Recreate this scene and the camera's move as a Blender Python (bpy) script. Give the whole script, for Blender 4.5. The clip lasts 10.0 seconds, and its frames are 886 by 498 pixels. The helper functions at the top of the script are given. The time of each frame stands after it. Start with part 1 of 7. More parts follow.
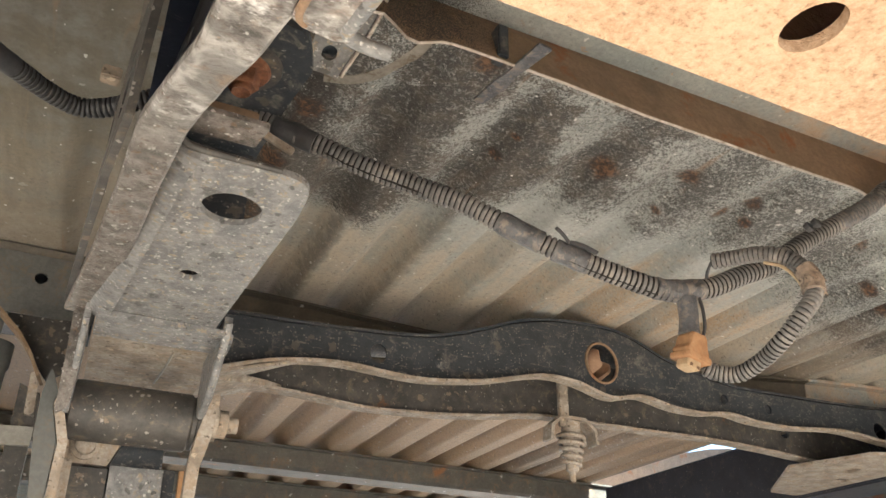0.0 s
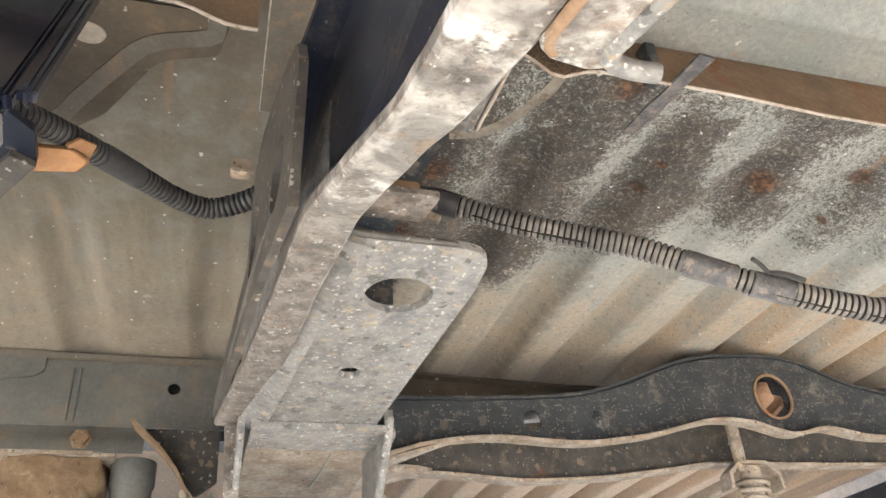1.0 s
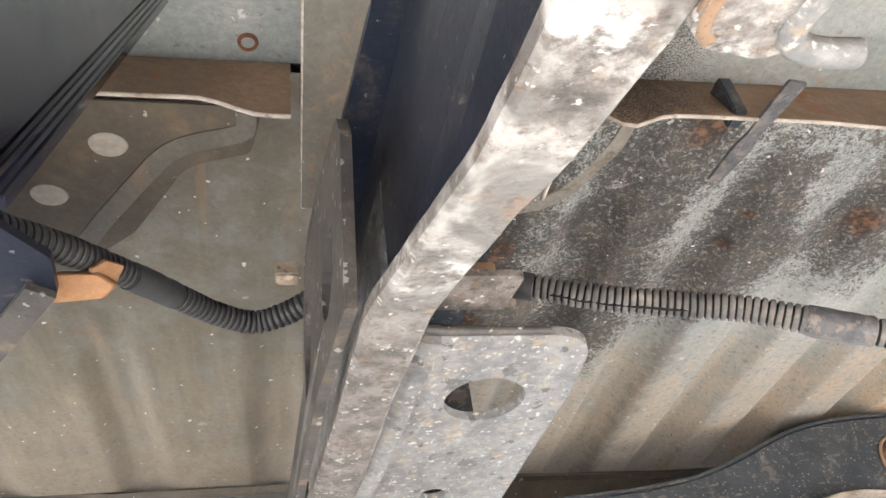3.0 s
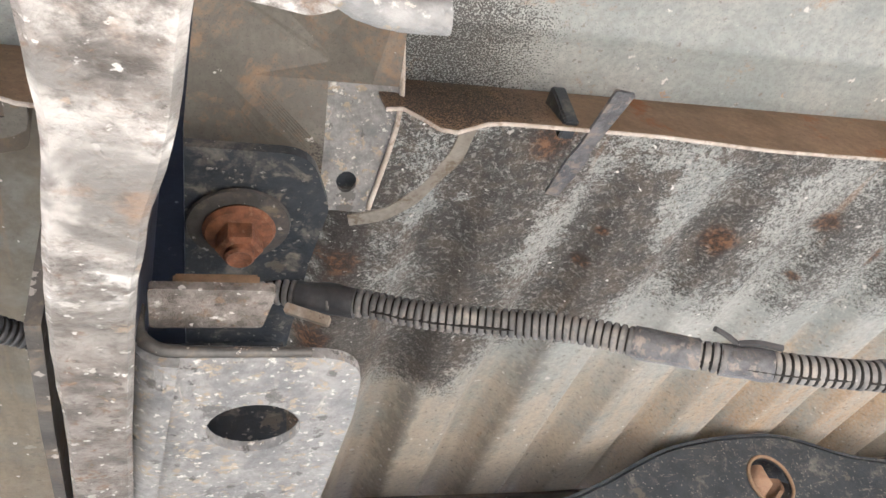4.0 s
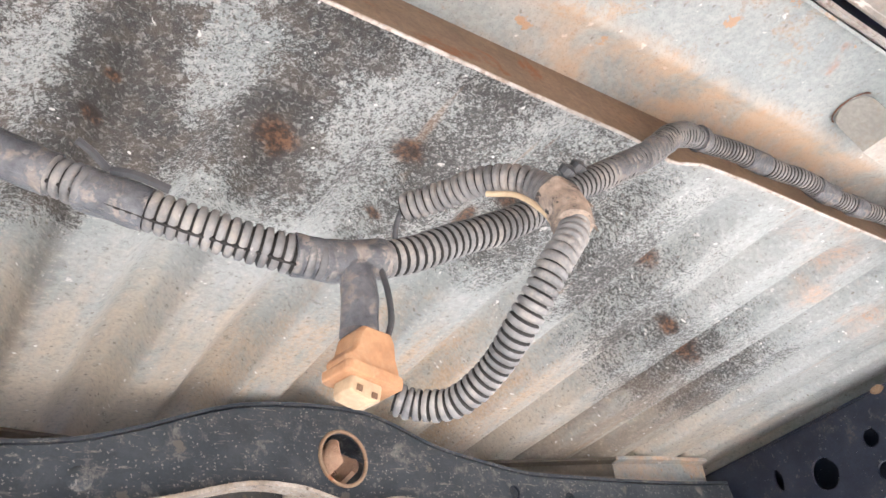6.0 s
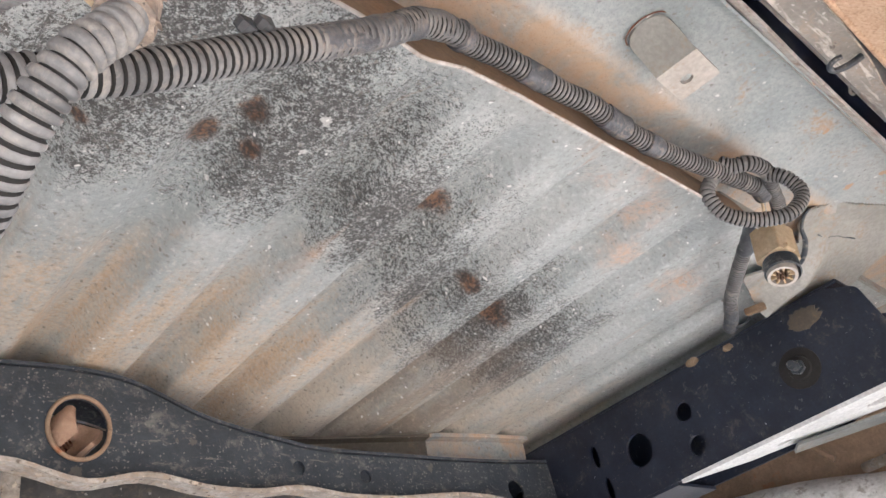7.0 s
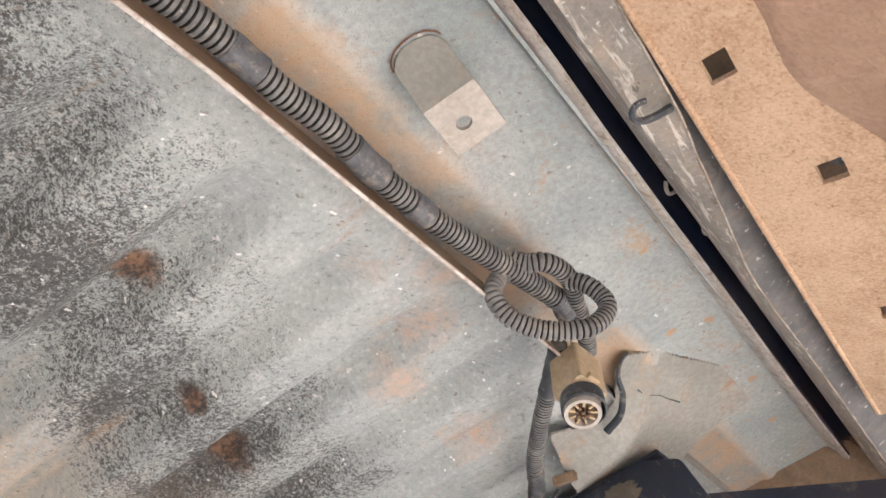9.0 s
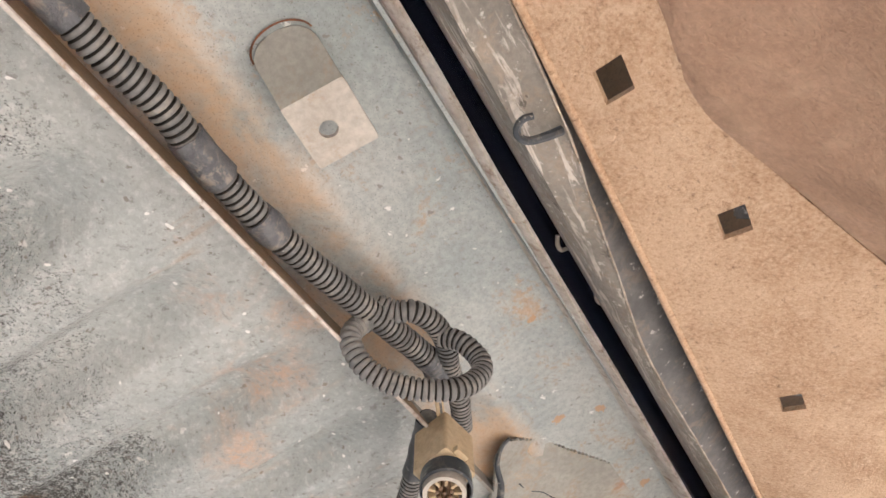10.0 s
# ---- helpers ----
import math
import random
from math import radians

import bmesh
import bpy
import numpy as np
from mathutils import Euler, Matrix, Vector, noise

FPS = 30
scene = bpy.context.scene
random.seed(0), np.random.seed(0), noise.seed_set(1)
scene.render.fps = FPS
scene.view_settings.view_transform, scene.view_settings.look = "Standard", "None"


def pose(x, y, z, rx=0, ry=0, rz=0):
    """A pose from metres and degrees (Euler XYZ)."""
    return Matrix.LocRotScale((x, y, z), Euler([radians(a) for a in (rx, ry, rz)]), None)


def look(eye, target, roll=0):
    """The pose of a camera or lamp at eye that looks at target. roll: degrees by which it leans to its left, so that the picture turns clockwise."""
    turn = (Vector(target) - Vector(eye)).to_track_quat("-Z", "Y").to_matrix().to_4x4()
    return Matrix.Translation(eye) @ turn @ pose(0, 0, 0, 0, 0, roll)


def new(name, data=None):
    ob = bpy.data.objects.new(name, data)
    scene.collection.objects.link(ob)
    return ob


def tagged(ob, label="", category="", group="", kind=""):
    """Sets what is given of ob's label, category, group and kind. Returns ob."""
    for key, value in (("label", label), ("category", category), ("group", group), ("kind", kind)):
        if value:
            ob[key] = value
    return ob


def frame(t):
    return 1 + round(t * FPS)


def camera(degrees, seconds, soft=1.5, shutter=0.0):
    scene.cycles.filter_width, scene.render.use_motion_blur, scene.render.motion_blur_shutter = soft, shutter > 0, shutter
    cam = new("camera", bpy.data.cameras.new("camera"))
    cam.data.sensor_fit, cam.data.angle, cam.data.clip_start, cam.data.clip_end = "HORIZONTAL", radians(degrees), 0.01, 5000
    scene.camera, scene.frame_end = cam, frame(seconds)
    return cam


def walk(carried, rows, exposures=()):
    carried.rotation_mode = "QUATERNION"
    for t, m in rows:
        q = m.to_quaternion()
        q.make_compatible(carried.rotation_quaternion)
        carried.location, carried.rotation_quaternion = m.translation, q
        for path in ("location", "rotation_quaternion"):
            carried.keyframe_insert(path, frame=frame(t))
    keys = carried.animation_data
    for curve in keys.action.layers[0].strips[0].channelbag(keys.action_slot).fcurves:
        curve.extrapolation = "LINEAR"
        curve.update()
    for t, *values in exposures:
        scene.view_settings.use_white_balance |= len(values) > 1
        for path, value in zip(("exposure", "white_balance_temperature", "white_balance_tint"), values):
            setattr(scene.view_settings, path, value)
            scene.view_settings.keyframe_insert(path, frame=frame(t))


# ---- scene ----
cam = camera(58.5, 10.0)
PATH = [
    (0, (0.059, 0.057, 0.325), (0.792, 1.661, 1.268), 1.1),
    (0.5, (0.049, 0.102, 0.338), (0.694, 1.653, 1.423), -1.3),
    (1, (0.028, 0.119, 0.363), (0.548, 1.736, 1.418), -4.2),
    (1.5, (0.029, 0.14, 0.373), (0.492, 1.797, 1.393), -5.3),
    (2, (0.023, 0.151, 0.378), (0.42, 1.76, 1.499), -7.4),
    (2.2, (0.02, 0.159, 0.386), (0.409, 1.725, 1.568), -8.2),
    (3.3, (0.043, 0.169, 0.403), (0.434, 1.676, 1.659), -9.2),
    (3.5, (0.055, 0.172, 0.409), (0.5, 1.661, 1.668), -10.1),
    (4, (0.092, 0.179, 0.406), (0.654, 1.636, 1.657), -12.1),
    (4.5, (0.128, 0.187, 0.397), (0.804, 1.622, 1.614), -12.4),
    (5, (0.171, 0.199, 0.387), (0.961, 1.602, 1.573), -11.6),
    (5.5, (0.219, 0.218, 0.383), (1.124, 1.55, 1.57), -11.1),
    (6, (0.287, 0.237, 0.386), (1.346, 1.46, 1.563), -11.6),
    (6.2, (0.319, 0.243, 0.387), (1.437, 1.421, 1.554), -11.8),
    (7.3, (0.431, 0.261, 0.385), (1.738, 1.301, 1.484), -15.9),
    (7.5, (0.44, 0.263, 0.386), (1.743, 1.316, 1.48), -16.2),
    (8, (0.475, 0.273, 0.387), (1.784, 1.236, 1.553), -17.6),
    (8.5, (0.53, 0.286, 0.393), (1.857, 1.038, 1.687), -18.6),
    (9, (0.584, 0.299, 0.403), (1.9, 0.842, 1.808), -19.6),
    (9.5, (0.626, 0.304, 0.408), (1.922, 0.658, 1.889), -21.6),
    (10, (0.655, 0.308, 0.416), (1.926, 0.536, 1.943), -23.3),
]
EXPOSURES = [(0.0, 2.62, 5900.0, 2.0), (0.5, 3.0, 5800.0, 1.0), (1.0, 3.22, 5600.0, 2.0), (1.5, 3.42, 5650.0, 3.0), (2.0, 3.52, 5500.0, 4.0), (3.5, 3.27, 5300.0, 4.0), (4.5, 3.48, 5250.0, 6.0), (5.5, 3.66, 5200.0, 7.0), (6.2, 3.46, 5100.0, 7.0), (7.5, 2.9, 5150.0, 7.0), (8.5, 3.05, 5250.0, 7.0), (9.5, 2.97, 5400.0, 7.0), (10.0, 2.89, 5480.0, 7.0)]
walk(cam, [(t, look(eye, target, roll)) for t, eye, target, roll in PATH], EXPOSURES)

from mathutils import geometry

# ---- light ----
world = bpy.data.worlds.new("sky")
scene.world = world
world.use_nodes = True
wn = world.node_tree
sky = wn.nodes.new("ShaderNodeTexSky")
sky.sky_type = "NISHITA"
sky.sun_disc = False
SUN_EL, SUN_AZ = 42.0, 176.0
sky.sun_elevation, sky.sun_rotation = radians(SUN_EL), radians(SUN_AZ)
wn.links.new(sky.outputs[0], wn.nodes["Background"].inputs[0])
wn.nodes["Background"].inputs[1].default_value = 0.12
sun_data = bpy.data.lights.new("sun", "SUN")
sun_data.energy, sun_data.angle, sun_data.color = 5.0, radians(0.5), (1.0, 0.95, 0.87)
sun = new("sun", sun_data)
az, el = radians(SUN_AZ), radians(SUN_EL)
sun_dir = Vector((math.sin(az) * math.cos(el), math.cos(az) * math.cos(el), math.sin(el)))
sun.matrix_world = look(sun_dir * 20, (0, 0, 0))

# ---- materials ----


def nodes_of(name):
    m = bpy.data.materials.new(name)
    m.use_nodes = True
    nt = m.node_tree
    return m, nt, nt.nodes["Principled BSDF"]


def node(nt, kind, **values):
    n = nt.nodes.new(kind)
    for key, value in values.items():
        n.inputs[key].default_value = value
    return n


def noise_tex(nt, co, scale, detail=6.0, rough=0.6, distort=0.0):
    n = node(nt, "ShaderNodeTexNoise", Scale=scale, Detail=detail, Roughness=rough, Distortion=distort)
    nt.links.new(co, n.inputs["Vector"])
    return n.outputs["Fac"]


def ramp(nt, fac, lo, hi, out_lo=0.0, out_hi=1.0):
    n = nt.nodes.new("ShaderNodeMapRange")
    n.interpolation_type = "SMOOTHSTEP"
    for i, v in enumerate((lo, hi, out_lo, out_hi)):
        n.inputs[1 + i].default_value = v
    nt.links.new(fac, n.inputs[0])
    return n.outputs[0]


def calc(nt, op, a, b=None):
    n = nt.nodes.new("ShaderNodeMath")
    n.operation = op
    for i, v in enumerate((a, b)):
        if v is None:
            continue
        if isinstance(v, (int, float)):
            n.inputs[i].default_value = v
        else:
            nt.links.new(v, n.inputs[i])
    return n.outputs[0]


def blend(nt, fac, a, b):
    n = nt.nodes.new("ShaderNodeMix")
    n.data_type = "RGBA"
    if isinstance(fac, (int, float)):
        n.inputs[0].default_value = fac
    else:
        nt.links.new(fac, n.inputs[0])
    for slot, v in ((6, a), (7, b)):
        if isinstance(v, tuple):
            n.inputs[slot].default_value = (*v, 1.0)
        else:
            nt.links.new(v, n.inputs[slot])
    return n.outputs[2]


def world_co(nt):
    return nt.nodes.new("ShaderNodeNewGeometry").outputs["Position"]


def bump(nt, bsdf, height, strength=0.3, distance=0.001):
    n = node(nt, "ShaderNodeBump", Strength=strength, Distance=distance)
    nt.links.new(height, n.inputs["Height"])
    nt.links.new(n.outputs[0], bsdf.inputs["Normal"])


def spots(nt, co, scale, size, share):
    """Ragged chips: cells of which a share is filled, each to its own size."""
    warp = node(nt, "ShaderNodeTexNoise", Scale=scale * 1.6, Detail=4.0, Roughness=0.7)
    nt.links.new(co, warp.inputs["Vector"])
    push = nt.nodes.new("ShaderNodeVectorMath")
    push.operation = "MULTIPLY_ADD"
    nt.links.new(warp.outputs["Color"], push.inputs[0])
    push.inputs[1].default_value = (1.5 / scale,) * 3
    nt.links.new(co, push.inputs[2])
    cells = node(nt, "ShaderNodeTexVoronoi", Scale=scale)
    nt.links.new(push.outputs[0], cells.inputs["Vector"])
    sep = nt.nodes.new("ShaderNodeSeparateColor")
    nt.links.new(cells.outputs["Color"], sep.inputs[0])
    reach = calc(nt, "MULTIPLY", calc(nt, "ADD", calc(nt, "MULTIPLY", sep.outputs[1], 0.75), 0.25), size)
    inside = ramp(nt, calc(nt, "SUBTRACT", reach, cells.outputs["Distance"]), -0.03, 0.04)
    return calc(nt, "MULTIPLY", inside, calc(nt, "LESS_THAN", sep.outputs[0], share))


def grimy(name, base, other, dust=(0.42, 0.33, 0.24), dust_at=(0.55, 0.75), speck=None, speck_at=(0.66, 0.7), rust=None, rust_at=(0.66, 0.74),
          rough=0.6, metal=0.0, scale=30.0, grain=260.0, relief=0.25, soot=None, worn=None, band=None, chips=(), drawn=None):
    """Painted or bare metal with patches of a second tone, dust, chips and rust."""
    m, nt, bsdf = nodes_of(name)
    co = world_co(nt)
    big, fine = noise_tex(nt, co, scale, 9.0, 0.68), noise_tex(nt, co, grain, 4.0, 0.65)
    col = blend(nt, ramp(nt, big, 0.35, 0.65), base, other)
    d = noise_tex(nt, co, scale * 1.7, 8.0, 0.7, 0.4)
    df = ramp(nt, calc(nt, "ADD", calc(nt, "MULTIPLY", d, 0.7), calc(nt, "MULTIPLY", fine, 0.3)), *dust_at)
    col = blend(nt, df, col, dust)
    if rust:
        r = noise_tex(nt, co, scale * 0.9, 7.0, 0.65, 0.3)
        rf = ramp(nt, r, *rust_at)
        col = blend(nt, rf, col, blend(nt, fine, tuple(c * 0.5 for c in rust), tuple(min(1, c * 1.5) for c in rust)))
    if speck:
        sf = ramp(nt, noise_tex(nt, co, grain * 0.8, 4.0, 0.6), *speck_at)
        col = blend(nt, sf, col, speck)
    col = blend(nt, ramp(nt, fine, 0.3, 0.7, 0.0, 0.34), col, tuple(c * 0.40 for c in base))
    for chip_scale, chip_size, chip_share, chip_colour in chips:
        col = blend(nt, calc(nt, "MULTIPLY", spots(nt, co, chip_scale, chip_size, chip_share), 0.9), col, chip_colour)
    if worn:
        sep = nt.nodes.new("ShaderNodeSeparateXYZ")
        nt.links.new(co, sep.inputs[0])
        scrape = ramp(nt, noise_tex(nt, co, scale * 0.6, 9.0, 0.72), 0.40, 0.56)
        blotch = noise_tex(nt, co, scale * 0.5, 3.0, 0.55, 0.8)
        # bare metal towards the rear end, its white glare painted into the colour
        bare = blend(nt, ramp(nt, blotch, 0.40, 0.56), tuple(c * 0.42 for c in worn[2]), blend(nt, ramp(nt, blotch, 0.55, 0.66), worn[2], (0.78, 0.77, 0.75)))
        bare = blend(nt, ramp(nt, noise_tex(nt, co, scale * 0.4, 5.0, 0.6), 0.56, 0.66, 0.0, 0.8), bare, (0.27, 0.185, 0.125))
        col = blend(nt, calc(nt, "MULTIPLY", scrape, ramp(nt, sep.outputs[1], worn[1], worn[0])), col, bare)
    if band:
        sep2 = nt.nodes.new("ShaderNodeSeparateXYZ")
        nt.links.new(co, sep2.inputs[0])
        along = calc(nt, "MULTIPLY", ramp(nt, sep2.outputs[1], band[0], band[0] + 0.02), ramp(nt, sep2.outputs[0], 0.45, 0.62))
        col = blend(nt, calc(nt, "MULTIPLY", calc(nt, "MULTIPLY", along, ramp(nt, d, 0.35, 0.60)), 0.75), col, band[1])
    if drawn:
        stretch = nt.nodes.new("ShaderNodeMapping")
        stretch.inputs["Scale"].default_value = drawn[0]
        nt.links.new(co, stretch.inputs[0])
        lines = ramp(nt, noise_tex(nt, stretch.outputs[0], 1.0, 6.0, 0.65, 0.5), *drawn[1])
        col = blend(nt, calc(nt, "MULTIPLY", lines, ramp(nt, big, 0.35, 0.55, 0.35, 1.0)), col, drawn[2])
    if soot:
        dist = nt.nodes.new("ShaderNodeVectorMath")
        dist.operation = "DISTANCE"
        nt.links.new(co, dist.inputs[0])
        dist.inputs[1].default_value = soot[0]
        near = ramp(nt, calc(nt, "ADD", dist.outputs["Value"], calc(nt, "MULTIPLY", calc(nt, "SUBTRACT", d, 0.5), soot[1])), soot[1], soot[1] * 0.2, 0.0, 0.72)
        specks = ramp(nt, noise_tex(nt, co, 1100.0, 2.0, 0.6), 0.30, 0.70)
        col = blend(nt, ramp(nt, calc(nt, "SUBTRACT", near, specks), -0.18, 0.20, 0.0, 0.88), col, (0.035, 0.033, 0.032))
    nt.links.new(col, bsdf.inputs["Base Color"])
    nt.links.new(ramp(nt, df, 0, 1, rough, min(1.0, rough + 0.3)), bsdf.inputs["Roughness"])
    bsdf.inputs["Metallic"].default_value = metal
    bump(nt, bsdf, calc(nt, "ADD", calc(nt, "MULTIPLY", fine, 0.5), d), relief, 0.0015)
    return m


M_GROUND = grimy("dirt", (0.40, 0.31, 0.235), (0.48, 0.385, 0.30), (0.54, 0.45, 0.36), rough=0.95, scale=3.0, grain=90.0, relief=0.6)
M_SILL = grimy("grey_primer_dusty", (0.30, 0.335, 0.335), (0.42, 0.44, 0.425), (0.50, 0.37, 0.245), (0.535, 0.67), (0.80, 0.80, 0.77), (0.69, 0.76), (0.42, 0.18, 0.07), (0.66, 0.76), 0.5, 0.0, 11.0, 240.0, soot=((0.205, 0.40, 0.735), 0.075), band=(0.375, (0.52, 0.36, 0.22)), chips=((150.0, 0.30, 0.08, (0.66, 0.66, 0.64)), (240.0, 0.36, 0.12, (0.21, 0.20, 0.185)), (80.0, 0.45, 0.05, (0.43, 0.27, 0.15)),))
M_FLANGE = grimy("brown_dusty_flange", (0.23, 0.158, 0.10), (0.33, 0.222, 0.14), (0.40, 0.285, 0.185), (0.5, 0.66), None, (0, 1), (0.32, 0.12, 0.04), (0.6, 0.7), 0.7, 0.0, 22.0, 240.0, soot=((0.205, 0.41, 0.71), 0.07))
M_EDGE = grimy("bare_sheet_edge", (0.66, 0.62, 0.57), (0.48, 0.42, 0.36), (0.33, 0.24, 0.17), (0.50, 0.64), rough=0.5, scale=60.0)
M_FRAME = grimy("black_chassis_paint", (0.030, 0.037, 0.046), (0.050, 0.058, 0.067), (0.21, 0.20, 0.18), (0.52, 0.66), (0.42, 0.40, 0.37), (0.645, 0.74), None, (0, 1), 0.42, 0.0, 28.0, 330.0, 0.35, chips=((170.0, 0.38, 0.10, (0.13, 0.13, 0.125)), (340.0, 0.42, 0.24, (0.20, 0.19, 0.17)), (75.0, 0.5, 0.08, (0.11, 0.10, 0.085)),), drawn=((60.0, 60.0, 240.0), (0.58, 0.70), (0.19, 0.175, 0.15)))
M_FRAME_NEW = grimy("blue_black_chassis_paint", (0.010, 0.014, 0.027), (0.021, 0.027, 0.044), (0.115, 0.10, 0.085), (0.53, 0.70), (0.42, 0.42, 0.42), (0.715, 0.74), None, (0, 1), 0.35, 0.0, 22.0, 330.0, 0.2, chips=((150.0, 0.36, 0.07, (0.09, 0.088, 0.085)), (340.0, 0.36, 0.025, (0.20, 0.20, 0.20)),), drawn=((45.0, 140.0, 140.0), (0.60, 0.72), (0.12, 0.105, 0.09)))
M_ARM = grimy("worn_galvanised_arm", (0.095, 0.086, 0.077), (0.28, 0.26, 0.24), (0.24, 0.175, 0.125), (0.53, 0.64), (0.75, 0.74, 0.72), (0.66, 0.74), (0.22, 0.13, 0.08), (0.60, 0.74), 0.42, 0.1, 90.0, 520.0, 0.7, worn=(0.27, 0.39, (0.47, 0.455, 0.43)), chips=((200.0, 0.45, 0.12, (0.40, 0.385, 0.36)), (300.0, 0.42, 0.35, (0.085, 0.075, 0.066)), (130.0, 0.42, 0.10, (0.30, 0.225, 0.155)), (420.0, 0.4, 0.14, (0.58, 0.57, 0.55)),))
M_BOX = grimy("grey_steel_speckled", (0.17, 0.175, 0.18), (0.30, 0.302, 0.30), (0.42, 0.36, 0.275), (0.54, 0.60), (0.62, 0.61, 0.58), (0.59, 0.70), None, (0, 1), 0.48, 0.15, 80.0, 360.0, 0.6, chips=((75.0, 0.5, 0.015, (0.38, 0.32, 0.245)), (140.0, 0.45, 0.035, (0.38, 0.33, 0.265)), (110.0, 0.6, 0.09, (0.11, 0.108, 0.105)), (280.0, 0.36, 0.03, (0.58, 0.57, 0.54)), (200.0, 0.42, 0.16, (0.085, 0.083, 0.08)), (430.0, 0.42, 0.12, (0.46, 0.44, 0.41)),), drawn=((150.0, 70.0, 150.0), (0.62, 0.73), (0.40, 0.38, 0.35)))
M_LIP = grimy("dusty_lower_flange", (0.24, 0.20, 0.155), (0.47, 0.425, 0.365), (0.44, 0.35, 0.26), (0.48, 0.62), (0.10, 0.08, 0.06), (0.62, 0.72), None, (0, 1), 0.7, 0.0, 40.0, 300.0, 0.4, chips=((170.0, 0.45, 0.18, (0.50, 0.415, 0.31)), (240.0, 0.4, 0.2, (0.13, 0.105, 0.08)),))
M_WEB = grimy("dark_dusty_web", (0.055, 0.054, 0.052), (0.10, 0.095, 0.088), (0.24, 0.20, 0.15), (0.5, 0.66), (0.5, 0.48, 0.45), (0.69, 0.72), (0.20, 0.10, 0.05), (0.64, 0.74), 0.5, 0.1, 34.0, 280.0, 0.3, chips=((240.0, 0.4, 0.20, (0.36, 0.34, 0.315)), (110.0, 0.5, 0.10, (0.22, 0.17, 0.13)),))
M_PALE = grimy("pale_bare_flange", (0.56, 0.565, 0.55), (0.68, 0.68, 0.66), (0.40, 0.36, 0.30), (0.56, 0.70), (0.2, 0.2, 0.2), (0.70, 0.74), None, (0, 1), 0.5, 0.0, 30.0, 260.0, 0.25)
M_CHALK = grimy("chalky_pipe", (0.55, 0.53, 0.50), (0.72, 0.70, 0.67), (0.36, 0.32, 0.28), (0.52, 0.62), (0.12, 0.11, 0.10), (0.68, 0.72), None, (0, 1), 0.8, 0.0, 28.0, 200.0, 0.5)
M_CRACK = grimy("cracked_grey_coating", (0.10, 0.10, 0.10), (0.16, 0.155, 0.15), (0.25, 0.22, 0.19), (0.5, 0.62), (0.50, 0.48, 0.45), (0.64, 0.68), None, (0, 1), 0.6, 0.0, 40.0, 200.0, 0.5)
M_MUD = grimy("dried_brown_mud", (0.20, 0.135, 0.08), (0.28, 0.20, 0.125), (0.40, 0.31, 0.21), (0.5, 0.64), (0.06, 0.045, 0.03), (0.64, 0.70), None, (0, 1), 0.9, 0.0, 45.0, 240.0, 1.0)
M_TORN = grimy("torn_dusty_tape", (0.16, 0.135, 0.115), (0.42, 0.33, 0.25), (0.55, 0.45, 0.36), (0.5, 0.6), (0.05, 0.045, 0.04), (0.60, 0.66), None, (0, 1), 0.7, 0.0, 90.0, 300.0, 0.8)
M_PLUG = grimy("clay_dusted_plastic", (0.36, 0.19, 0.09), (0.42, 0.24, 0.12), (0.50, 0.34, 0.20), (0.5, 0.7), rough=0.8, scale=60.0)
M_CREAM = grimy("yellowed_plastic", (0.47, 0.36, 0.22), (0.55, 0.44, 0.285), (0.46, 0.33, 0.19), (0.55, 0.7), rough=0.55, scale=60.0)
M_INSERT = grimy("dusty_plug_insert", (0.40, 0.29, 0.175), (0.47, 0.355, 0.22), (0.42, 0.29, 0.17), (0.5, 0.7), rough=0.6, scale=60.0)
M_RUST = grimy("rusty_bolt", (0.13, 0.055, 0.03), (0.25, 0.105, 0.05), (0.33, 0.19, 0.115), (0.53, 0.64), rough=0.8, scale=120.0, relief=0.7)
M_CONDUIT = grimy("dusty_black_conduit", (0.10, 0.10, 0.10), (0.215, 0.212, 0.207), (0.36, 0.335, 0.30), (0.49, 0.64), (0.45, 0.43, 0.41), (0.68, 0.74), rough=0.55, scale=38.0)
M_CONDUIT_DARK = grimy("black_conduit", (0.055, 0.057, 0.062), (0.075, 0.077, 0.082), (0.14, 0.13, 0.12), (0.55, 0.75), rough=0.45, scale=60.0)
# near-black that also puts shade into the grooves of the conduits
M_SLIT = grimy("black_and_groove_shade", (0.012, 0.011, 0.010), (0.02, 0.018, 0.016), (0.05, 0.045, 0.04), (0.6, 0.8), rough=0.8, scale=60.0)
M_TAPE = grimy("grey_harness_tape", (0.07, 0.075, 0.085), (0.15, 0.152, 0.16), (0.30, 0.265, 0.23), (0.50, 0.60), rough=0.38, scale=75.0, relief=0.9)
M_BLACK = grimy("glossy_black_paint", (0.008, 0.010, 0.020), (0.012, 0.014, 0.026), (0.04, 0.035, 0.03), (0.66, 0.85), (0.35, 0.35, 0.35), (0.745, 0.76), rough=0.12, scale=20.0, relief=0.05)
M_SCRATCH = grimy("scraped_grey_panel", (0.23, 0.21, 0.18), (0.30, 0.27, 0.23), (0.36, 0.30, 0.24), (0.5, 0.60), (0.60, 0.56, 0.51), (0.60, 0.70), rough=0.5, scale=40.0, grain=330.0, relief=0.6, drawn=((34.0, 210.0, 210.0), (0.54, 0.62), (0.58, 0.53, 0.47)), chips=((150.0, 0.4, 0.1, (0.12, 0.105, 0.09)),))
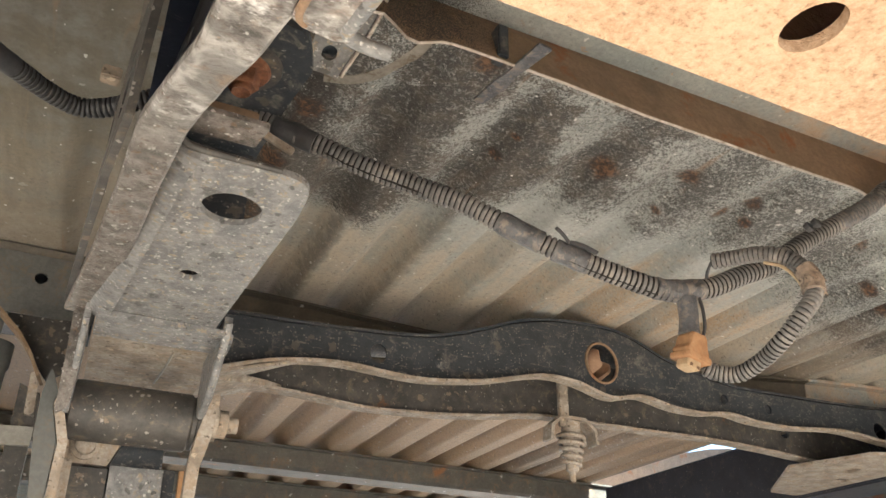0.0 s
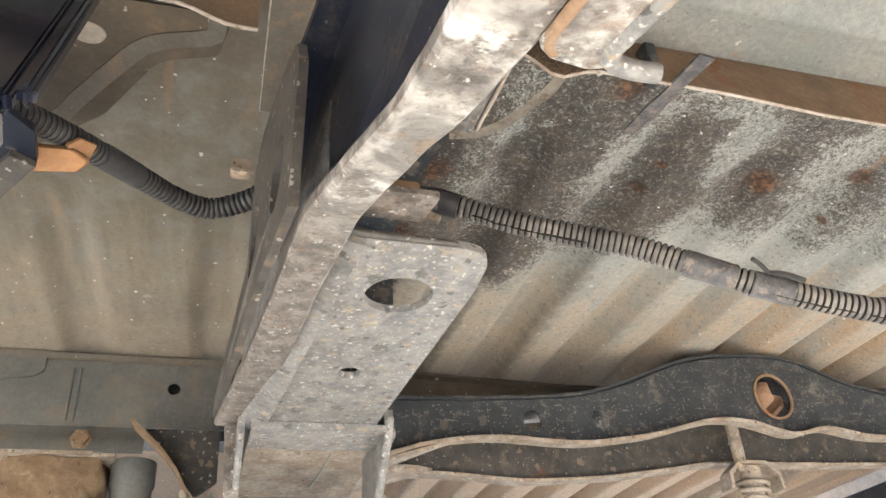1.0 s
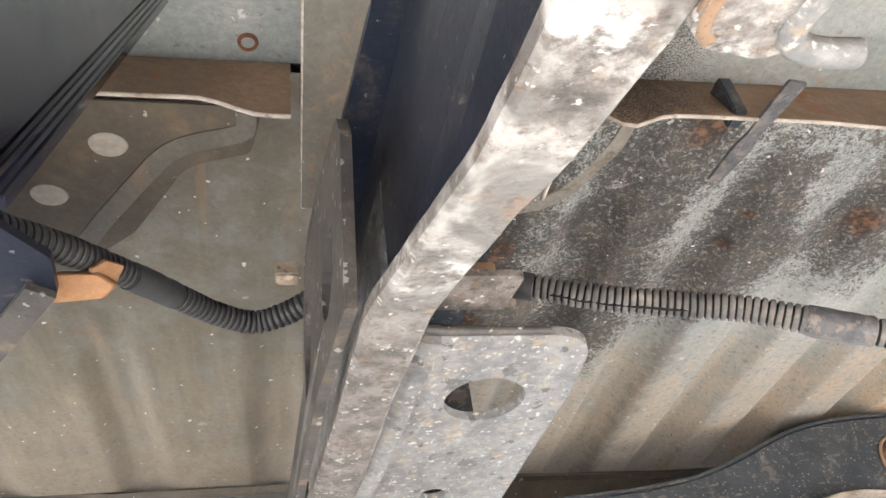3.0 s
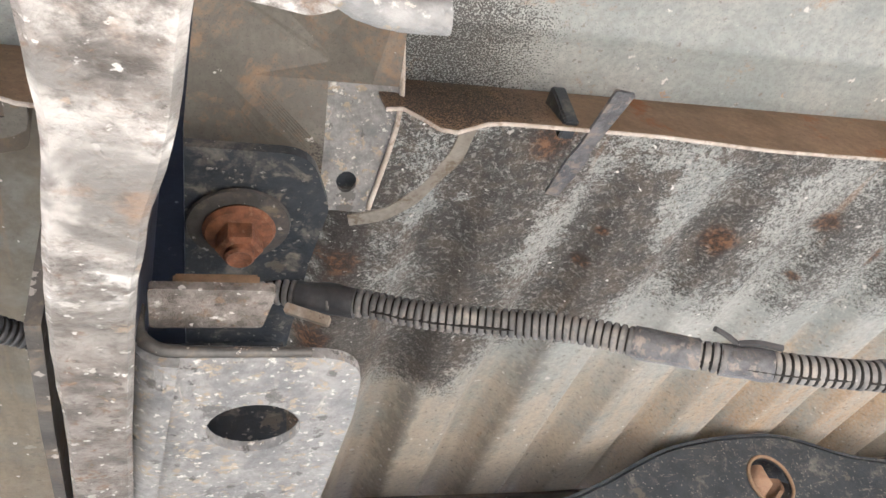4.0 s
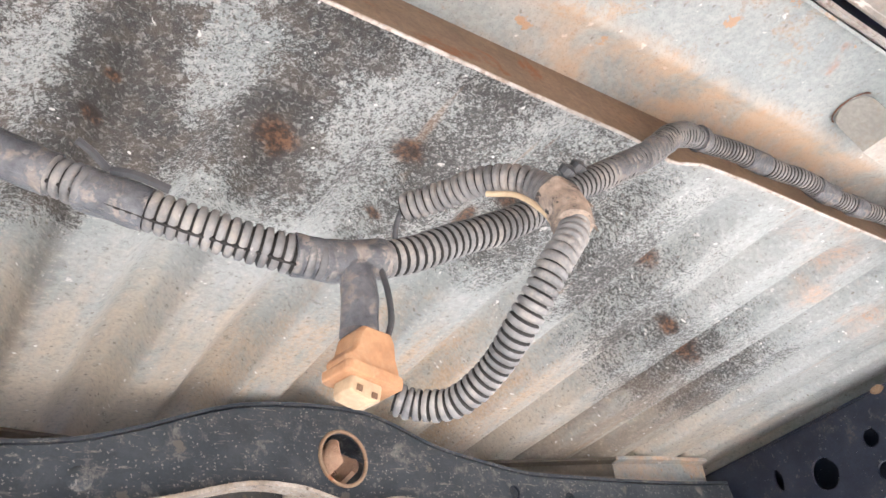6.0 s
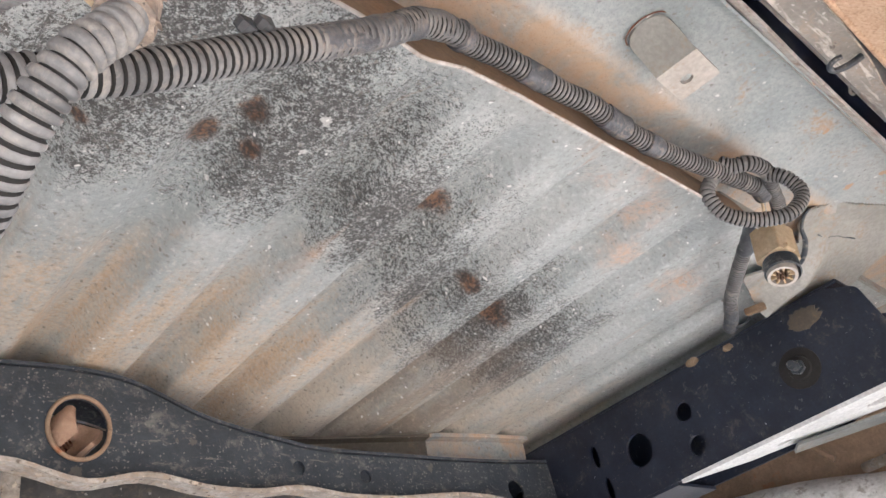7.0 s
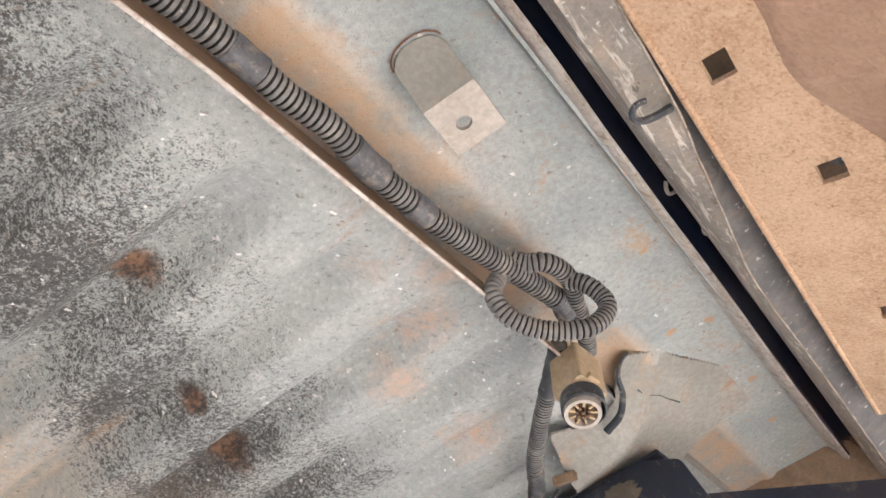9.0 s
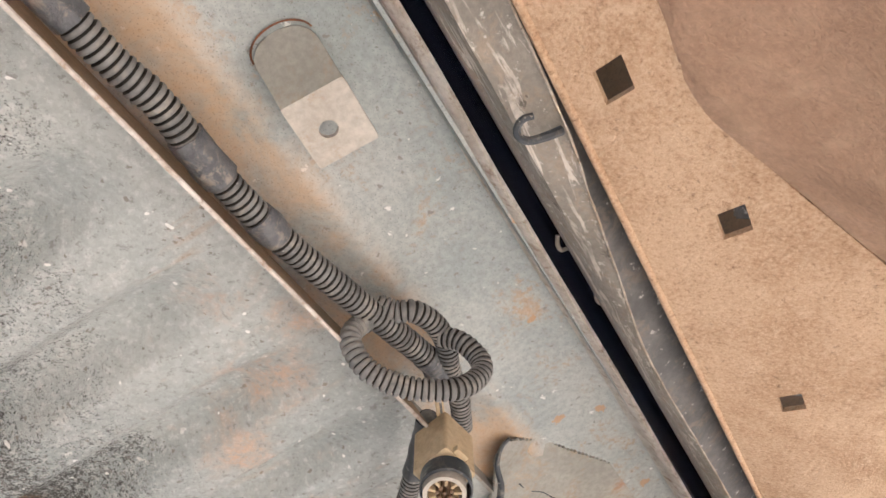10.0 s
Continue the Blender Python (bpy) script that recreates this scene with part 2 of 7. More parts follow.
M_TYRE = grimy("dusty_rubber", (0.16, 0.145, 0.13), (0.24, 0.22, 0.20), (0.42, 0.38, 0.34), (0.45, 0.62), rough=0.9, scale=22.0, grain=160.0, relief=0.6)
M_BRACKET = grimy("grey_hat_section", (0.125, 0.132, 0.126), (0.175, 0.178, 0.166), (0.27, 0.215, 0.15), (0.50, 0.68), None, (0, 1), None, (0, 1), 0.55, 0.0, 14.0)
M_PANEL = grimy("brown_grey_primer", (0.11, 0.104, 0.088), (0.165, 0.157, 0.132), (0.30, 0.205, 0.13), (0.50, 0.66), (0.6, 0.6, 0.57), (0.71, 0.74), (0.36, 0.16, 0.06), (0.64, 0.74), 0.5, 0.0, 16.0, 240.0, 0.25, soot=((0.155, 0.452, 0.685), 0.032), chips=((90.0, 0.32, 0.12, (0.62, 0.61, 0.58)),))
M_SADDLE = grimy("tan_dusted_primer", (0.30, 0.295, 0.265), (0.38, 0.37, 0.335), (0.44, 0.34, 0.24), (0.50, 0.66), (0.7, 0.68, 0.65), (0.71, 0.74), (0.38, 0.17, 0.07), (0.62, 0.74), 0.5, 0.0, 18.0, 240.0, 0.25)
M_SIDE = grimy("dark_olive_primer", (0.090, 0.078, 0.060), (0.132, 0.113, 0.086), (0.23, 0.175, 0.115), (0.52, 0.68), (0.5, 0.48, 0.45), (0.70, 0.76), (0.26, 0.12, 0.05), (0.64, 0.76), 0.55, 0.0, 20.0, 260.0, 0.3, chips=((110.0, 0.30, 0.06, (0.5, 0.47, 0.42)),))
M_SEALER = grimy("grey_seam_sealer", (0.25, 0.232, 0.20), (0.32, 0.30, 0.26), (0.20, 0.165, 0.125), (0.5, 0.62), (0.12, 0.10, 0.08), (0.66, 0.72), rough=0.6, scale=26.0)
M_TAB = grimy("dusty_cream_tongue", (0.42, 0.385, 0.335), (0.50, 0.465, 0.41), (0.48, 0.34, 0.22), (0.55, 0.7), None, (0, 1), (0.42, 0.2, 0.08), (0.66, 0.76), 0.6, 0.0, 30.0)


def clay_material():
    """Orange dust caked on steel: lumpy, pitted, in three tones."""
    m, nt, bsdf = nodes_of("caked_orange_dust")
    co = world_co(nt)
    wide, clump = noise_tex(nt, co, 14.0, 8.0, 0.65), noise_tex(nt, co, 95.0, 7.0, 0.7, 0.3)
    grain, pit = noise_tex(nt, co, 520.0, 4.0, 0.7), noise_tex(nt, co, 240.0, 5.0, 0.7)
    col = blend(nt, ramp(nt, wide, 0.36, 0.64), (0.42, 0.268, 0.158), (0.55, 0.385, 0.25))
    col = blend(nt, ramp(nt, clump, 0.52, 0.70, 0.0, 0.5), col, (0.66, 0.49, 0.34))
    col = blend(nt, ramp(nt, clump, 0.44, 0.30, 0.0, 0.5), col, (0.30, 0.175, 0.10))
    col = blend(nt, ramp(nt, pit, 0.40, 0.28, 0.0, 0.8), col, (0.17, 0.10, 0.06))
    col = blend(nt, ramp(nt, grain, 0.42, 0.66, 0.0, 0.5), col, (0.66, 0.50, 0.35))
    col = blend(nt, ramp(nt, grain, 0.44, 0.32, 0.0, 0.6), col, (0.25, 0.145, 0.08))
    nt.links.new(col, bsdf.inputs["Base Color"])
    bsdf.inputs["Roughness"].default_value = 0.9
    bump(nt, bsdf, calc(nt, "ADD", calc(nt, "MULTIPLY", grain, 0.35), calc(nt, "ADD", clump, calc(nt, "MULTIPLY", pit, 0.6))), 0.9, 0.0022)
    return m


M_CLAY = clay_material()
M_FILM = grimy("brown_dust_film", (0.36, 0.225, 0.145), (0.44, 0.285, 0.19), (0.50, 0.345, 0.235), (0.50, 0.66), None, (0, 1), None, (0, 1), 0.75, 0.0, 34.0, 420.0, 1.0)
M_COPPER = grimy("connector_pins", (0.10, 0.055, 0.03), (0.18, 0.11, 0.06), rough=0.5, scale=300.0)


def bed_material():
    """Grey primer with a sooty speckled belt, black soot in the flutes and rust blooms."""
    m, nt, bsdf = nodes_of("bed_underside")
    co = world_co(nt)
    sep = nt.nodes.new("ShaderNodeSeparateXYZ")
    nt.links.new(co, sep.inputs[0])
    x, y = sep.outputs[0], sep.outputs[1]
    big = noise_tex(nt, co, 9.0, 6.0, 0.6)
    mid = noise_tex(nt, co, 30.0, 6.0, 0.65, 0.3)
    fine = noise_tex(nt, co, 300.0, 3.0, 0.6)
    speck = noise_tex(nt, co, 760.0, 3.0, 0.7)
    # streaks along the flutes
    st = nt.nodes.new("ShaderNodeMapping")
    st.inputs["Scale"].default_value = (70.0, 9.0, 1.0)
    nt.links.new(co, st.inputs[0])
    streak = noise_tex(nt, st.outputs[0], 1.0, 5.0, 0.6)
    col = blend(nt, ramp(nt, big, 0.35, 0.65), (0.345, 0.372, 0.362), (0.455, 0.476, 0.460))
    flat = nt.nodes.new("ShaderNodeCombineXYZ")
    nt.links.new(x, flat.inputs[0])
    nt.links.new(y, flat.inputs[1])
    # brown film on the part outside the rail, darkened for the shade there
    film_shade = calc(nt, "MULTIPLY", ramp(nt, x, 0.09, 0.05), ramp(nt, mid, 0.30, 0.62, 0.6, 0.95))
    col = blend(nt, film_shade, col, blend(nt, streak, (0.130, 0.120, 0.092), (0.258, 0.224, 0.165)))
    # sandy dust, thicker towards the cab and in streaks
    far = ramp(nt, y, 0.60, 0.80)
    very = ramp(nt, y, 0.84, 0.92)
    amount = calc(nt, "ADD", calc(nt, "MULTIPLY", far, 0.30), calc(nt, "MULTIPLY", very, 0.5))
    dusty = ramp(nt, calc(nt, "ADD", calc(nt, "ADD", calc(nt, "MULTIPLY", streak, 0.5), calc(nt, "MULTIPLY", mid, 0.5)), amount), 0.56, 0.95)
    col = blend(nt, calc(nt, "MULTIPLY", dusty, ramp(nt, x, 0.04, 0.10, 0.42, 0.8)), col, (0.58, 0.50, 0.385))
    # orange dust past the crossmember, lightened for bounce off the sunlit dirt
    col = blend(nt, ramp(nt, y, 0.93, 1.06, 0.0, 0.8), col, blend(nt, mid, (0.46, 0.30, 0.17), (0.60, 0.42, 0.25)))
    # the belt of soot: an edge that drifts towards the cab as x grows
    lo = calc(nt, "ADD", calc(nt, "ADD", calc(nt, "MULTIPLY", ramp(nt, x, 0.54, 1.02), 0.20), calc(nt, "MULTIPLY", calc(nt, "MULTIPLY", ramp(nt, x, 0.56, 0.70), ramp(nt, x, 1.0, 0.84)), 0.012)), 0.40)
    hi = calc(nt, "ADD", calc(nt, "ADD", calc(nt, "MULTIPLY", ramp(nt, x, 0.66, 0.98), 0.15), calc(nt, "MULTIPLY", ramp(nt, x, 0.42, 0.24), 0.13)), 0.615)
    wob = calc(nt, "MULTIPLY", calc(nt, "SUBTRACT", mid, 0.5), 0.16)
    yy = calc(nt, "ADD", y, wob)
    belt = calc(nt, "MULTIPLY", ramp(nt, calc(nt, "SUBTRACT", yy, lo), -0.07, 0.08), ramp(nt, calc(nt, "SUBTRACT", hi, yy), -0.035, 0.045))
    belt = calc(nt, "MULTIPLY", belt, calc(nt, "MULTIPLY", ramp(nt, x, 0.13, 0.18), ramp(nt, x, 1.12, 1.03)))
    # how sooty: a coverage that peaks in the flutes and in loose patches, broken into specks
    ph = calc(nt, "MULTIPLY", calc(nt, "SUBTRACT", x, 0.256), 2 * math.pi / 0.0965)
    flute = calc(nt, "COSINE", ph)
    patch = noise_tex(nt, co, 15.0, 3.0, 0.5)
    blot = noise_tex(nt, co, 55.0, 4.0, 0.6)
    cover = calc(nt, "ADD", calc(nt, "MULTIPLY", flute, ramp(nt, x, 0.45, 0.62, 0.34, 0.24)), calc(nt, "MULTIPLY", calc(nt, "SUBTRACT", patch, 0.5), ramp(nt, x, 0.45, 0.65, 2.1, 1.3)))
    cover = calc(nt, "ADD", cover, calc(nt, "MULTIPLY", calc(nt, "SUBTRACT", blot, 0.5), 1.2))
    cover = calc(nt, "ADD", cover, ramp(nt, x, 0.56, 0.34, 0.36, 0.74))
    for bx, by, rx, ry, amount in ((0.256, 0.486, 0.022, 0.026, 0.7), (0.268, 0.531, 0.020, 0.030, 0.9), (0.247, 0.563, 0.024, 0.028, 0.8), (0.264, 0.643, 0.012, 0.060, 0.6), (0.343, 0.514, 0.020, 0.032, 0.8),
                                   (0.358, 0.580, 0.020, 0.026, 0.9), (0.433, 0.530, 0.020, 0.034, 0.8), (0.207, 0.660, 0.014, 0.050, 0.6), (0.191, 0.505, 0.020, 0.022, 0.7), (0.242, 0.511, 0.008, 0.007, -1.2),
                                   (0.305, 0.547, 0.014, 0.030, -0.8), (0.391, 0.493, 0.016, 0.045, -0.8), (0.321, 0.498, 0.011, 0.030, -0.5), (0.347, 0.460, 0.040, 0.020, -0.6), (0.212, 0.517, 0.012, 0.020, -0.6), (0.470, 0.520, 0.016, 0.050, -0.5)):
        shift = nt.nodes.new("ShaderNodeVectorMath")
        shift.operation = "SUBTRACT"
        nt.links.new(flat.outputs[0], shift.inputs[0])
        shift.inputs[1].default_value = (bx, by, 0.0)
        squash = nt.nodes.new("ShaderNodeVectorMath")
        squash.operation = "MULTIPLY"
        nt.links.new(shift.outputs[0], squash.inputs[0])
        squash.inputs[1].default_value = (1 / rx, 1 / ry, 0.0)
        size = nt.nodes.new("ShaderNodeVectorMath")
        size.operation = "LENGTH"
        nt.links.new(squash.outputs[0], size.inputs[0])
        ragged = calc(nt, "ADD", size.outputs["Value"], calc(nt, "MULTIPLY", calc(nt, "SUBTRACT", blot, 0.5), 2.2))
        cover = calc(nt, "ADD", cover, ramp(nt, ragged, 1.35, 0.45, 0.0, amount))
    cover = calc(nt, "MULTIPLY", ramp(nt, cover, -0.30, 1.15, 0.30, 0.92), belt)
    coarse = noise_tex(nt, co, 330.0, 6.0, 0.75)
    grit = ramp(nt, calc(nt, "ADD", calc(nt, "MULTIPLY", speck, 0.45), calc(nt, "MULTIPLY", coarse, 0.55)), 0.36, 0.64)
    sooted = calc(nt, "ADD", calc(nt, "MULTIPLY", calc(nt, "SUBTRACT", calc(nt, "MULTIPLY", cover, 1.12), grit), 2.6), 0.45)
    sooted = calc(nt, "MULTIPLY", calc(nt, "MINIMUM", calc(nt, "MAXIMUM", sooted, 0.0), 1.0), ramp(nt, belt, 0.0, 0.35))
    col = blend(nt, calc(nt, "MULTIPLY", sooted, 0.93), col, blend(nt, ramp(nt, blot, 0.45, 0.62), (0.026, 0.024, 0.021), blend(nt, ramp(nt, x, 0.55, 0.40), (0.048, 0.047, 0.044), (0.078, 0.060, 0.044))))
    pale = calc(nt, "MULTIPLY", ramp(nt, belt, 0.0, 0.5), ramp(nt, noise_tex(nt, co, 300.0, 5.0, 0.70, 0.7), 0.52, 0.63))
    col = blend(nt, calc(nt, "MULTIPLY", pale, ramp(nt, cover, 0.95, 0.3, 0.46, 0.62)), col, (0.56, 0.55, 0.52))
    # grey road dirt beside the rail; shade put into colour there and along flutes
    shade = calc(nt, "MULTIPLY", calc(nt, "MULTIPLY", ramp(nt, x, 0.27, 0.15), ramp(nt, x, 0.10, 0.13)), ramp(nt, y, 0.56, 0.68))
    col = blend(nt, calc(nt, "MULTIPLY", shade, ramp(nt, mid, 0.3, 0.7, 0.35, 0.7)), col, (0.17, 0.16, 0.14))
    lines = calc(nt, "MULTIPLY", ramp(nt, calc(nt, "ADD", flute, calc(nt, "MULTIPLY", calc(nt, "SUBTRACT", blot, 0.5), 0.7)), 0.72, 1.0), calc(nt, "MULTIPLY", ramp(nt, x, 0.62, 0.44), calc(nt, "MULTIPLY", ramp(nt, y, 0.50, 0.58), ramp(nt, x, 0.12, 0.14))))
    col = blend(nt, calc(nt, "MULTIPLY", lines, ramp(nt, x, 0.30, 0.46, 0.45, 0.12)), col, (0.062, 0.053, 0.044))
    tail = calc(nt, "MULTIPLY", calc(nt, "MULTIPLY", ramp(nt, x, 0.88, 0.94), ramp(nt, x, 1.09, 1.03)), ramp(nt, yy, 0.66, 0.72))
    col = blend(nt, calc(nt, "MULTIPLY", calc(nt, "MULTIPLY", tail, ramp(nt, streak, 0.30, 0.60, 0.25, 0.9)), 0.72), col, blend(nt, blot, (0.13, 0.105, 0.082), (0.25, 0.20, 0.155)))
    orange = calc(nt, "MULTIPLY", calc(nt, "MULTIPLY", ramp(nt, x, 0.44, 0.58), ramp(nt, x, 0.90, 0.80)), ramp(nt, yy, 0.63, 0.76))
    col = blend(nt, calc(nt, "MULTIPLY", calc(nt, "MULTIPLY", orange, ramp(nt, calc(nt, "ADD", calc(nt, "MULTIPLY", streak, 0.45), calc(nt, "MULTIPLY", coarse, 0.55)), 0.44, 0.60)), 0.8), col, (0.52, 0.375, 0.23))
    # brown grime beside the rail
    off = calc(nt, "ABSOLUTE", calc(nt, "ADD", calc(nt, "SUBTRACT", x, 0.166), calc(nt, "MULTIPLY", calc(nt, "SUBTRACT", mid, 0.5), 0.05)))
    grime = calc(nt, "MULTIPLY", calc(nt, "MULTIPLY", ramp(nt, off, 0.024, 0.009), ramp(nt, y, 0.42, 0.45)), ramp(nt, blot, 0.27, 0.46))
    col = blend(nt, calc(nt, "MULTIPLY", grime, 0.9), col, blend(nt, calc(nt, "MULTIPLY", ramp(nt, fine, 0.35, 0.65), calc(nt, "MULTIPLY", ramp(nt, off, 0.010, 0.002), ramp(nt, y, 0.56, 0.64))), (0.028, 0.024, 0.021), (0.135, 0.075, 0.038)))
    # crumbs of dust and fine dirt everywhere
    crumbs = noise_tex(nt, co, 190.0, 8.0, 0.75)
    col = blend(nt, calc(nt, "MULTIPLY", calc(nt, "MULTIPLY", ramp(nt, crumbs, 0.545, 0.62, 0.0, 0.55), ramp(nt, x, 0.05, 0.10, 0.12, 1.0)), ramp(nt, sooted, 0.0, 1.0, 1.0, 0.3)), col, blend(nt, far, (0.60, 0.61, 0.59), (0.60, 0.50, 0.38)))
    col = blend(nt, ramp(nt, crumbs, 0.445, 0.36, 0.0, 0.6), col, (0.19, 0.175, 0.155))
    for chip_scale, chip_size, chip_share, chip_colour in ((120.0, 0.28, 0.03, (0.68, 0.67, 0.64)), (45.0, 0.22, 0.05, (0.60, 0.595, 0.57)), (260.0, 0.38, 0.10, (0.22, 0.20, 0.17))):
        col = blend(nt, calc(nt, "MULTIPLY", spots(nt, co, chip_scale, chip_size, chip_share), ramp(nt, x, 0.02, 0.10, 0.5, 0.9)), col, chip_colour)
    col = blend(nt, ramp(nt, fine, 0.40, 0.58, 0.16, 0.0), col, (0.13, 0.12, 0.11))
    # rust blooms
    blooms = None
    for bx, by, br in ((0.78, 0.558, 0.016), (0.937, 0.655, 0.020), (0.597, 0.564, 0.013), (0.521, 0.521, 0.013), (0.625, 0.560, 0.008), (0.441, 0.542, 0.016),
                       (0.345, 0.535, 0.006), (0.342, 0.569, 0.007), (0.53, 0.582, 0.006), (0.876, 0.618, 0.011), (0.614, 0.536, 0.010), (0.172, 0.572, 0.014), (0.146, 0.566, 0.016), (0.28, 0.455, 0.018), (0.163, 0.66, 0.016)):
        dist = nt.nodes.new("ShaderNodeVectorMath")
        dist.operation = "DISTANCE"
        nt.links.new(flat.outputs[0], dist.inputs[0])
        dist.inputs[1].default_value = (bx, by, 0.0)
        b = ramp(nt, calc(nt, "MULTIPLY", dist.outputs["Value"], calc(nt, "ADD", calc(nt, "MULTIPLY", mid, 1.6), 0.2)), br * 1.1, br * 0.45)
        blooms = b if blooms is None else calc(nt, "MAXIMUM", blooms, b)
    col = blend(nt, calc(nt, "MULTIPLY", blooms, 0.92), col, blend(nt, ramp(nt, calc(nt, "ADD", calc(nt, "MULTIPLY", fine, 0.5), calc(nt, "MULTIPLY", blot, 0.5)), 0.44, 0.62), (0.036, 0.025, 0.019), (0.235, 0.118, 0.055)))
    # tan stains left by running water
    tans = None
    for bx, by, br in ((0.865, 0.452, 0.020), (0.925, 0.475, 0.030), (0.975, 0.52, 0.026), (0.90, 0.44, 0.016), (0.72, 0.63, 0.012), (1.08, 0.53, 0.03)):
        dist = nt.nodes.new("ShaderNodeVectorMath")
        dist.operation = "DISTANCE"
        nt.links.new(flat.outputs[0], dist.inputs[0])
        dist.inputs[1].default_value = (bx, by, 0.0)
        b = ramp(nt, calc(nt, "MULTIPLY", dist.outputs["Value"], calc(nt, "ADD", calc(nt, "MULTIPLY", calc(nt, "ADD", calc(nt, "MULTIPLY", streak, 0.5), calc(nt, "MULTIPLY", blot, 0.5)), 4.0), -1.0)), br * 1.5, br * 0.2)
        tans = b if tans is None else calc(nt, "MAXIMUM", tans, b)
    col = blend(nt, calc(nt, "MULTIPLY", calc(nt, "MULTIPLY", tans, calc(nt, "MULTIPLY", ramp(nt, mid, 0.38, 0.60), ramp(nt, crumbs, 0.40, 0.56, 0.25, 1.0))), 0.75), col, blend(nt, blot, (0.48, 0.27, 0.15), (0.58, 0.42, 0.29)))
    stain = ramp(nt, noise_tex(nt, st.outputs[0], 0.6, 6.0, 0.6, 0.5), 0.62, 0.72)
    col = blend(nt, calc(nt, "MULTIPLY", stain, 0.35), col, (0.44, 0.28, 0.16))
    col = blend(nt, ramp(nt, noise_tex(nt, co, 170.0, 1.0, 0.4), 0.755, 0.775), col, (0.78, 0.77, 0.74))
    nt.links.new(col, bsdf.inputs["Base Color"])
    bsdf.inputs["Roughness"].default_value = 0.55
    bump(nt, bsdf, calc(nt, "ADD", calc(nt, "MULTIPLY", speck, belt), calc(nt, "ADD", calc(nt, "MULTIPLY", mid, 0.6), calc(nt, "MULTIPLY", crumbs, 0.9))), 0.7, 0.0014)
    return m


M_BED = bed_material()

# ---- building helpers ----


def part(name, bm, material, parent=None, label=""):
    me = bpy.data.meshes.new(name)
    bmesh.ops.recalc_face_normals(bm, faces=bm.faces[:])
    bm.to_mesh(me)
    bm.free()
    for each in material if isinstance(material, tuple) else (material,):
        me.materials.append(each)
    ob = new(name, me)
    if parent is not None:
        ob.parent = parent
        ob.matrix_parent_inverse = parent.matrix_world.inverted()
    if label:
        tagged(ob, label)
    return ob


def thing(name, label, category, group="", kind="", at=(0, 0, 0)):
    ob = new(name)
    ob.empty_display_size = 0.02
    ob.location = at
    bpy.context.view_layer.update()
    return tagged(ob, label, category, group, kind)


def smooth(ob, angle=40.0):
    me = ob.data
    me.polygons.foreach_set("use_smooth", [True] * len(me.polygons))
    me.set_sharp_from_angle(angle=radians(angle))
    return ob


def slab(outline, holes, thick, m=None):
    """A plate of that thickness (towards +z) from a flat outline with holes, moved by m."""

    loops = [[Vector((x, y, 0)) for x, y in loop] for loop in (outline, *holes)]
    tris = geometry.tessellate_polygon(loops)
    flat = [p for loop in loops for p in loop]
    bm = bmesh.new()
    low = [bm.verts.new(p) for p in flat]
    top = [bm.verts.new(p + Vector((0, 0, thick))) for p in flat]
    for a, b, c in tris:
        bm.faces.new((low[a], low[b], low[c]))
        bm.faces.new((top[c], top[b], top[a]))
    i = 0
    for loop in loops:
        n = len(loop)
        for k in range(n):
            a, b = i + k, i + (k + 1) % n
            bm.faces.new((low[a], low[b], top[b], top[a]))
        i += n
    if m is not None:
        bm.transform(m)
    return bm


def disc_loop(cx, cy, rx, ry=None, n=20, turn=0.0):
    ry = rx if ry is None else ry
    c, s = math.cos(radians(turn)), math.sin(radians(turn))
    out = []
    for k in range(n):
        a = 2 * math.pi * k / n
        u, v = rx * math.cos(a), ry * math.sin(a)
        out.append((cx + u * c - v * s, cy + u * s + v * c))
    return out


def rounded(points, radius, n=5):
    """The outline with its corners rounded; radius is one number or one a corner."""
    out = []
    count = len(points)
    for i, p in enumerate(points):
        r = radius[i] if isinstance(radius, (list, tuple)) else radius
        p = Vector(p)
        if r <= 0:
            out.append((p.x, p.y))
            continue
        a, b = Vector(points[i - 1]), Vector(points[(i + 1) % count])
        u, v = (a - p).normalized(), (b - p).normalized()
        half = u.angle(v) / 2
        cut = min(r / math.tan(half), 0.48 * (a - p).length, 0.48 * (b - p).length)
        s, e = p + u * cut, p + v * cut
        for k in range(n + 1):
            f = k / n
            q = s.lerp(p, f).lerp(p.lerp(e, f), f)
            out.append((q.x, q.y))
    return out


def box(lo, hi, bevel=0.0):
    bm = bmesh.new()
    bmesh.ops.create_cube(bm, size=1.0)
    lo, hi = Vector(lo), Vector(hi)
    bm.transform(Matrix.LocRotScale((lo + hi) / 2, None, hi - lo))
    if bevel:
        bmesh.ops.bevel(bm, geom=bm.edges[:], offset=bevel, segments=2, affect="EDGES")
    return bm


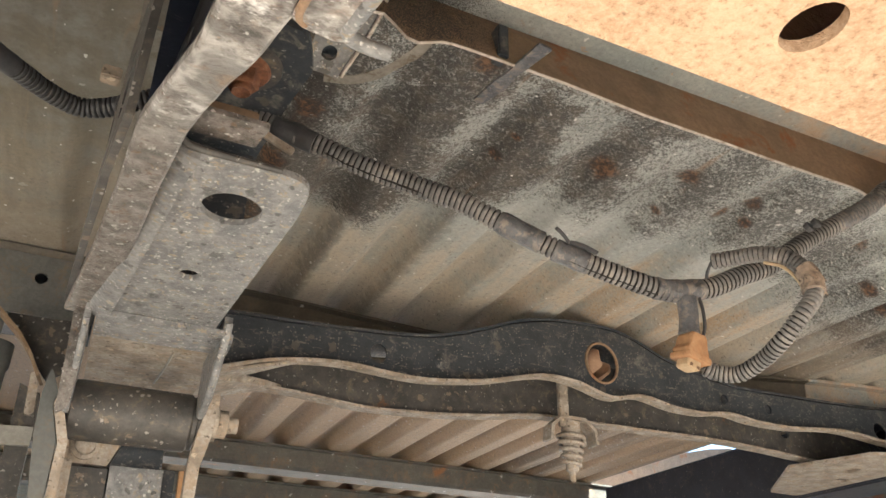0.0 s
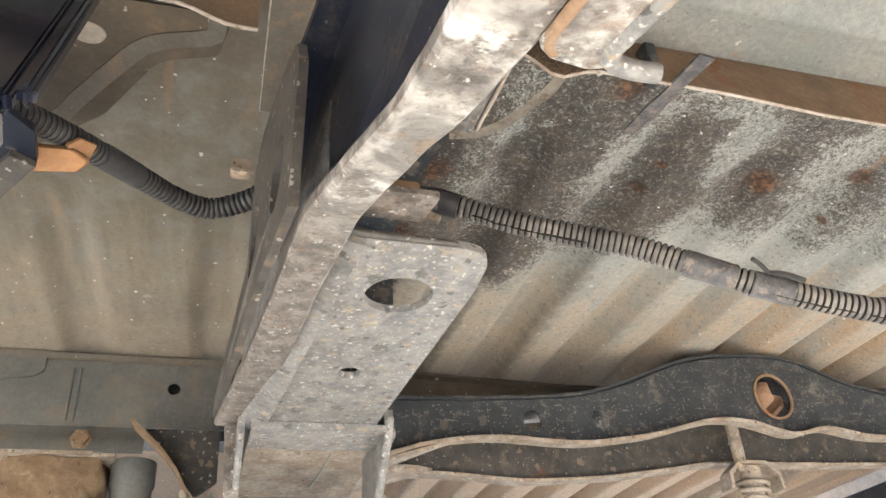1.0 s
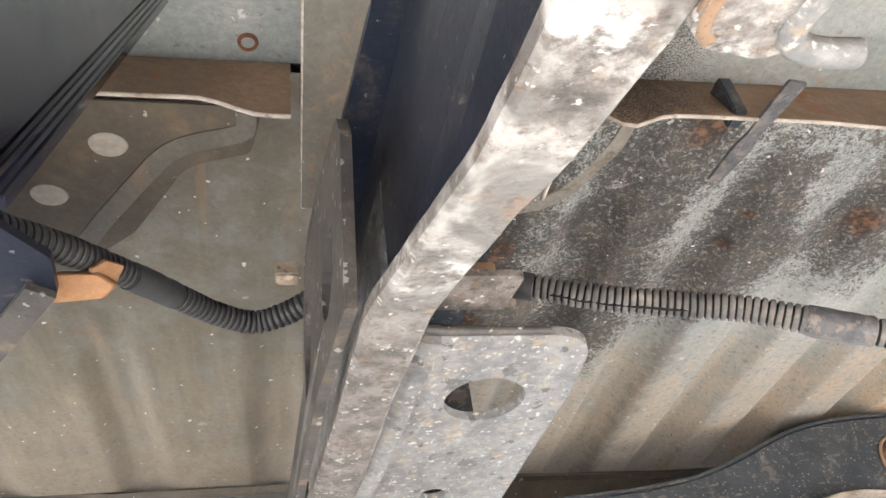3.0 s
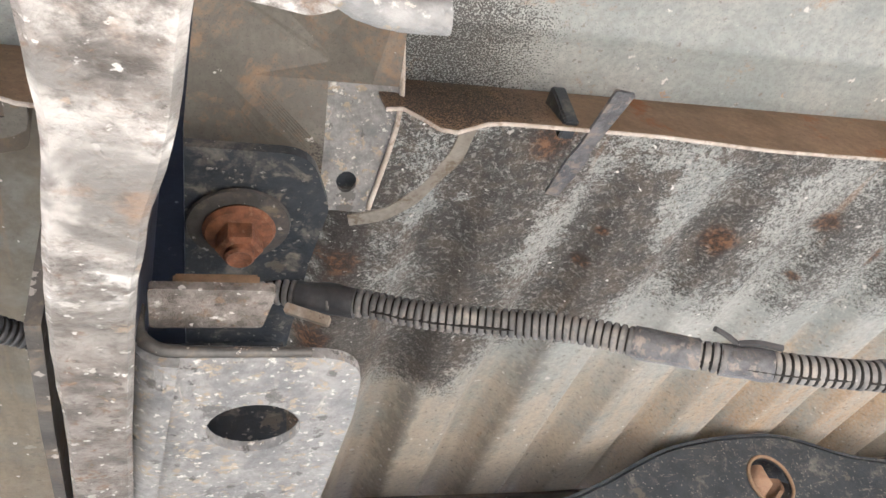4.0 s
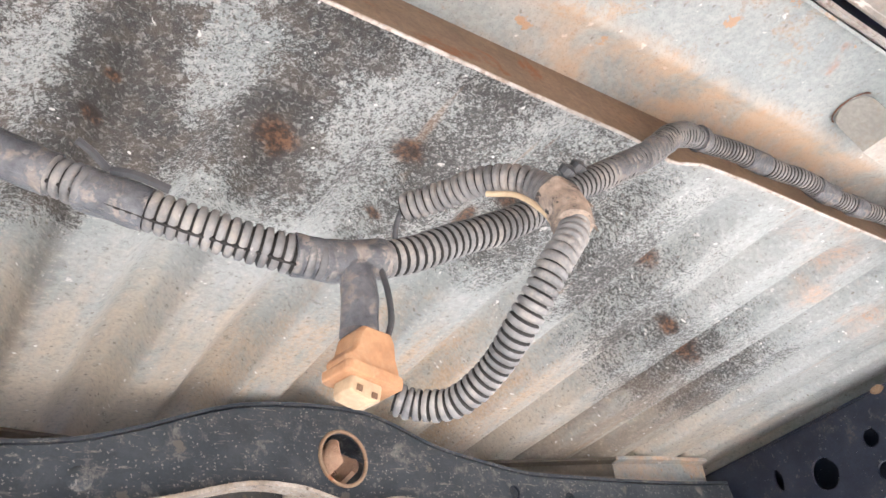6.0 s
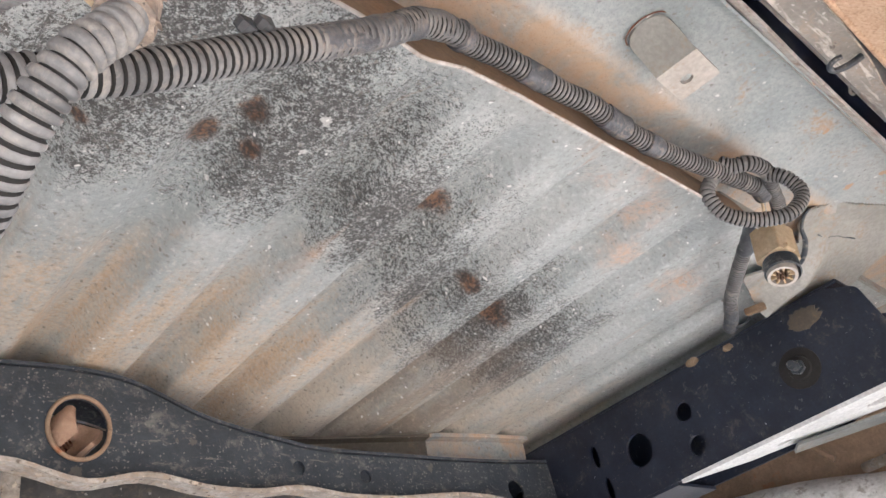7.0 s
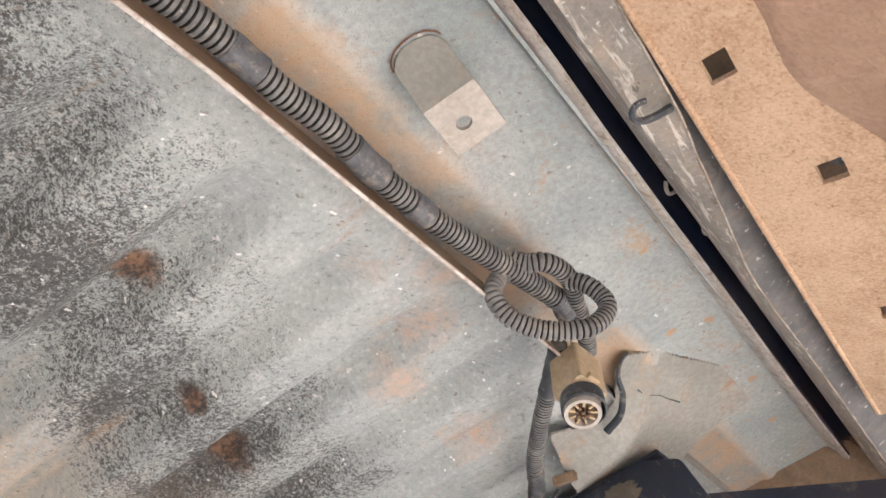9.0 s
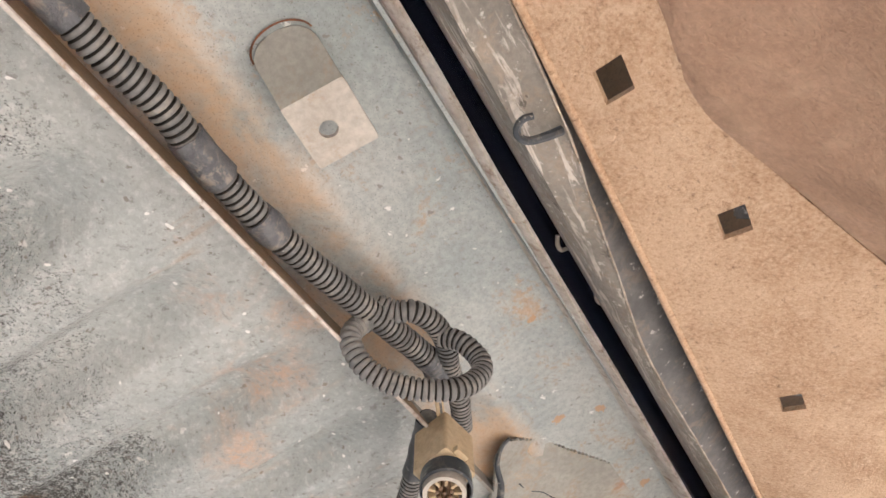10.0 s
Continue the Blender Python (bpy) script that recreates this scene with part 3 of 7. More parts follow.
def sheet(profile, along, thick, axis="X"):
    """A folded sheet: an open profile of (u, v) points, thickened, swept through stations.
    along: list of (station, du, dv). axis X: station is x, u is y, v is z. axis Y: station is y, u is x, v is z."""
    pts = [Vector(p) for p in profile]
    n = len(pts)
    norms = []
    for i in range(n):
        d = (pts[min(i + 1, n - 1)] - pts[max(i - 1, 0)]).normalized()
        norms.append(Vector((-d.y, d.x)))
    ring = pts + [p + q * thick for p, q in zip(reversed(pts), reversed(norms))]
    bm = bmesh.new()
    rows = []
    for s, du, dv in along:
        row = []
        for p in ring:
            u, v = p.x + du, p.y + dv
            row.append(bm.verts.new((s, u, v) if axis == "X" else (u, s, v)))
        rows.append(row)
    for a, b in zip(rows, rows[1:]):
        for k in range(len(ring)):
            k2 = (k + 1) % len(ring)
            bm.faces.new((a[k], a[k2], b[k2], b[k]))
    for row in (rows[0], rows[-1]):
        for k in range(n - 1):
            bm.faces.new((row[k], row[k + 1], row[-2 - k], row[-1 - k]))
    return bm


def smooth_path(points, step):
    """Even points along a Catmull-Rom curve through the given ones."""
    p = [Vector(q) for q in points]
    p = [2 * p[0] - p[1]] + p + [2 * p[-1] - p[-2]]
    fine = []
    for i in range(1, len(p) - 2):
        a, b, c, d = p[i - 1:i + 3]
        for k in range(24):
            t = k / 24
            fine.append(0.5 * ((2 * b) + (c - a) * t + (2 * a - 5 * b + 4 * c - d) * t * t + (3 * b - a - 3 * c + d) * t ** 3))
    fine.append(p[-2])
    out, carry = [fine[0]], 0.0
    for a, b in zip(fine, fine[1:]):
        length = (b - a).length
        while carry + length >= step:
            f = (step - carry) / length
            a = a.lerp(b, f)
            length = (b - a).length
            carry = 0.0
            out.append(a.copy())
        carry += length
    return out


def tube(points, radius, sides=14, step=0.002, ridge=0.0, pitch=0.0039, caps=True, wobble=0.0, seed=0):
    """A pipe along a curve; with ridge it is corrugated: rounded ribs with narrow grooves between."""
    rng = random.Random(seed)
    if ridge:
        step = pitch / 8
    line = smooth_path(points, step)
    bm = bmesh.new()
    rings = []
    side = None
    rr = 0.0
    for i, p in enumerate(line):
        d = (line[min(i + 1, len(line) - 1)] - line[max(i - 1, 0)]).normalized()
        if side is None:
            side = d.orthogonal().normalized()
        side = (side - d * side.dot(d)).normalized()
        up = d.cross(side)
        r = radius(i / max(1, len(line) - 1)) if callable(radius) else radius
        if ridge:
            k = i % 8
            if k == 0:
                rr = rng.uniform(-0.15, 0.15) * ridge
            r += (-ridge if k in (0, 1) else (0.05 * ridge if k in (2, 7) else 0.35 * ridge)) + rr
        ring = []
        for s in range(sides):
            a = 2 * math.pi * s / sides
            w = 1.0 + wobble * noise.noise(Vector((i * step * 90, s * 0.7, seed)))
            ring.append(bm.verts.new(p + (side * math.cos(a) + up * math.sin(a)) * r * w))
        rings.append(ring)
    for i, (a, b) in enumerate(zip(rings, rings[1:])):
        for s in range(sides):
            s2 = (s + 1) % sides
            f = bm.faces.new((a[s], a[s2], b[s2], b[s]))
            # groove faces take the near-black slot, their shade given as colour
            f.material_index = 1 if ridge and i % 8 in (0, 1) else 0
    if caps:
        bm.faces.new(rings[0])
        bm.faces.new(rings[-1])
    return bm


def lathe(profile, n=24, m=None):
    """A turned body about z from (radius, height) points."""
    bm = bmesh.new()
    rows = []
    for r, h in profile:
        if r < 1e-6:
            rows.append([bm.verts.new((0, 0, h))])
        else:
            rows.append([bm.verts.new((r * math.cos(2 * math.pi * k / n), r * math.sin(2 * math.pi * k / n), h)) for k in range(n)])
    for a, b in zip(rows, rows[1:]):
        for k in range(n):
            k2 = (k + 1) % n
            if len(a) == 1:
                bm.faces.new((a[0], b[k], b[k2]))
            elif len(b) == 1:
                bm.faces.new((a[k], a[k2], b[0]))
            else:
                bm.faces.new((a[k], a[k2], b[k2], b[k]))
    if m is not None:
        bm.transform(m)
    return bm


def pillow(outline, thick, inset, m):
    """A plate with softened edges."""
    cx = sum(q[0] for q in outline) / len(outline)
    cy = sum(q[1] for q in outline) / len(outline)
    far = max(math.hypot(q[0] - cx, q[1] - cy) for q in outline)
    k = 1 - inset / far
    bm = bmesh.new()
    rows = []
    for f, z in ((k, 0.0), (0.5 + k / 2, inset * 0.3), (1.0, inset), (1.0, thick - inset), (0.5 + k / 2, thick - inset * 0.3), (k, thick)):
        rows.append([bm.verts.new((cx + (q[0] - cx) * f, cy + (q[1] - cy) * f, z)) for q in outline])
    n = len(outline)
    for a, b in zip(rows, rows[1:]):
        for i in range(n):
            bm.faces.new((a[i], a[(i + 1) % n], b[(i + 1) % n], b[i]))
    bm.faces.new(rows[0])
    bm.faces.new(rows[-1])
    bm.transform(m)
    return bm


def facing(place, normal):
    return Matrix.Translation(place) @ Vector(normal).to_track_quat("Z", "Y").to_matrix().to_4x4()



def resettle(ob, rows):
    """Moves the meshes of a thing by an affine map given as three rows."""
    m = Matrix((*rows, (0, 0, 0, 1)))
    for o in ob.children_recursive:
        o.data.transform(m)
    return ob


BEARER_SEAT = ((1.0884, -0.0207, -0.0105, 0.029), (0.0067, 1.071, -0.0032, 0.0156), (0.0014, -0.0229, 1.0825, 0.0015))
LAMP_SEAT = ((0.9504, -0.0202, -0.0094, 0.0311), (0.0098, 0.9345, -0.0052, 0.0288), (0.0023, -0.0186, 0.944, 0.046))
SIDE_SEAT = ((0.8734, -0.0202, -0.009, 0.0294), (0.0113, 0.8593, -0.0094, 0.0371), (0.0026, -0.0131, 0.8667, 0.0678))

# ---- ground ----


def ease(v, a, b):
    t = max(0.0, min(1.0, (v - a) / (b - a)))
    return t * t * (3 - 2 * t)


def make_ground():
    bm = bmesh.new()
    rng = random.Random(4)
    ticks = [-3000, -300, -60, -20] + [-8 + 0.5 * k for k in range(33)] + [20, 60, 300, 3000]
    grid = [[bm.verts.new((x, y, (0.02 * noise.noise(Vector((x * 0.9, y * 0.9, 3))) if abs(x) < 9 and abs(y) < 9 else 0.0))) for x in ticks] for y in ticks]
    for a, b in zip(grid, grid[1:]):
        for k in range(len(ticks) - 1):
            bm.faces.new((a[k], a[k + 1], b[k + 1], b[k]))
    return tagged(smooth(part("ground", bm, M_GROUND)), "bare sunlit orange-brown dirt ground", "ground", kind="structure")


make_ground()

# ---- load bed ----
BED_Z = 0.728
# centre, half width and depth of each pressed flute
FLUTES = [(-0.60, 0.03, 0.008), (-0.48, 0.03, 0.008), (-0.36, 0.03, 0.008), (-0.235, 0.03, 0.010), (-0.10, 0.028, 0.010), (0.022, 0.026, 0.010), (0.138, 0.027, 0.024), (0.232, 0.027, 0.024), (0.325, 0.027, 0.024), (0.420, 0.026, 0.024),
          (0.512, 0.026, 0.024), (0.604, 0.026, 0.024), (0.695, 0.025, 0.024), (0.780, 0.025, 0.023), (0.858, 0.024, 0.022), (0.933, 0.023, 0.021), (1.006, 0.021, 0.019), (1.077, 0.019, 0.016), (1.158, 0.017, 0.012), (1.235, 0.017, 0.008)]


def bearer_y(x):
    """The rear face of the bearer that the floor rests on."""
    return float(np.interp(x, (-0.70, 0.0, 0.25, 0.45, 0.65, 0.83, 0.91, 0.985, 1.06, 1.13, 1.24), (0.94, 0.94, 0.950, 0.965, 0.960, 0.934, 0.918, 0.8965, 0.876, 0.863, 0.849)))


def flute(x, y):
    """Height of the pressed flutes above the lower flats."""
    up = 0.0
    for c, w, deep in FLUTES:
        k = abs(x - c)
        if k < w * 1.14:
            up = max(up, deep * (1 - ease(k, w * 0.24, w * 1.08)))
    if x < 0.1:
        return up * ease(y, 0.55, 0.80)
    early = ease(x, 0.56, 0.70)
    soon = 0.45 * ease(y, 0.435, 0.56) + 0.55 * ease(y, 0.54, 0.84)
    late = 0.85 * ease(y, 0.438, 0.505) + 0.15 * ease(y, 0.52, 0.80)
    return up * (soon + (late - soon) * early)


def make_bed():
    bed = thing("truck_bed", "fluted grey steel load bed floor with soot and rust", "truck bed", at=(0.5, 1.2, 0.74))
    bm = bmesh.new()
    xs = [-0.72 + 0.0032 * k for k in range(int(2.10 / 0.0032) + 1)]
    ys = [0.4275, 0.436, 0.444, 0.452, 0.46, 0.468, 0.476, 0.484, 0.492, 0.50, 0.51, 0.525, 0.54, 0.58, 0.62, 0.66, 0.70, 0.74, 0.78, 0.82, 0.86, 0.90, 0.95, 1.0, 1.1, 1.16, 1.4, 1.8, 2.2]
    rows = []
    for y in ys:
        rows.append([bm.verts.new((x, y, BED_Z + flute(x, y) + 0.0006 * noise.noise(Vector((x * 9, y * 9, 0))))) for x in xs])
    for a, b in zip(rows, rows[1:]):
        for k in range(len(xs) - 1):
            # the floor is cut away over the wheel
            if xs[k] > 1.185 and 1.15 < a[k].co.y < 1.40:
                continue
            bm.faces.new((a[k], a[k + 1], b[k + 1], b[k]))
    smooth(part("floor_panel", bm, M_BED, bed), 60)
    # unseen sheets round the bed, added to keep sun and side light out
    part("unseen_floor_cover", box((-0.72, 0.30, 0.766), (1.18, 2.2, 0.776)), M_FRAME, bed, "unseen black sheet above the floor, closing it to the sun")
    for x0, x1 in ((-0.76, -0.72), (1.72, 1.76)):
        out = [(0.30, 0.50), (1.0, 0.50), (1.30, 0.86), (1.60, 0.99), (2.0, 0.99), (2.1, 0.50), (2.2, 0.50), (2.2, 1.24), (0.30, 1.24)] if x0 > 0 else [(0.30, 0.46), (2.2, 0.46), (2.2, 1.24), (0.30, 1.24)]
        bm = slab(out, [], x1 - x0)
        for v in bm.verts:
            y, z, t = v.co
            v.co = Vector((x0 + t, y, z))
        part("unseen_side_panel", bm, M_BLACK, bed, "unseen side panel with wheel opening, added to block side light")
    part("front_wall", box((-0.72, 2.2, 0.62), (1.30, 2.23, 1.24)), M_SILL, bed)
    part("floor_edge", box((1.366, 0.43, 0.729), (1.43, 1.15, 0.733)), M_SADDLE, bed)
    bm = bmesh.new()
    rows = []
    seam = [Vector((q.x, q.y, BED_Z + flute(q.x, q.y))) for q in smooth_path([(0.228, 0.440, 0), (0.227, 0.456, 0), (0.2245, 0.478, 0), (0.2135, 0.4985, 0), (0.2020, 0.5130, 0), (0.1900, 0.5230, 0), (0.1680, 0.5300, 0)], 0.004)]
    for i, q in enumerate(seam):
        d = (seam[min(i + 1, len(seam) - 1)] - seam[max(i - 1, 0)]).normalized()
        n = Vector((-d.y, d.x, 0)) * (0.0062 + 0.0012 * noise.noise(q * 60))
        rows.append([bm.verts.new(p) for p in (q - n + Vector((0, 0, 0.0025)), q - n * 0.8 + Vector((0, 0, -0.0010)), q + n * 0.8 + Vector((0, 0, -0.0010)), q + n + Vector((0, 0, 0.0025)))])
    for a, b in zip(rows, rows[1:]):
        for k in range(3):
            bm.faces.new((a[k], a[k + 1], b[k + 1], b[k]))
    smooth(part("seam_sealer", bm, M_SEALER, bed, "smooth grey bead of seam sealer"), 60)
    # hat-section bearers under the floor
    for y0, y1, depth in ((None, None, None), (1.66, 1.74, 0.045), (2.02, 2.10, 0.05)):
        bm = bmesh.new()
        st = [0.05 + 0.025 * k for k in range(46)] if y0 is None else [-0.70 + 0.05 * k for k in range(43)]
        rings = []
        for x in st:
            a, b, deep = (bearer_y(x), bearer_y(x) + 0.05, float(np.interp(x, (0.5, 0.8), (0.075, 0.042)))) if y0 is None else (y0, y1, depth)
            zt = BED_Z - 0.0015
            zb = zt - deep
            prof = [(a - 0.010, zt), (a - 0.010, zt - 0.003), (a - 0.001, zt - 0.005), (a + 0.002, zb + 0.006), (a + 0.008, zb), (b - 0.008, zb), (b - 0.002, zb + 0.006), (b, zt - 0.010), (b + 0.012, zt - 0.008), (b + 0.012, zt)]
            rings.append([bm.verts.new((x, y, z)) for y, z in prof])
        for a, b in zip(rings, rings[1:]):
            for k in range(len(a)):
                k2 = (k + 1) % len(a)
                bm.faces.new((a[k], a[k2], b[k2], b[k]))
        bm.faces.new(rings[0])
        bm.faces.new(rings[-1])
        smooth(part("bearer", bm, M_SIDE if y0 is None else M_PANEL, bed, "dusty hat-section bearer under the bed floor"), 30)
    # added plate: brighter light and less dirt on this end, given as colour
    bm = bmesh.new()
    rows = []
    for k in range(14):
        x = 1.045 + 0.0112 * k
        y = bearer_y(x)
        rows.append([bm.verts.new(p) for p in ((x, y - 0.0112, BED_Z - 0.0008), (x, y - 0.0112, BED_Z - 0.0052), (x, y - 0.0022, BED_Z - 0.0072), (x, y + 0.0004, BED_Z - 0.038), (x, y + 0.0015, BED_Z - 0.038), (x, y - 0.0006, BED_Z - 0.0008))])
    for a, b in zip(rows, rows[1:]):
        for k in range(6):
            k2 = (k + 1) % 6
            bm.faces.new((a[k], a[k2], b[k2], b[k]))
    bm.faces.new(rows[0])
    bm.faces.new(rows[-1])
    smooth(part("bearer_end", bm, M_SILL, bed, "added pale bearer end, lighter for the light and less dirt there"), 30)
    # the bearer outside the rail: a holed face, a bent lower flange and a lapped plate
    up = Matrix.Rotation(math.pi / 2, 4, "X")
    face = part("bearer", slab([(-0.70, 0.650), (0.046, 0.650), (0.046, 0.7275), (-0.70, 0.7275)], [disc_loop(-0.0140, 0.693, 0.0066, n=18)], 0.003, Matrix.Translation((0, 0.943, 0)) @ up), M_BRACKET, bed, "grey bearer face with a drain hole")
    smooth(part("flange", sheet([(0.9405, 0.6502), (0.9385, 0.645), (0.9320, 0.636), (0.9270, 0.628), (0.9255, 0.620)], [(-0.70, 0, 0), (-0.035, 0, 0)], 0.0025), M_BRACKET, face), 50)
    part("flange_edge", box((-0.70, 0.9240, 0.6175), (-0.080, 0.9280, 0.6202)), M_LIP, face)
    # lip takes the darker primer to stand in for shade under the floor
    smooth(part("top_lip", sheet([(0.9400, 0.7205), (0.9380, 0.7215), (0.9365, 0.7262)], [(-0.70, 0, 0), (0.046, 0, 0)], 0.002), M_SIDE, face), 40)
    for x in (-0.113, -0.106):
        smooth(part("pressed_rib", tube([(x, 0.9405, 0.711), (x, 0.9398, 0.685), (x + 0.0005, 0.9405, 0.655)], 0.0016, 8, 0.004), M_BRACKET, face), 60)
    part("lapped_plate", slab(rounded([(-0.70, 0.652), (-0.188, 0.652), (-0.188, 0.688), (-0.178, 0.6955), (-0.150, 0.699), (-0.140, 0.705), (-0.140, 0.7285), (-0.70, 0.7285)], [0, 0, 0.004, 0.008, 0.01, 0.006, 0.003, 0], 4), [], 0.0035, Matrix.Translation((0, 0.9398, 0)) @ up), M_BRACKET, face)
    m = Matrix.Translation((-0.093, 0.9270, 0.632)) @ Matrix.Rotation(math.pi / 2, 4, "X")
    part("nut", lathe([(0, 0), (0.0105, 0.0), (0.0105, 0.002), (0.008, 0.002), (0.008, 0.008), (0, 0.008)], 6, m), M_MUD, face, "muddy nut")
    part("inner_box", box((-0.70, 0.98, 0.652), (0.046, 1.02, 0.72)), M_FRAME, bed)
    return bed


make_bed()


def make_sill():
    sill = thing("rear_sill", "grey primed rear sill of the bed with a rusty hanging flange", "sill", at=(0.5, 0.38, 0.74))
    # underside panel with a shallow pressed step
    prof = [(0.4285, 0.737), (0.398, 0.7375), (0.392, 0.7345), (0.386, 0.7345), (0.380, 0.7375), (0.327, 0.737), (0.319, 0.733), (0.3170, 0.722)]
    smooth(part("sill_panel", sheet(prof, [(-0.70, 0, 0), (1.70, 0, 0)], -0.002), M_SILL, sill), 50)
    # hanging flange with an uneven lower edge, interrupted by the mounting bracket

    def foot(x):
        z = 0.685 + 0.0015 * noise.noise(Vector((x * 9, 1, 5)))
        z += -0.010 * math.exp(-((x - 0.197) / 0.015) ** 2) + 0.006 * math.exp(-((x - 0.176) / 0.011) ** 2)
        z -= 0.010 * max(0.0, 1 - abs(x - 0.63) / 0.03)
        z -= 0.011 * ease(x, -0.012, 0.022) * (1 - ease(x, 0.06, 0.10))
        return z
    for x0, x1 in ((-0.70, 0.032), (0.168, 0.990)):
        n = int((x1 - x0) / 0.008)
        for kind in ("flange", "flange_edge"):
            bm = bmesh.new()
            rows = []
            for k in range(n + 1):
                x = x0 + (x1 - x0) * k / n
                zb = foot(x)
                o = float(np.interp(x, (0.20, 0.31, 0.38, 0.60, 0.70, 0.99), (0.0005, 0.002, 0.006, 0.009, 0.0045, 0.0030)))
                if kind == "flange":
                    ring = ((0.4085 + o, zb), (0.4097 + o, zb + 0.0003), (0.4217 + o * 0.6, 0.722), (0.4297, 0.737), (0.4285, 0.737), (0.4205 + o * 0.6, 0.723))
                else:
                    ring = ((0.4084 + o, zb - 0.0010), (0.4099 + o, zb - 0.0010), (0.4101 + o, zb), (0.4081 + o, zb))
                rows.append([bm.verts.new((x, y, z)) for y, z in ring])
            for p, q in zip(rows, rows[1:]):
                for j in range(len(p)):
                    j2 = (j + 1) % len(p)
                    bm.faces.new((p[j], p[j2], q[j2], q[j]))
            bm.faces.new(rows[0])
            bm.faces.new(rows[-1])
            if kind == "flange":
                smooth(part("flange", bm, M_FLANGE, sill, "brown dusty hanging flange"), 40)
            else:
                part("flange_edge", bm, M_EDGE, sill, "bare bright edge of the flange")
    wave = []
    for k in range(121):
        x = -0.70 + 0.02 * k
        bent = 1 - ease(x, 0.62, 0.74)
        wave.append((x, (0.0006 + 0.0030 * bent) * noise.noise(Vector((x * 16, 2, 7))) + float(np.interp(x, (0.60, 0.81, 0.89, 1.05, 1.25), (-0.002, -0.002, 0.0, 0.0005, 0.003))), 0.0025 * bent * noise.noise(Vector((x * 21, 5, 1)))))
    smooth(part("lip_edge", sheet([(0.3205, 0.7345), (0.3175, 0.7285), (0.3150, 0.7190), (0.3115, 0.7150)], wave, -0.0022), M_EDGE, sill, "pale scraped wavy lip"), 30)
    # tongues pressed down from the panel, each with a bolt hole
    for cx in (0.506, 0.811):
        out = rounded([(-0.017, -0.0155), (0.016, -0.0155), (0.016, 0.0135), (-0.017, 0.0135)], 0.0015, 3)
        m = Matrix.Translation((cx, 0.3595, 0.7100)) @ pose(0, 0, 0, 0, 0, 4)
        tab = part("tongue", slab(out, [disc_loop(0.001, 0.001, 0.0042)], 0.0025, m), M_TAB, sill, "bent steel tongue with a bolt hole")
        bm = bmesh.new()
        # the bend rises to a rounded cut-out in the panel
        rows = []
        for f in (0.0, 0.35, 0.62, 0.75, 0.86, 0.94, 1.0):
            half = 0.0142 * (1.0 if f < 0.62 else math.sqrt(max(0.02, 1 - ((f - 0.62) / 0.38) ** 2)))
            up, mid = 0.0268 * (f ** 0.8), -0.0010 + 0.003 * f
            rows.append([(-0.017 - 0.019 * f, mid - half, up), (-0.017 - 0.019 * f, mid + half, up)])
        pairs = [[[bm.verts.new(m @ (Vector(q) + Vector((0, 0, d)))) for q in row] for row in rows] for d in (0.0, 0.002)]
        for sheet_rows in pairs:
            for a, b in zip(sheet_rows, sheet_rows[1:]):
                bm.faces.new((a[0], a[1], b[1], b[0]))
        for k in (0, 1):
            for i in range(len(rows) - 1):
                bm.faces.new((pairs[0][i][k], pairs[0][i + 1][k], pairs[1][i + 1][k], pairs[1][i][k]))
        smooth(part("tongue_bend", bm, M_SADDLE, tab), 40)
        arc = [m @ Vector((-0.0285 - 0.0105 * math.sin(a), 0.0015 + 0.0148 * math.cos(a), 0.0262)) for a in [math.pi * k / 10 for k in range(11)]]
        smooth(part("cut_line", tube(arc, 0.00045, 6, 0.002, wobble=0.5, seed=4), M_RUST, tab, "thin rusty cut line round the bend"))
    smooth(part("rivet", lathe([(0.0034, -0.0002), (0.0039, -0.0012), (0.0047, -0.0012), (0.0052, 0.0), (0.0053, 0.001), (0.0034, 0.001)], 24, Matrix.Translation((0.011, 0.4165, 0.7365))), M_RUST, sill, "rusty rivet head"), 40)
    part("end_strip", box((0.985, 0.4268, 0.7255), (1.43, 0.4292, 0.7365)), M_SADDLE, sill)
    return sill


make_sill()


def make_strap():
    ob = thing("metal_strap", "dark flat steel strap bent across the sill flange", "strap", at=(0.272, 0.42, 0.69))
    m = Matrix.Translation((0.274, 0.421, 0.6845)) @ pose(0, 0, 0, 3, 0, 8)
    part("strip", slab(rounded([(-0.0055, -0.037), (0.0055, -0.037), (0.0035, 0.0), (0.0055, 0.012), (0.003, 0.038), (-0.005, 0.038), (-0.006, 0.010), (-0.0045, 0.0)], 0.001, 2), [], 0.0018, m), M_TAPE, ob)
    part("stub", box((0.258, 0.4085, 0.688), (0.266, 0.4205, 0.716), 0.001), M_FRAME, ob)
    return ob


make_strap()

# ---- tailgate and bumper ----


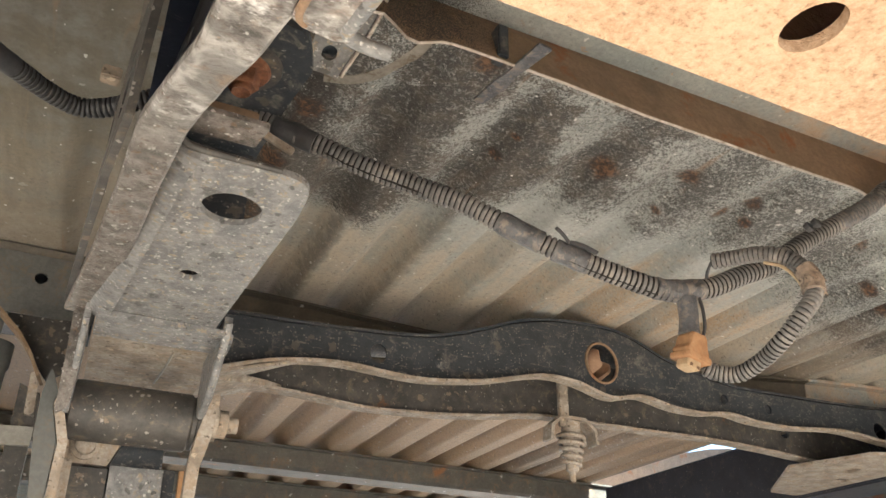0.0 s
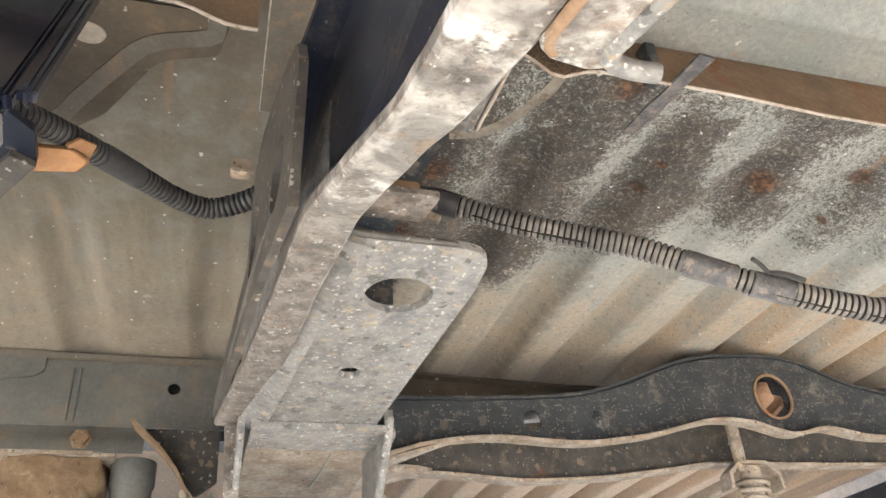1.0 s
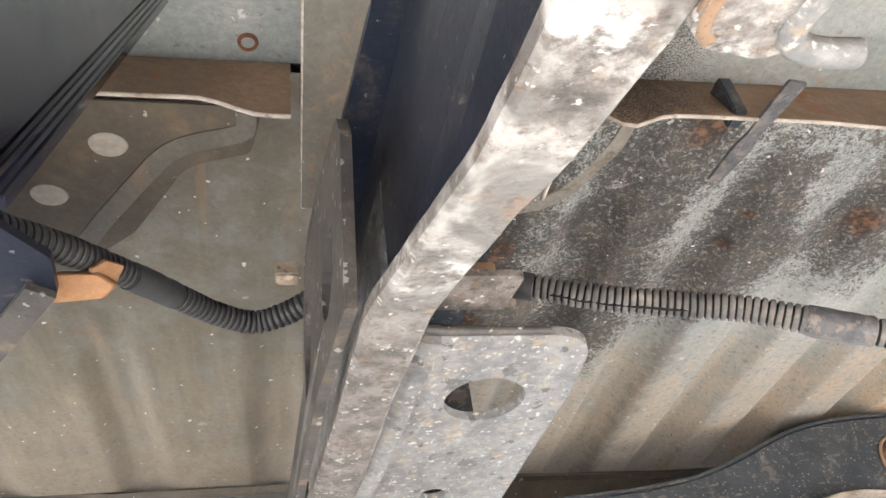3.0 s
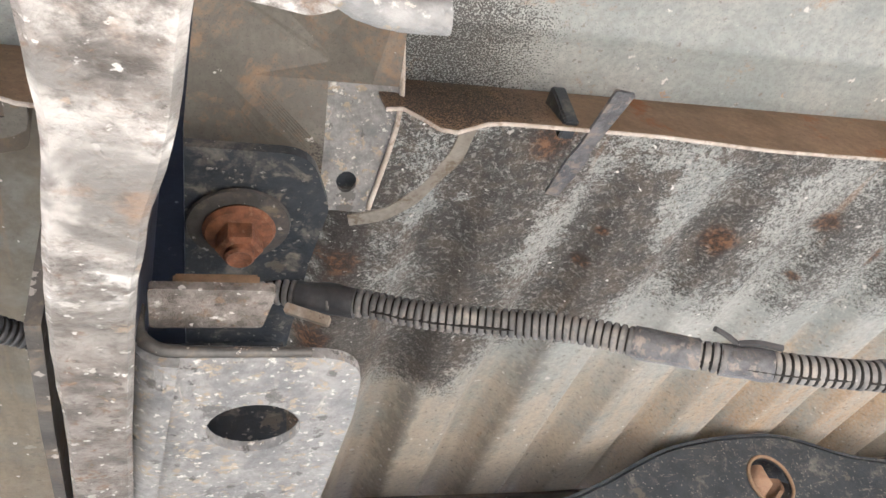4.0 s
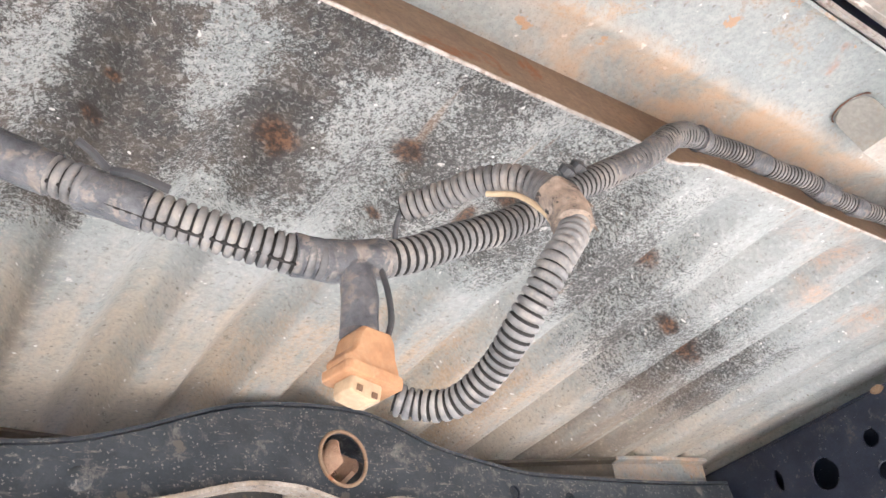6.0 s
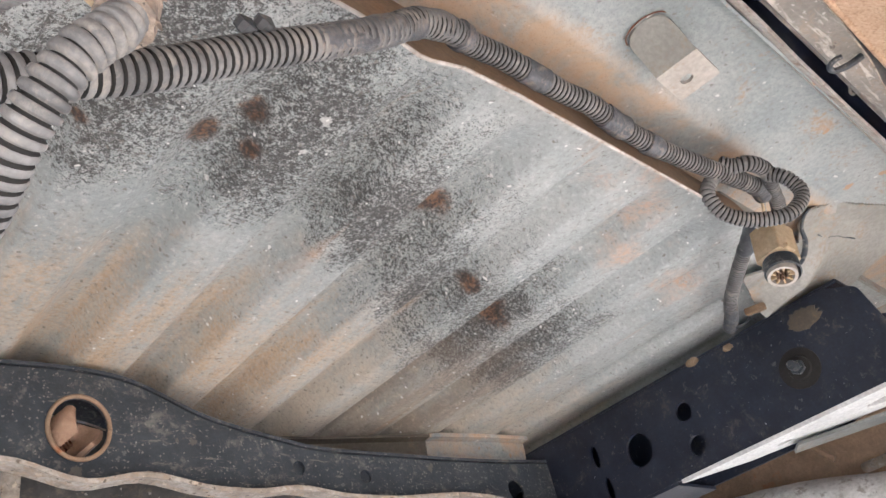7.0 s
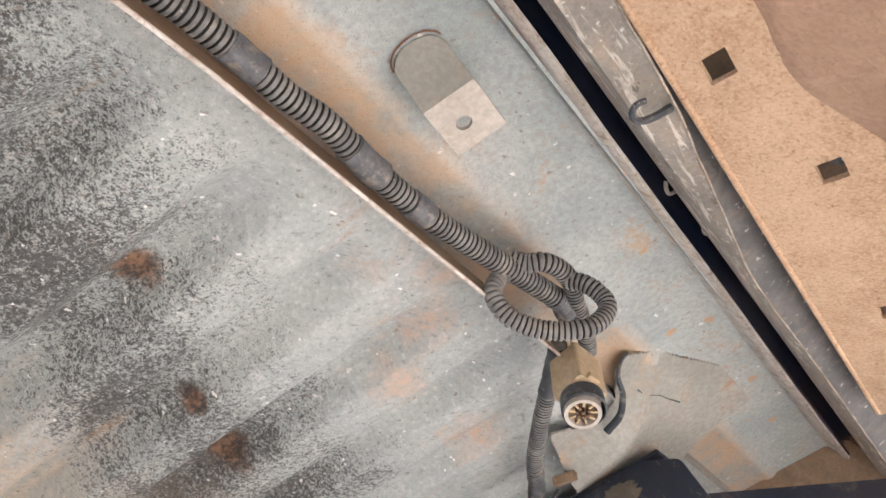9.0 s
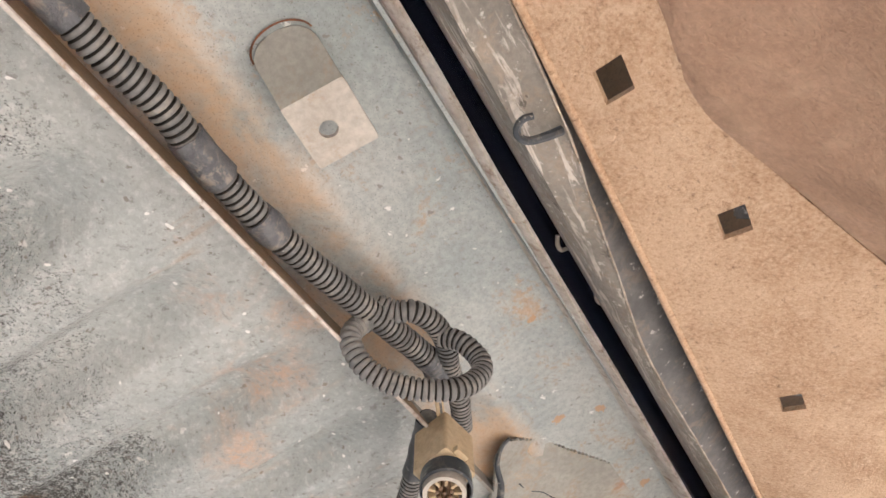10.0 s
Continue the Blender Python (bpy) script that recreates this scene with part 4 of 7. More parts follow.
def make_tailgate():
    gate = thing("tailgate", "closed tailgate with a glossy black bottom edge", "tailgate", at=(0.5, 0.27, 0.9))
    part("panel", box((-0.70, 0.262, 0.7405), (1.70, 0.318, 1.22), 0.004), M_BLACK, gate)
    part("black_edge", sheet([(0.3100, 0.7185), (0.3096, 0.729), (0.3070, 0.7335), (0.303, 0.730), (0.298, 0.716)], [(-0.70, 0, 0), (1.70, 0.001, 0)], -0.002), M_BLACK, gate, "glossy black painted bottom edge")
    def seam_y(x):
        return float(np.interp(x, (0.60, 0.7826, 0.8454, 0.9208, 0.992, 1.048, 1.107, 1.18, 1.70), (0.2745, 0.2752, 0.2772, 0.2853, 0.2927, 0.2931, 0.2913, 0.2904, 0.288)))
    xs = [-0.70 + 0.02 * k for k in range(121)]
    for kind in ("inner_panel", "backing"):
        bm = bmesh.new()
        rows = []
        for x in xs:
            w = seam_y(x)
            j = 0.0008 * noise.noise(Vector((x * 30, 4, 4)))
            ring = [(0.298, 0.716), (0.2972, 0.690), (max(w + 0.003, 0.2945), 0.678), (w + 0.002 + j, 0.6735), (w + j, 0.6715), (w + j, 0.674), (w + 0.004 + j, 0.677), (0.2985, 0.692), (0.2995, 0.716)] if kind == "inner_panel" else [(w + 0.004, 0.6805 + j), (0.281, 0.6835 - j), (0.2635, 0.688), (0.2635, 0.690), (0.281, 0.6855), (w + 0.004, 0.6825)]
            rows.append([bm.verts.new((x, y, z)) for y, z in ring])
        for a, b in zip(rows, rows[1:]):
            for k in range(len(a)):
                k2 = (k + 1) % len(a)
                bm.faces.new((a[k], a[k2], b[k2], b[k]))
        bm.faces.new(rows[0])
        bm.faces.new(rows[-1])
        if kind == "inner_panel":
            smooth(part(kind, bm, M_SCRATCH, gate, "scraped dusty inner panel"), 50)
        else:
            smooth(part(kind, bm, M_CRACK, gate, "dark cracked backing beside the bumper"), 50)
    pale = [(x, seam_y(x) + 0.0006 * noise.noise(Vector((x * 40, 1, 1))), 0.6712) for x in xs[50:]]
    smooth(part("seam", tube(pale, 0.0006, 8, 0.004, wobble=0.8, seed=9), M_LIP, gate, "pale worn seam"), 60)
    for x, y in ((0.943, 0.3000), (0.994, 0.2965)):
        tag = [(x - 0.006, y + 0.0005, 0.7165), (x - 0.002, y + 0.0030, 0.7150), (x + 0.003, y + 0.0028, 0.7148), (x + 0.005, y - 0.0005, 0.7158), (x + 0.010, y - 0.0022, 0.7160)]
        smooth(part("edge_tag", tube(tag, lambda f: 0.0014 - 0.0005 * f, 8, 0.0015, wobble=0.2, seed=71), M_SCRATCH, gate, "small bent tag over the black edge"), 60)
    # small curled wire hook
    pts = [(0.8320, 0.2870, 0.669), (0.8308, 0.2910, 0.669), (0.8330, 0.2948, 0.669), (0.8370, 0.2955, 0.669), (0.8410, 0.2930, 0.669), (0.8435, 0.2865, 0.669), (0.8465, 0.2795, 0.671)]
    smooth(part("hook", tube(pts, lambda f: 0.0014 + 0.0008 * f, 8, 0.0012), M_FRAME, gate, "curled dark metal hook"))
    return gate


make_tailgate()


def bumper_fold(x):
    return float(np.interp(x, (0.10, 0.70, 0.80, 0.832, 0.85, 0.865, 0.891, 0.914, 0.94, 1.10, 1.35), (0.252, 0.239, 0.2376, 0.2385, 0.235, 0.2296, 0.2182, 0.2082, 0.196, 0.150, 0.11)))


def make_bumper():
    bumper = thing("rear_bumper", "steel rear bumper, its inner face caked in orange dust", "bumper", at=(0.7, 0.1, 0.5))
    # sloped upper plate with square bolt holes, in its own plane: u along x, v down the slope from the top edge
    slope = math.atan2(0.8, 1.0)

    def edge_v(x):
        return (0.273 - bumper_fold(x)) / math.cos(slope)
    xs = [0.10 + 0.05 * k for k in range(24)]
    outline = [(x, 0.0) for x in xs] + [(x, edge_v(x)) for x in reversed(xs) if x < 1.11]
    holes = []
    for cx, cy in ((0.8280, 0.2568), (0.9100, 0.2377), (1.060, 0.240), (1.194, 0.2486)):
        v = (0.273 - cy) / math.cos(slope)
        a, b = 0.0080, 0.0066
        holes.append([(cx - a + 0.003, v - b), (cx + a + 0.003, v - b), (cx + a - 0.003, v + b), (cx - a - 0.003, v + b)])
    bm = slab(outline, holes, 0.003, None)
    for v in bm.verts:
        x, d, t = v.co
        v.co = Vector((x, 0.273 - d * math.cos(slope) - t * math.sin(slope), 0.6685 - d * math.sin(slope) + t * math.cos(slope)))
    part("upper_plate", bm, M_CLAY, bumper, "sloped plate with square bolt holes")
    for cx, cy in ((0.9100, 0.2377), (1.060, 0.240)):
        m = Matrix.Translation((cx + 0.004, cy - 0.010, 0.6685 - (0.273 - cy) * 0.8 + 0.010)) @ pose(0, 0, 0, 38, 10, 20)
        bm = box((-0.006, -0.004, -0.004), (0.006, 0.004, 0.004), 0.001)
        bm.transform(m)
        part("captive_nut", bm, M_BOX, bumper, "grey captive nut behind the hole")
    bm = slab([(1.12, 0.012), (1.34, 0.012), (1.34, 0.16), (1.06, 0.16)], [], 0.003)
    for v in bm.verts:
        x, d, t = v.co
        v.co = Vector((x, 0.262 - d * math.cos(slope) - t * math.sin(slope), 0.6685 - d * math.sin(slope) + t * math.cos(slope)))
    part("end_backing", bm, M_FRAME, bumper, "black backing at the bumper's end")
    # unseen ends, added to close the rear corners to the sun
    part("unseen_end_cap", box((-0.78, -0.037, 0.42), (-0.755, 0.32, 0.76), 0.004), M_BLACK, bumper, "unseen bumper end that keeps stray sun out")
    part("unseen_end_cap", box((1.755, -0.037, 0.42), (1.78, 0.32, 0.76), 0.004), M_BLACK, bumper, "unseen bumper end that keeps stray sun out")
    # inner wall below the fold, rounded at the fold
    bm = bmesh.new()
    rows = []
    for x in [0.10 + 0.004 * k for k in range(243)]:
        fy = bumper_fold(x)
        fz = 0.6685 - (0.273 - fy) * 0.8
        low = Vector((0.172, 0.462))
        a = Vector((fy, fz))
        b = Vector((fy - 0.006, fz - 0.010))
        c = Vector((min(fy - 0.02, 0.20), fz - 0.05))
        front = [a, a.lerp(b, 0.3), a.lerp(b, 0.7), b, b.lerp(c, 0.15), b.lerp(c, 0.4), c, low]
        back = [low + Vector((-0.006, 0.002)), c + Vector((-0.006, 0.002)), b + Vector((-0.006, 0.003)), a + Vector((-0.004, 0.004))]
        row = []
        for i, p in enumerate(front + back):
            lump = (0.0028 * noise.noise(Vector((x * 75, p.x * 160, p.y * 60))) + 0.0016 * noise.noise(Vector((x * 210, p.x * 300, p.y * 200)))) if i in (1, 2, 3, 4) else 0.0
            row.append(bm.verts.new((x, p.x + 0.0014 * noise.noise(Vector((x * 20, p.x * 20, p.y * 20))) + lump, p.y - abs(lump) * 0.5)))
        rows.append(row)
    for p, q in zip(rows, rows[1:]):
        for k in range(12):
            k2 = (k + 1) % 12
            bm.faces.new((p[k], p[k2], q[k2], q[k]))
    bm.faces.new(rows[0])
    bm.faces.new(rows[-1])
    smooth(part("inner_wall", bm, M_FILM, bumper, "smooth brown dusty inner wall"), 50)
    # underside plate with round holes
    out = rounded([(0.105, 0.171), (1.06, 0.171), (1.06, -0.02), (0.105, -0.02)], 0.004, 3)
    m = Matrix.Translation((0, 0, 0.4585)) @ Matrix.Identity(4)
    part("lower_plate", slab(out, [disc_loop(0.1935, 0.1465, 0.0068, 0.0085), disc_loop(0.262, 0.149, 0.006), disc_loop(0.5, 0.12, 0.008)], 0.004, m), M_CLAY, bumper, "lower plate with round holes")
    part("outer_face", box((-0.755, -0.037, 0.44), (1.755, -0.031, 0.734), 0.002), M_BLACK, bumper, "outer face of the bumper")
    part("step_liner", box((-0.75, -0.028, 0.7215), (1.75, 0.255, 0.7270)), M_FLANGE, bumper)
    # unseen step, set high so that no sun leaks in below the tailgate
    part("step_plate", box((-0.755, -0.03, 0.728), (1.755, 0.259, 0.734), 0.002), M_BLACK, bumper, "unseen top step that closes the slit to the sun")
    # folded end of the beam beside the arm
    out = [(0.0895, -0.02), (0.0895, 0.212), (0.0885, 0.2290), (0.0930, 0.2330), (0.1030, 0.2350), (0.1070, 0.2330), (0.1060, 0.214), (0.1060, -0.02)]

    def beam_z(y):
        return 0.4900 - 0.30 * (0.231 - y)
    bm = slab(rounded(out, 0.003, 4), [], 0.004)
    for v in bm.verts:
        v.co.z += beam_z(v.co.y)
    part("beam_end", bm, M_ARM, bumper, "worn pale end of the bumper beam")
    for edge, r, material, words in (([(0.0905, -0.02), (0.0903, 0.10), (0.0900, 0.212), (0.0902, 0.2270), (0.0935, 0.2318)], 0.0015, M_FLANGE, "brown dusty turned edge"),
                                     ([(0.1062, -0.02), (0.1060, 0.10), (0.1052, 0.212), (0.1046, 0.2240), (0.1062, 0.2300), (0.1110, 0.2328), (0.1160, 0.2334), (0.1218, 0.2328)], 0.0025, M_BOX, "pale scraped turned edge with a foot")):
        smooth(part("turned_edge", tube([(x, y, beam_z(y) + 0.0010) for x, y in edge], r, 12, 0.003, wobble=0.12, seed=61), material, bumper, words), 60)
    smooth(part("rolled_edge", tube([(0.10 + 0.05 * k, 0.2732, 0.6690) for k in range(24)], 0.0019, 8, 0.006, wobble=0.12, seed=62), M_CLAY, bumper, "rolled top edge"), 60)
    return bumper


make_bumper()


def make_arm():
    arm = thing("bumper_arm", "worn galvanised bumper arm bolted along the chassis rail", "bracket", at=(0.04, 0.42, 0.54))
    st = [(0.655, 0.0290, 0.0545, 0.5535), (0.60, 0.0345, 0.0585, 0.549), (0.52, 0.0425, 0.0640, 0.543), (0.43, 0.0492, 0.0685, 0.536), (0.36, 0.0530, 0.0735, 0.5285), (0.33, 0.0572, 0.0762, 0.5195), (0.30, 0.0618, 0.0800, 0.5105), (0.265, 0.0672, 0.0865, 0.5015), (0.235, 0.0682, 0.0895, 0.493), (0.18, 0.0695, 0.0908, 0.477), (0.10, 0.071, 0.093, 0.452), (0.02, 0.073, 0.096, 0.4265)]
    fine = []
    for y in np.linspace(0.655, 0.02, 90).tolist():
        a, b, z = (float(np.interp(-y, [-q[0] for q in st], [q[k] for q in st])) for k in (1, 2, 3))
        n1, n2 = noise.noise(Vector((y * 60, 0, 0))), noise.noise(Vector((y * 60, 5, 0)))
        fine.append((y, a + 0.0005 * n1, b + 0.0005 * n2, z + 0.0004 * noise.noise(Vector((y * 35, 9, 0)))))
    st = fine
    bm = bmesh.new()
    rows = []
    for y, a, b, z in st:
        rows.append([bm.verts.new(p) for p in ((a, y, z + 0.0015), (a + 0.0015, y, z), (b - 0.0015, y, z), (b, y, z + 0.0015), (b, y, z + 0.006), (a, y, z + 0.006))])
    for p, q in zip(rows, rows[1:]):
        for k in range(6):
            k2 = (k + 1) % 6
            bm.faces.new((p[k], p[k2], q[k2], q[k]))
    bm.faces.new(rows[0])
    bm.faces.new(rows[-1])
    part("flange", bm, M_ARM, arm, "worn bottom flange, scraped bare, its glare in the colour")
    out = rounded([(0.650, 0.5575), (0.43, 0.5405), (0.36, 0.5325), (0.350, 0.598), (0.357, 0.614), (0.40, 0.630), (0.445, 0.636), (0.475, 0.634), (0.494, 0.612), (0.500, 0.582), (0.650, 0.572)], [0, 0, 0, 0.006, 0.006, 0.01, 0.01, 0.01, 0.01, 0.015, 0], 4)
    holes = [disc_loop(0.392, 0.571, 0.0140, 0.0175, 24, 20), disc_loop(0.456, 0.579, 0.0150, 0.0210, 24, 15)]
    bm = slab(out, holes, 0.004)
    for v in bm.verts:
        y, z, t = v.co
        v.co = Vector((float(np.interp(y, (0.34, 0.357, 0.459, 0.52, 0.655), (0.0505, 0.0495, 0.0405, 0.0400, 0.0295))) + t - 0.002, y, z))
    part("web", bm, M_WEB, arm, "dark slotted upright web")
    part("end_plate", slab(rounded([(0.0, 0.0), (0.013, 0.0), (0.012, -0.070), (0.004, -0.078), (0.002, -0.030)], 0.002, 3), [], 0.003, Matrix.Translation((0.036, 0.655, 0.554)) @ Matrix.Rotation(math.pi / 2, 4, "X")), M_ARM, arm, "pale split end of the arm")
    # the dark inner wall of the arm's channel
    out = [(0.655, 0.5625), (0.43, 0.5455), (0.36, 0.538), (0.30, 0.5200), (0.235, 0.5025), (0.12, 0.466), (0.12, 0.56), (0.20, 0.652), (0.655, 0.652)]
    bm = slab(out, [], 0.004)
    for v in bm.verts:
        y, z, t = v.co
        v.co = Vector((float(np.interp(y, (0.10, 0.235, 0.265, 0.30, 0.36, 0.43, 0.655), (0.0880, 0.0845, 0.0810, 0.0745, 0.0685, 0.0635, 0.0480))) + t, y, z))
    part("inner_web", bm, M_FRAME_NEW, arm, "dark blue-black painted inner web")
    tab = part("end_tab", slab(rounded([(0.074, 0.3762), (0.1120, 0.3768), (0.1085, 0.3965), (0.074, 0.3965)], 0.002, 3), [], 0.003, Matrix.Translation((0, 0, 0.5570))), M_ARM, arm)
    part("end_fold", box((0.0800, 0.3945, 0.5605), (0.1080, 0.3970, 0.578), 0.0008), M_FLANGE, tab, "brown rusty fold")
    return arm


make_arm()


def make_left_rail():
    rail = thing("chassis_rail", "chassis rail end with a speckled grey underside plate", "chassis rail", at=(0.1, 0.55, 0.56))
    out = rounded([(0.0600, 0.632), (0.0835, 0.3955), (0.1415, 0.3965), (0.1430, 0.435), (0.1325, 0.632)], [0, 0, 0.018, 0.02, 0], 7)
    bottom = part("bottom_plate", slab(out, [disc_loop(0.1080, 0.4425, 0.0165, 0.0172, 28), disc_loop(0.1005, 0.5365, 0.0066, 0.0076, 18)], 0.004, Matrix.Translation((0, 0, 0.545))), M_BOX, rail, "grey speckled plate with an oval hole")
    prof = [(0.0, 0.5450), (-0.0045, 0.5455), (-0.0085, 0.5475), (-0.0112, 0.5510), (-0.0125, 0.5560), (-0.0130, 0.5640), (-0.0130, 0.620)]
    smooth(part("side_fold", sheet(prof, [(0.3955 + 0.0237 * k, 0.0836 - 0.00236 * k, 0) for k in range(11)], 0.0035, "Y"), M_BOX, rail, "smooth rounded fold"), 50)
    smooth(part("curled_end", tube([(0.0700, 0.3950, 0.5640), (0.0712, 0.3938, 0.5535), (0.0760, 0.3940, 0.5482), (0.0835, 0.3946, 0.5470), (0.1000, 0.3950, 0.5468), (0.1250, 0.3956, 0.5468)], lambda f: 0.0024 - 0.0008 * f, 10, 0.002), M_WEB, bottom, "dark rolled end of the plate"), 60)
    part("top_plate", slab(rounded([(0.070, 1.6), (0.070, 0.4135), (0.1330, 0.4150), (0.1445, 0.4480), (0.1390, 0.490), (0.1315, 0.60), (0.1315, 1.6)], [0, 0.004, 0.018, 0.02, 0.02, 0, 0], 6), [], 0.005, Matrix.Translation((0, 0, 0.660))), M_FRAME, rail, "black dusty top plate")
    part("top_strip", slab(rounded([(0.0530, 1.6), (0.0530, 0.40), (0.0610, 0.34), (0.0650, 0.20), (0.094, 0.20), (0.080, 0.40), (0.080, 1.6)], 0.002, 2), [], 0.005, Matrix.Translation((0, 0, 0.6545))), M_FRAME_NEW, rail, "blue-black rear strip of the top plate")
    part("outer_wall", box((0.0535, 0.66, 0.555), (0.0575, 1.6, 0.6540)), M_FRAME, rail)
    part("inner_wall", box((0.1275, 0.66, 0.555), (0.1315, 1.6, 0.6595)), M_FRAME, rail)
    part("lower_wall", box((0.0577, 0.66, 0.5505), (0.1273, 1.6, 0.5545)), M_FRAME, rail)
    part("stiffener", box((0.0640, 0.55, 0.5500), (0.1310, 0.554, 0.6540)), M_FRAME, rail)
    return rail


make_left_rail()


def make_body_mount():
    mount = thing("mount_bolt", "rusty body mount bolt with a large washer under the rail plate", "bolt", at=(0.1, 0.437, 0.65))
    c = Vector((0.1040, 0.4585, 0.660))
    down = Matrix.Translation(c) @ Matrix.Rotation(math.pi, 4, "X")
    smooth(part("washer", lathe([(0, 0.0), (0.0215, 0.0), (0.0235, 0.002), (0.0230, 0.0035), (0.0165, 0.0045), (0, 0.0045)], 32, down), M_WEB, mount, "dark washer"), 30)
    smooth(part("cup", lathe([(0, 0.004), (0.0155, 0.004), (0.0165, 0.006), (0.015, 0.0085), (0.0095, 0.0095), (0, 0.0095)], 28, down), M_RUST, mount), 30)
    part("nut", lathe([(0, 0.009), (0.0105, 0.009), (0.0105, 0.018), (0.009, 0.0195), (0, 0.0195)], 6, down), M_RUST, mount)
    smooth(part("shank", lathe([(0, 0.018), (0.0066, 0.018), (0.0066, 0.0225), (0.0056, 0.0235), (0.0042, 0.0228), (0, 0.0228)], 20, down), M_RUST, mount), 30)
    return mount


make_body_mount()


def make_mount_panel():
    ob = thing("sill_bracket", "grey folded mounting panel with a holed tab hanging from the sill", "bracket", at=(0.1, 0.42, 0.7))
    out = rounded([(0.030, 0.345), (0.045, 0.343), (0.05, 0.352), (0.088, 0.354), (0.098, 0.345), (0.171, 0.343), (0.170, 0.415), (0.160, 0.467), (0.141, 0.466), (0.139, 0.472), (0.030, 0.472)], [0.003, 0.004, 0.006, 0.006, 0.004, 0.003, 0.002, 0.002, 0.002, 0.002, 0.0], 4)
    bm = slab(out, [disc_loop(0.1485, 0.4505, 0.0052, 0.0056)], 0.002)
    for at, way in (((0.1355, 0, 0), (1, 0, 0)), ((0, 0.405, 0), (0, 1, 0))):
        bmesh.ops.bisect_plane(bm, geom=bm.verts[:] + bm.edges[:] + bm.faces[:], plane_co=at, plane_no=way)
    for v in bm.verts:
        x, y, t = v.co
        v.co.z = t + float(np.interp(y, (0.34, 0.385, 0.415, 0.47), (0.7325, 0.7275, 0.698, 0.680)))
    bmesh.ops.triangulate(bm, faces=bm.faces[:])
    plate = part("plate", bm, M_PANEL, ob)
    plate.data.materials.append(M_BOX)
    for f in plate.data.polygons:
        if f.center.x > 0.1355 and f.center.y > 0.405:
            f.material_index = 1
    # added sheet that gives the hole the darkness of its shade
    part("backing", box((0.138, 0.436, 0.694), (0.160, 0.462, 0.697), 0.001), M_FRAME, ob, "dark backing added for the shade in the tab hole")
    pts = [(0.1712, 0.345, 0.7325), (0.1712, 0.385, 0.7272), (0.1705, 0.415, 0.6978), (0.1610, 0.4665, 0.6805)]
    part("rolled_edge", tube(pts, 0.0014, 8, 0.004), M_EDGE, ob, "pale rolled edge")
    part("rolled_edge", tube([(0.0305, 0.352, 0.732), (0.030, 0.372, 0.729), (0.0302, 0.392, 0.722), (0.0305, 0.43, 0.706), (0.0315, 0.497, 0.7005)], 0.0013, 8, 0.004), M_EDGE, ob, "pale rolled edge")
    part("hem", slab([(0.372, 0.729), (0.43, 0.7065), (0.497, 0.701), (0.497, 0.722), (0.372, 0.7335)], [], 0.0016, Matrix(((0, 0, 1, 0.0305), (1, 0, 0, 0), (0, 1, 0, 0), (0, 0, 0, 1)))), M_PANEL, ob)
    for bx, by, bz in ((0.140, 0.362, 0.7298), (0.075, 0.348, 0.7315)):
        smooth(part("rivet", lathe([(0, -0.0016), (0.003, -0.0014), (0.0048, -0.0004), (0.005, 0.001), (0, 0.001)], 16, Matrix.Translation((bx, by, bz))), M_RUST, ob), 40)
    return resettle(ob, ((1, 0, 0, 0.008), (0, 1, 0, 0.009), (0, 0, 1, 0.0035)))


make_mount_panel()

# ---- crossmember ----
XM_TOP = ((0.132, 0.644), (0.168, 0.646), (0.227, 0.648), (0.285, 0.6505), (0.354, 0.655), (0.405, 0.6615), (0.455, 0.678), (0.512, 0.7020), (0.54, 0.7095), (0.578, 0.7150), (0.63, 0.7175), (0.664, 0.7165), (0.70, 0.7040), (0.731, 0.6890), (0.779, 0.6805), (0.843, 0.6705), (0.877, 0.6705), (1.013, 0.6740), (1.1, 0.678), (1.19, 0.685))
XM_LOW = ((0.132, 0.570), (0.177, 0.588), (0.228, 0.603), (0.288, 0.610), (0.352, 0.606), (0.384, 0.605), (0.462, 0.616), (0.511, 0.630), (0.545, 0.638), (0.576, 0.635), (0.602, 0.631), (0.632, 0.618), (0.676, 0.6350), (0.72, 0.623), (0.775, 0.622), (0.822, 0.632), (0.838, 0.624), (0.918, 0.623), (1.0, 0.632), (1.03, 0.633), (1.19, 0.620))


def contour(points, n=90):
    xs = np.linspace(points[0][0], points[-1][0], n)
    zs = np.interp(xs, [p[0] for p in points], [p[1] for p in points])
    for _ in range(3):
        zs[1:-1] = (zs[:-2] + 2 * zs[1:-1] + zs[2:]) / 4
    return list(zip(xs.tolist(), zs.tolist()))


def ribbon(line, y0, y1, thick):
    """A strip that follows an (x, z) line between two depths."""
    bm = bmesh.new()
    rows = []
    for x, z in line:
        rows.append([bm.verts.new(p) for p in ((x, y0, z), (x, y1, z), (x, y1, z + thick), (x, y0, z + thick))])
    for p, q in zip(rows, rows[1:]):
        for k in range(4):
            k2 = (k + 1) % 4
            bm.faces.new((p[k], p[k2], q[k2], q[k]))
    bm.faces.new(rows[0])
    bm.faces.new(rows[-1])
    return bm


def wall_map(bm, y0, side=1):
    for v in bm.verts:
        x, z, t = v.co
        v.co = Vector((x, y0 + side * t, z))
    return bm


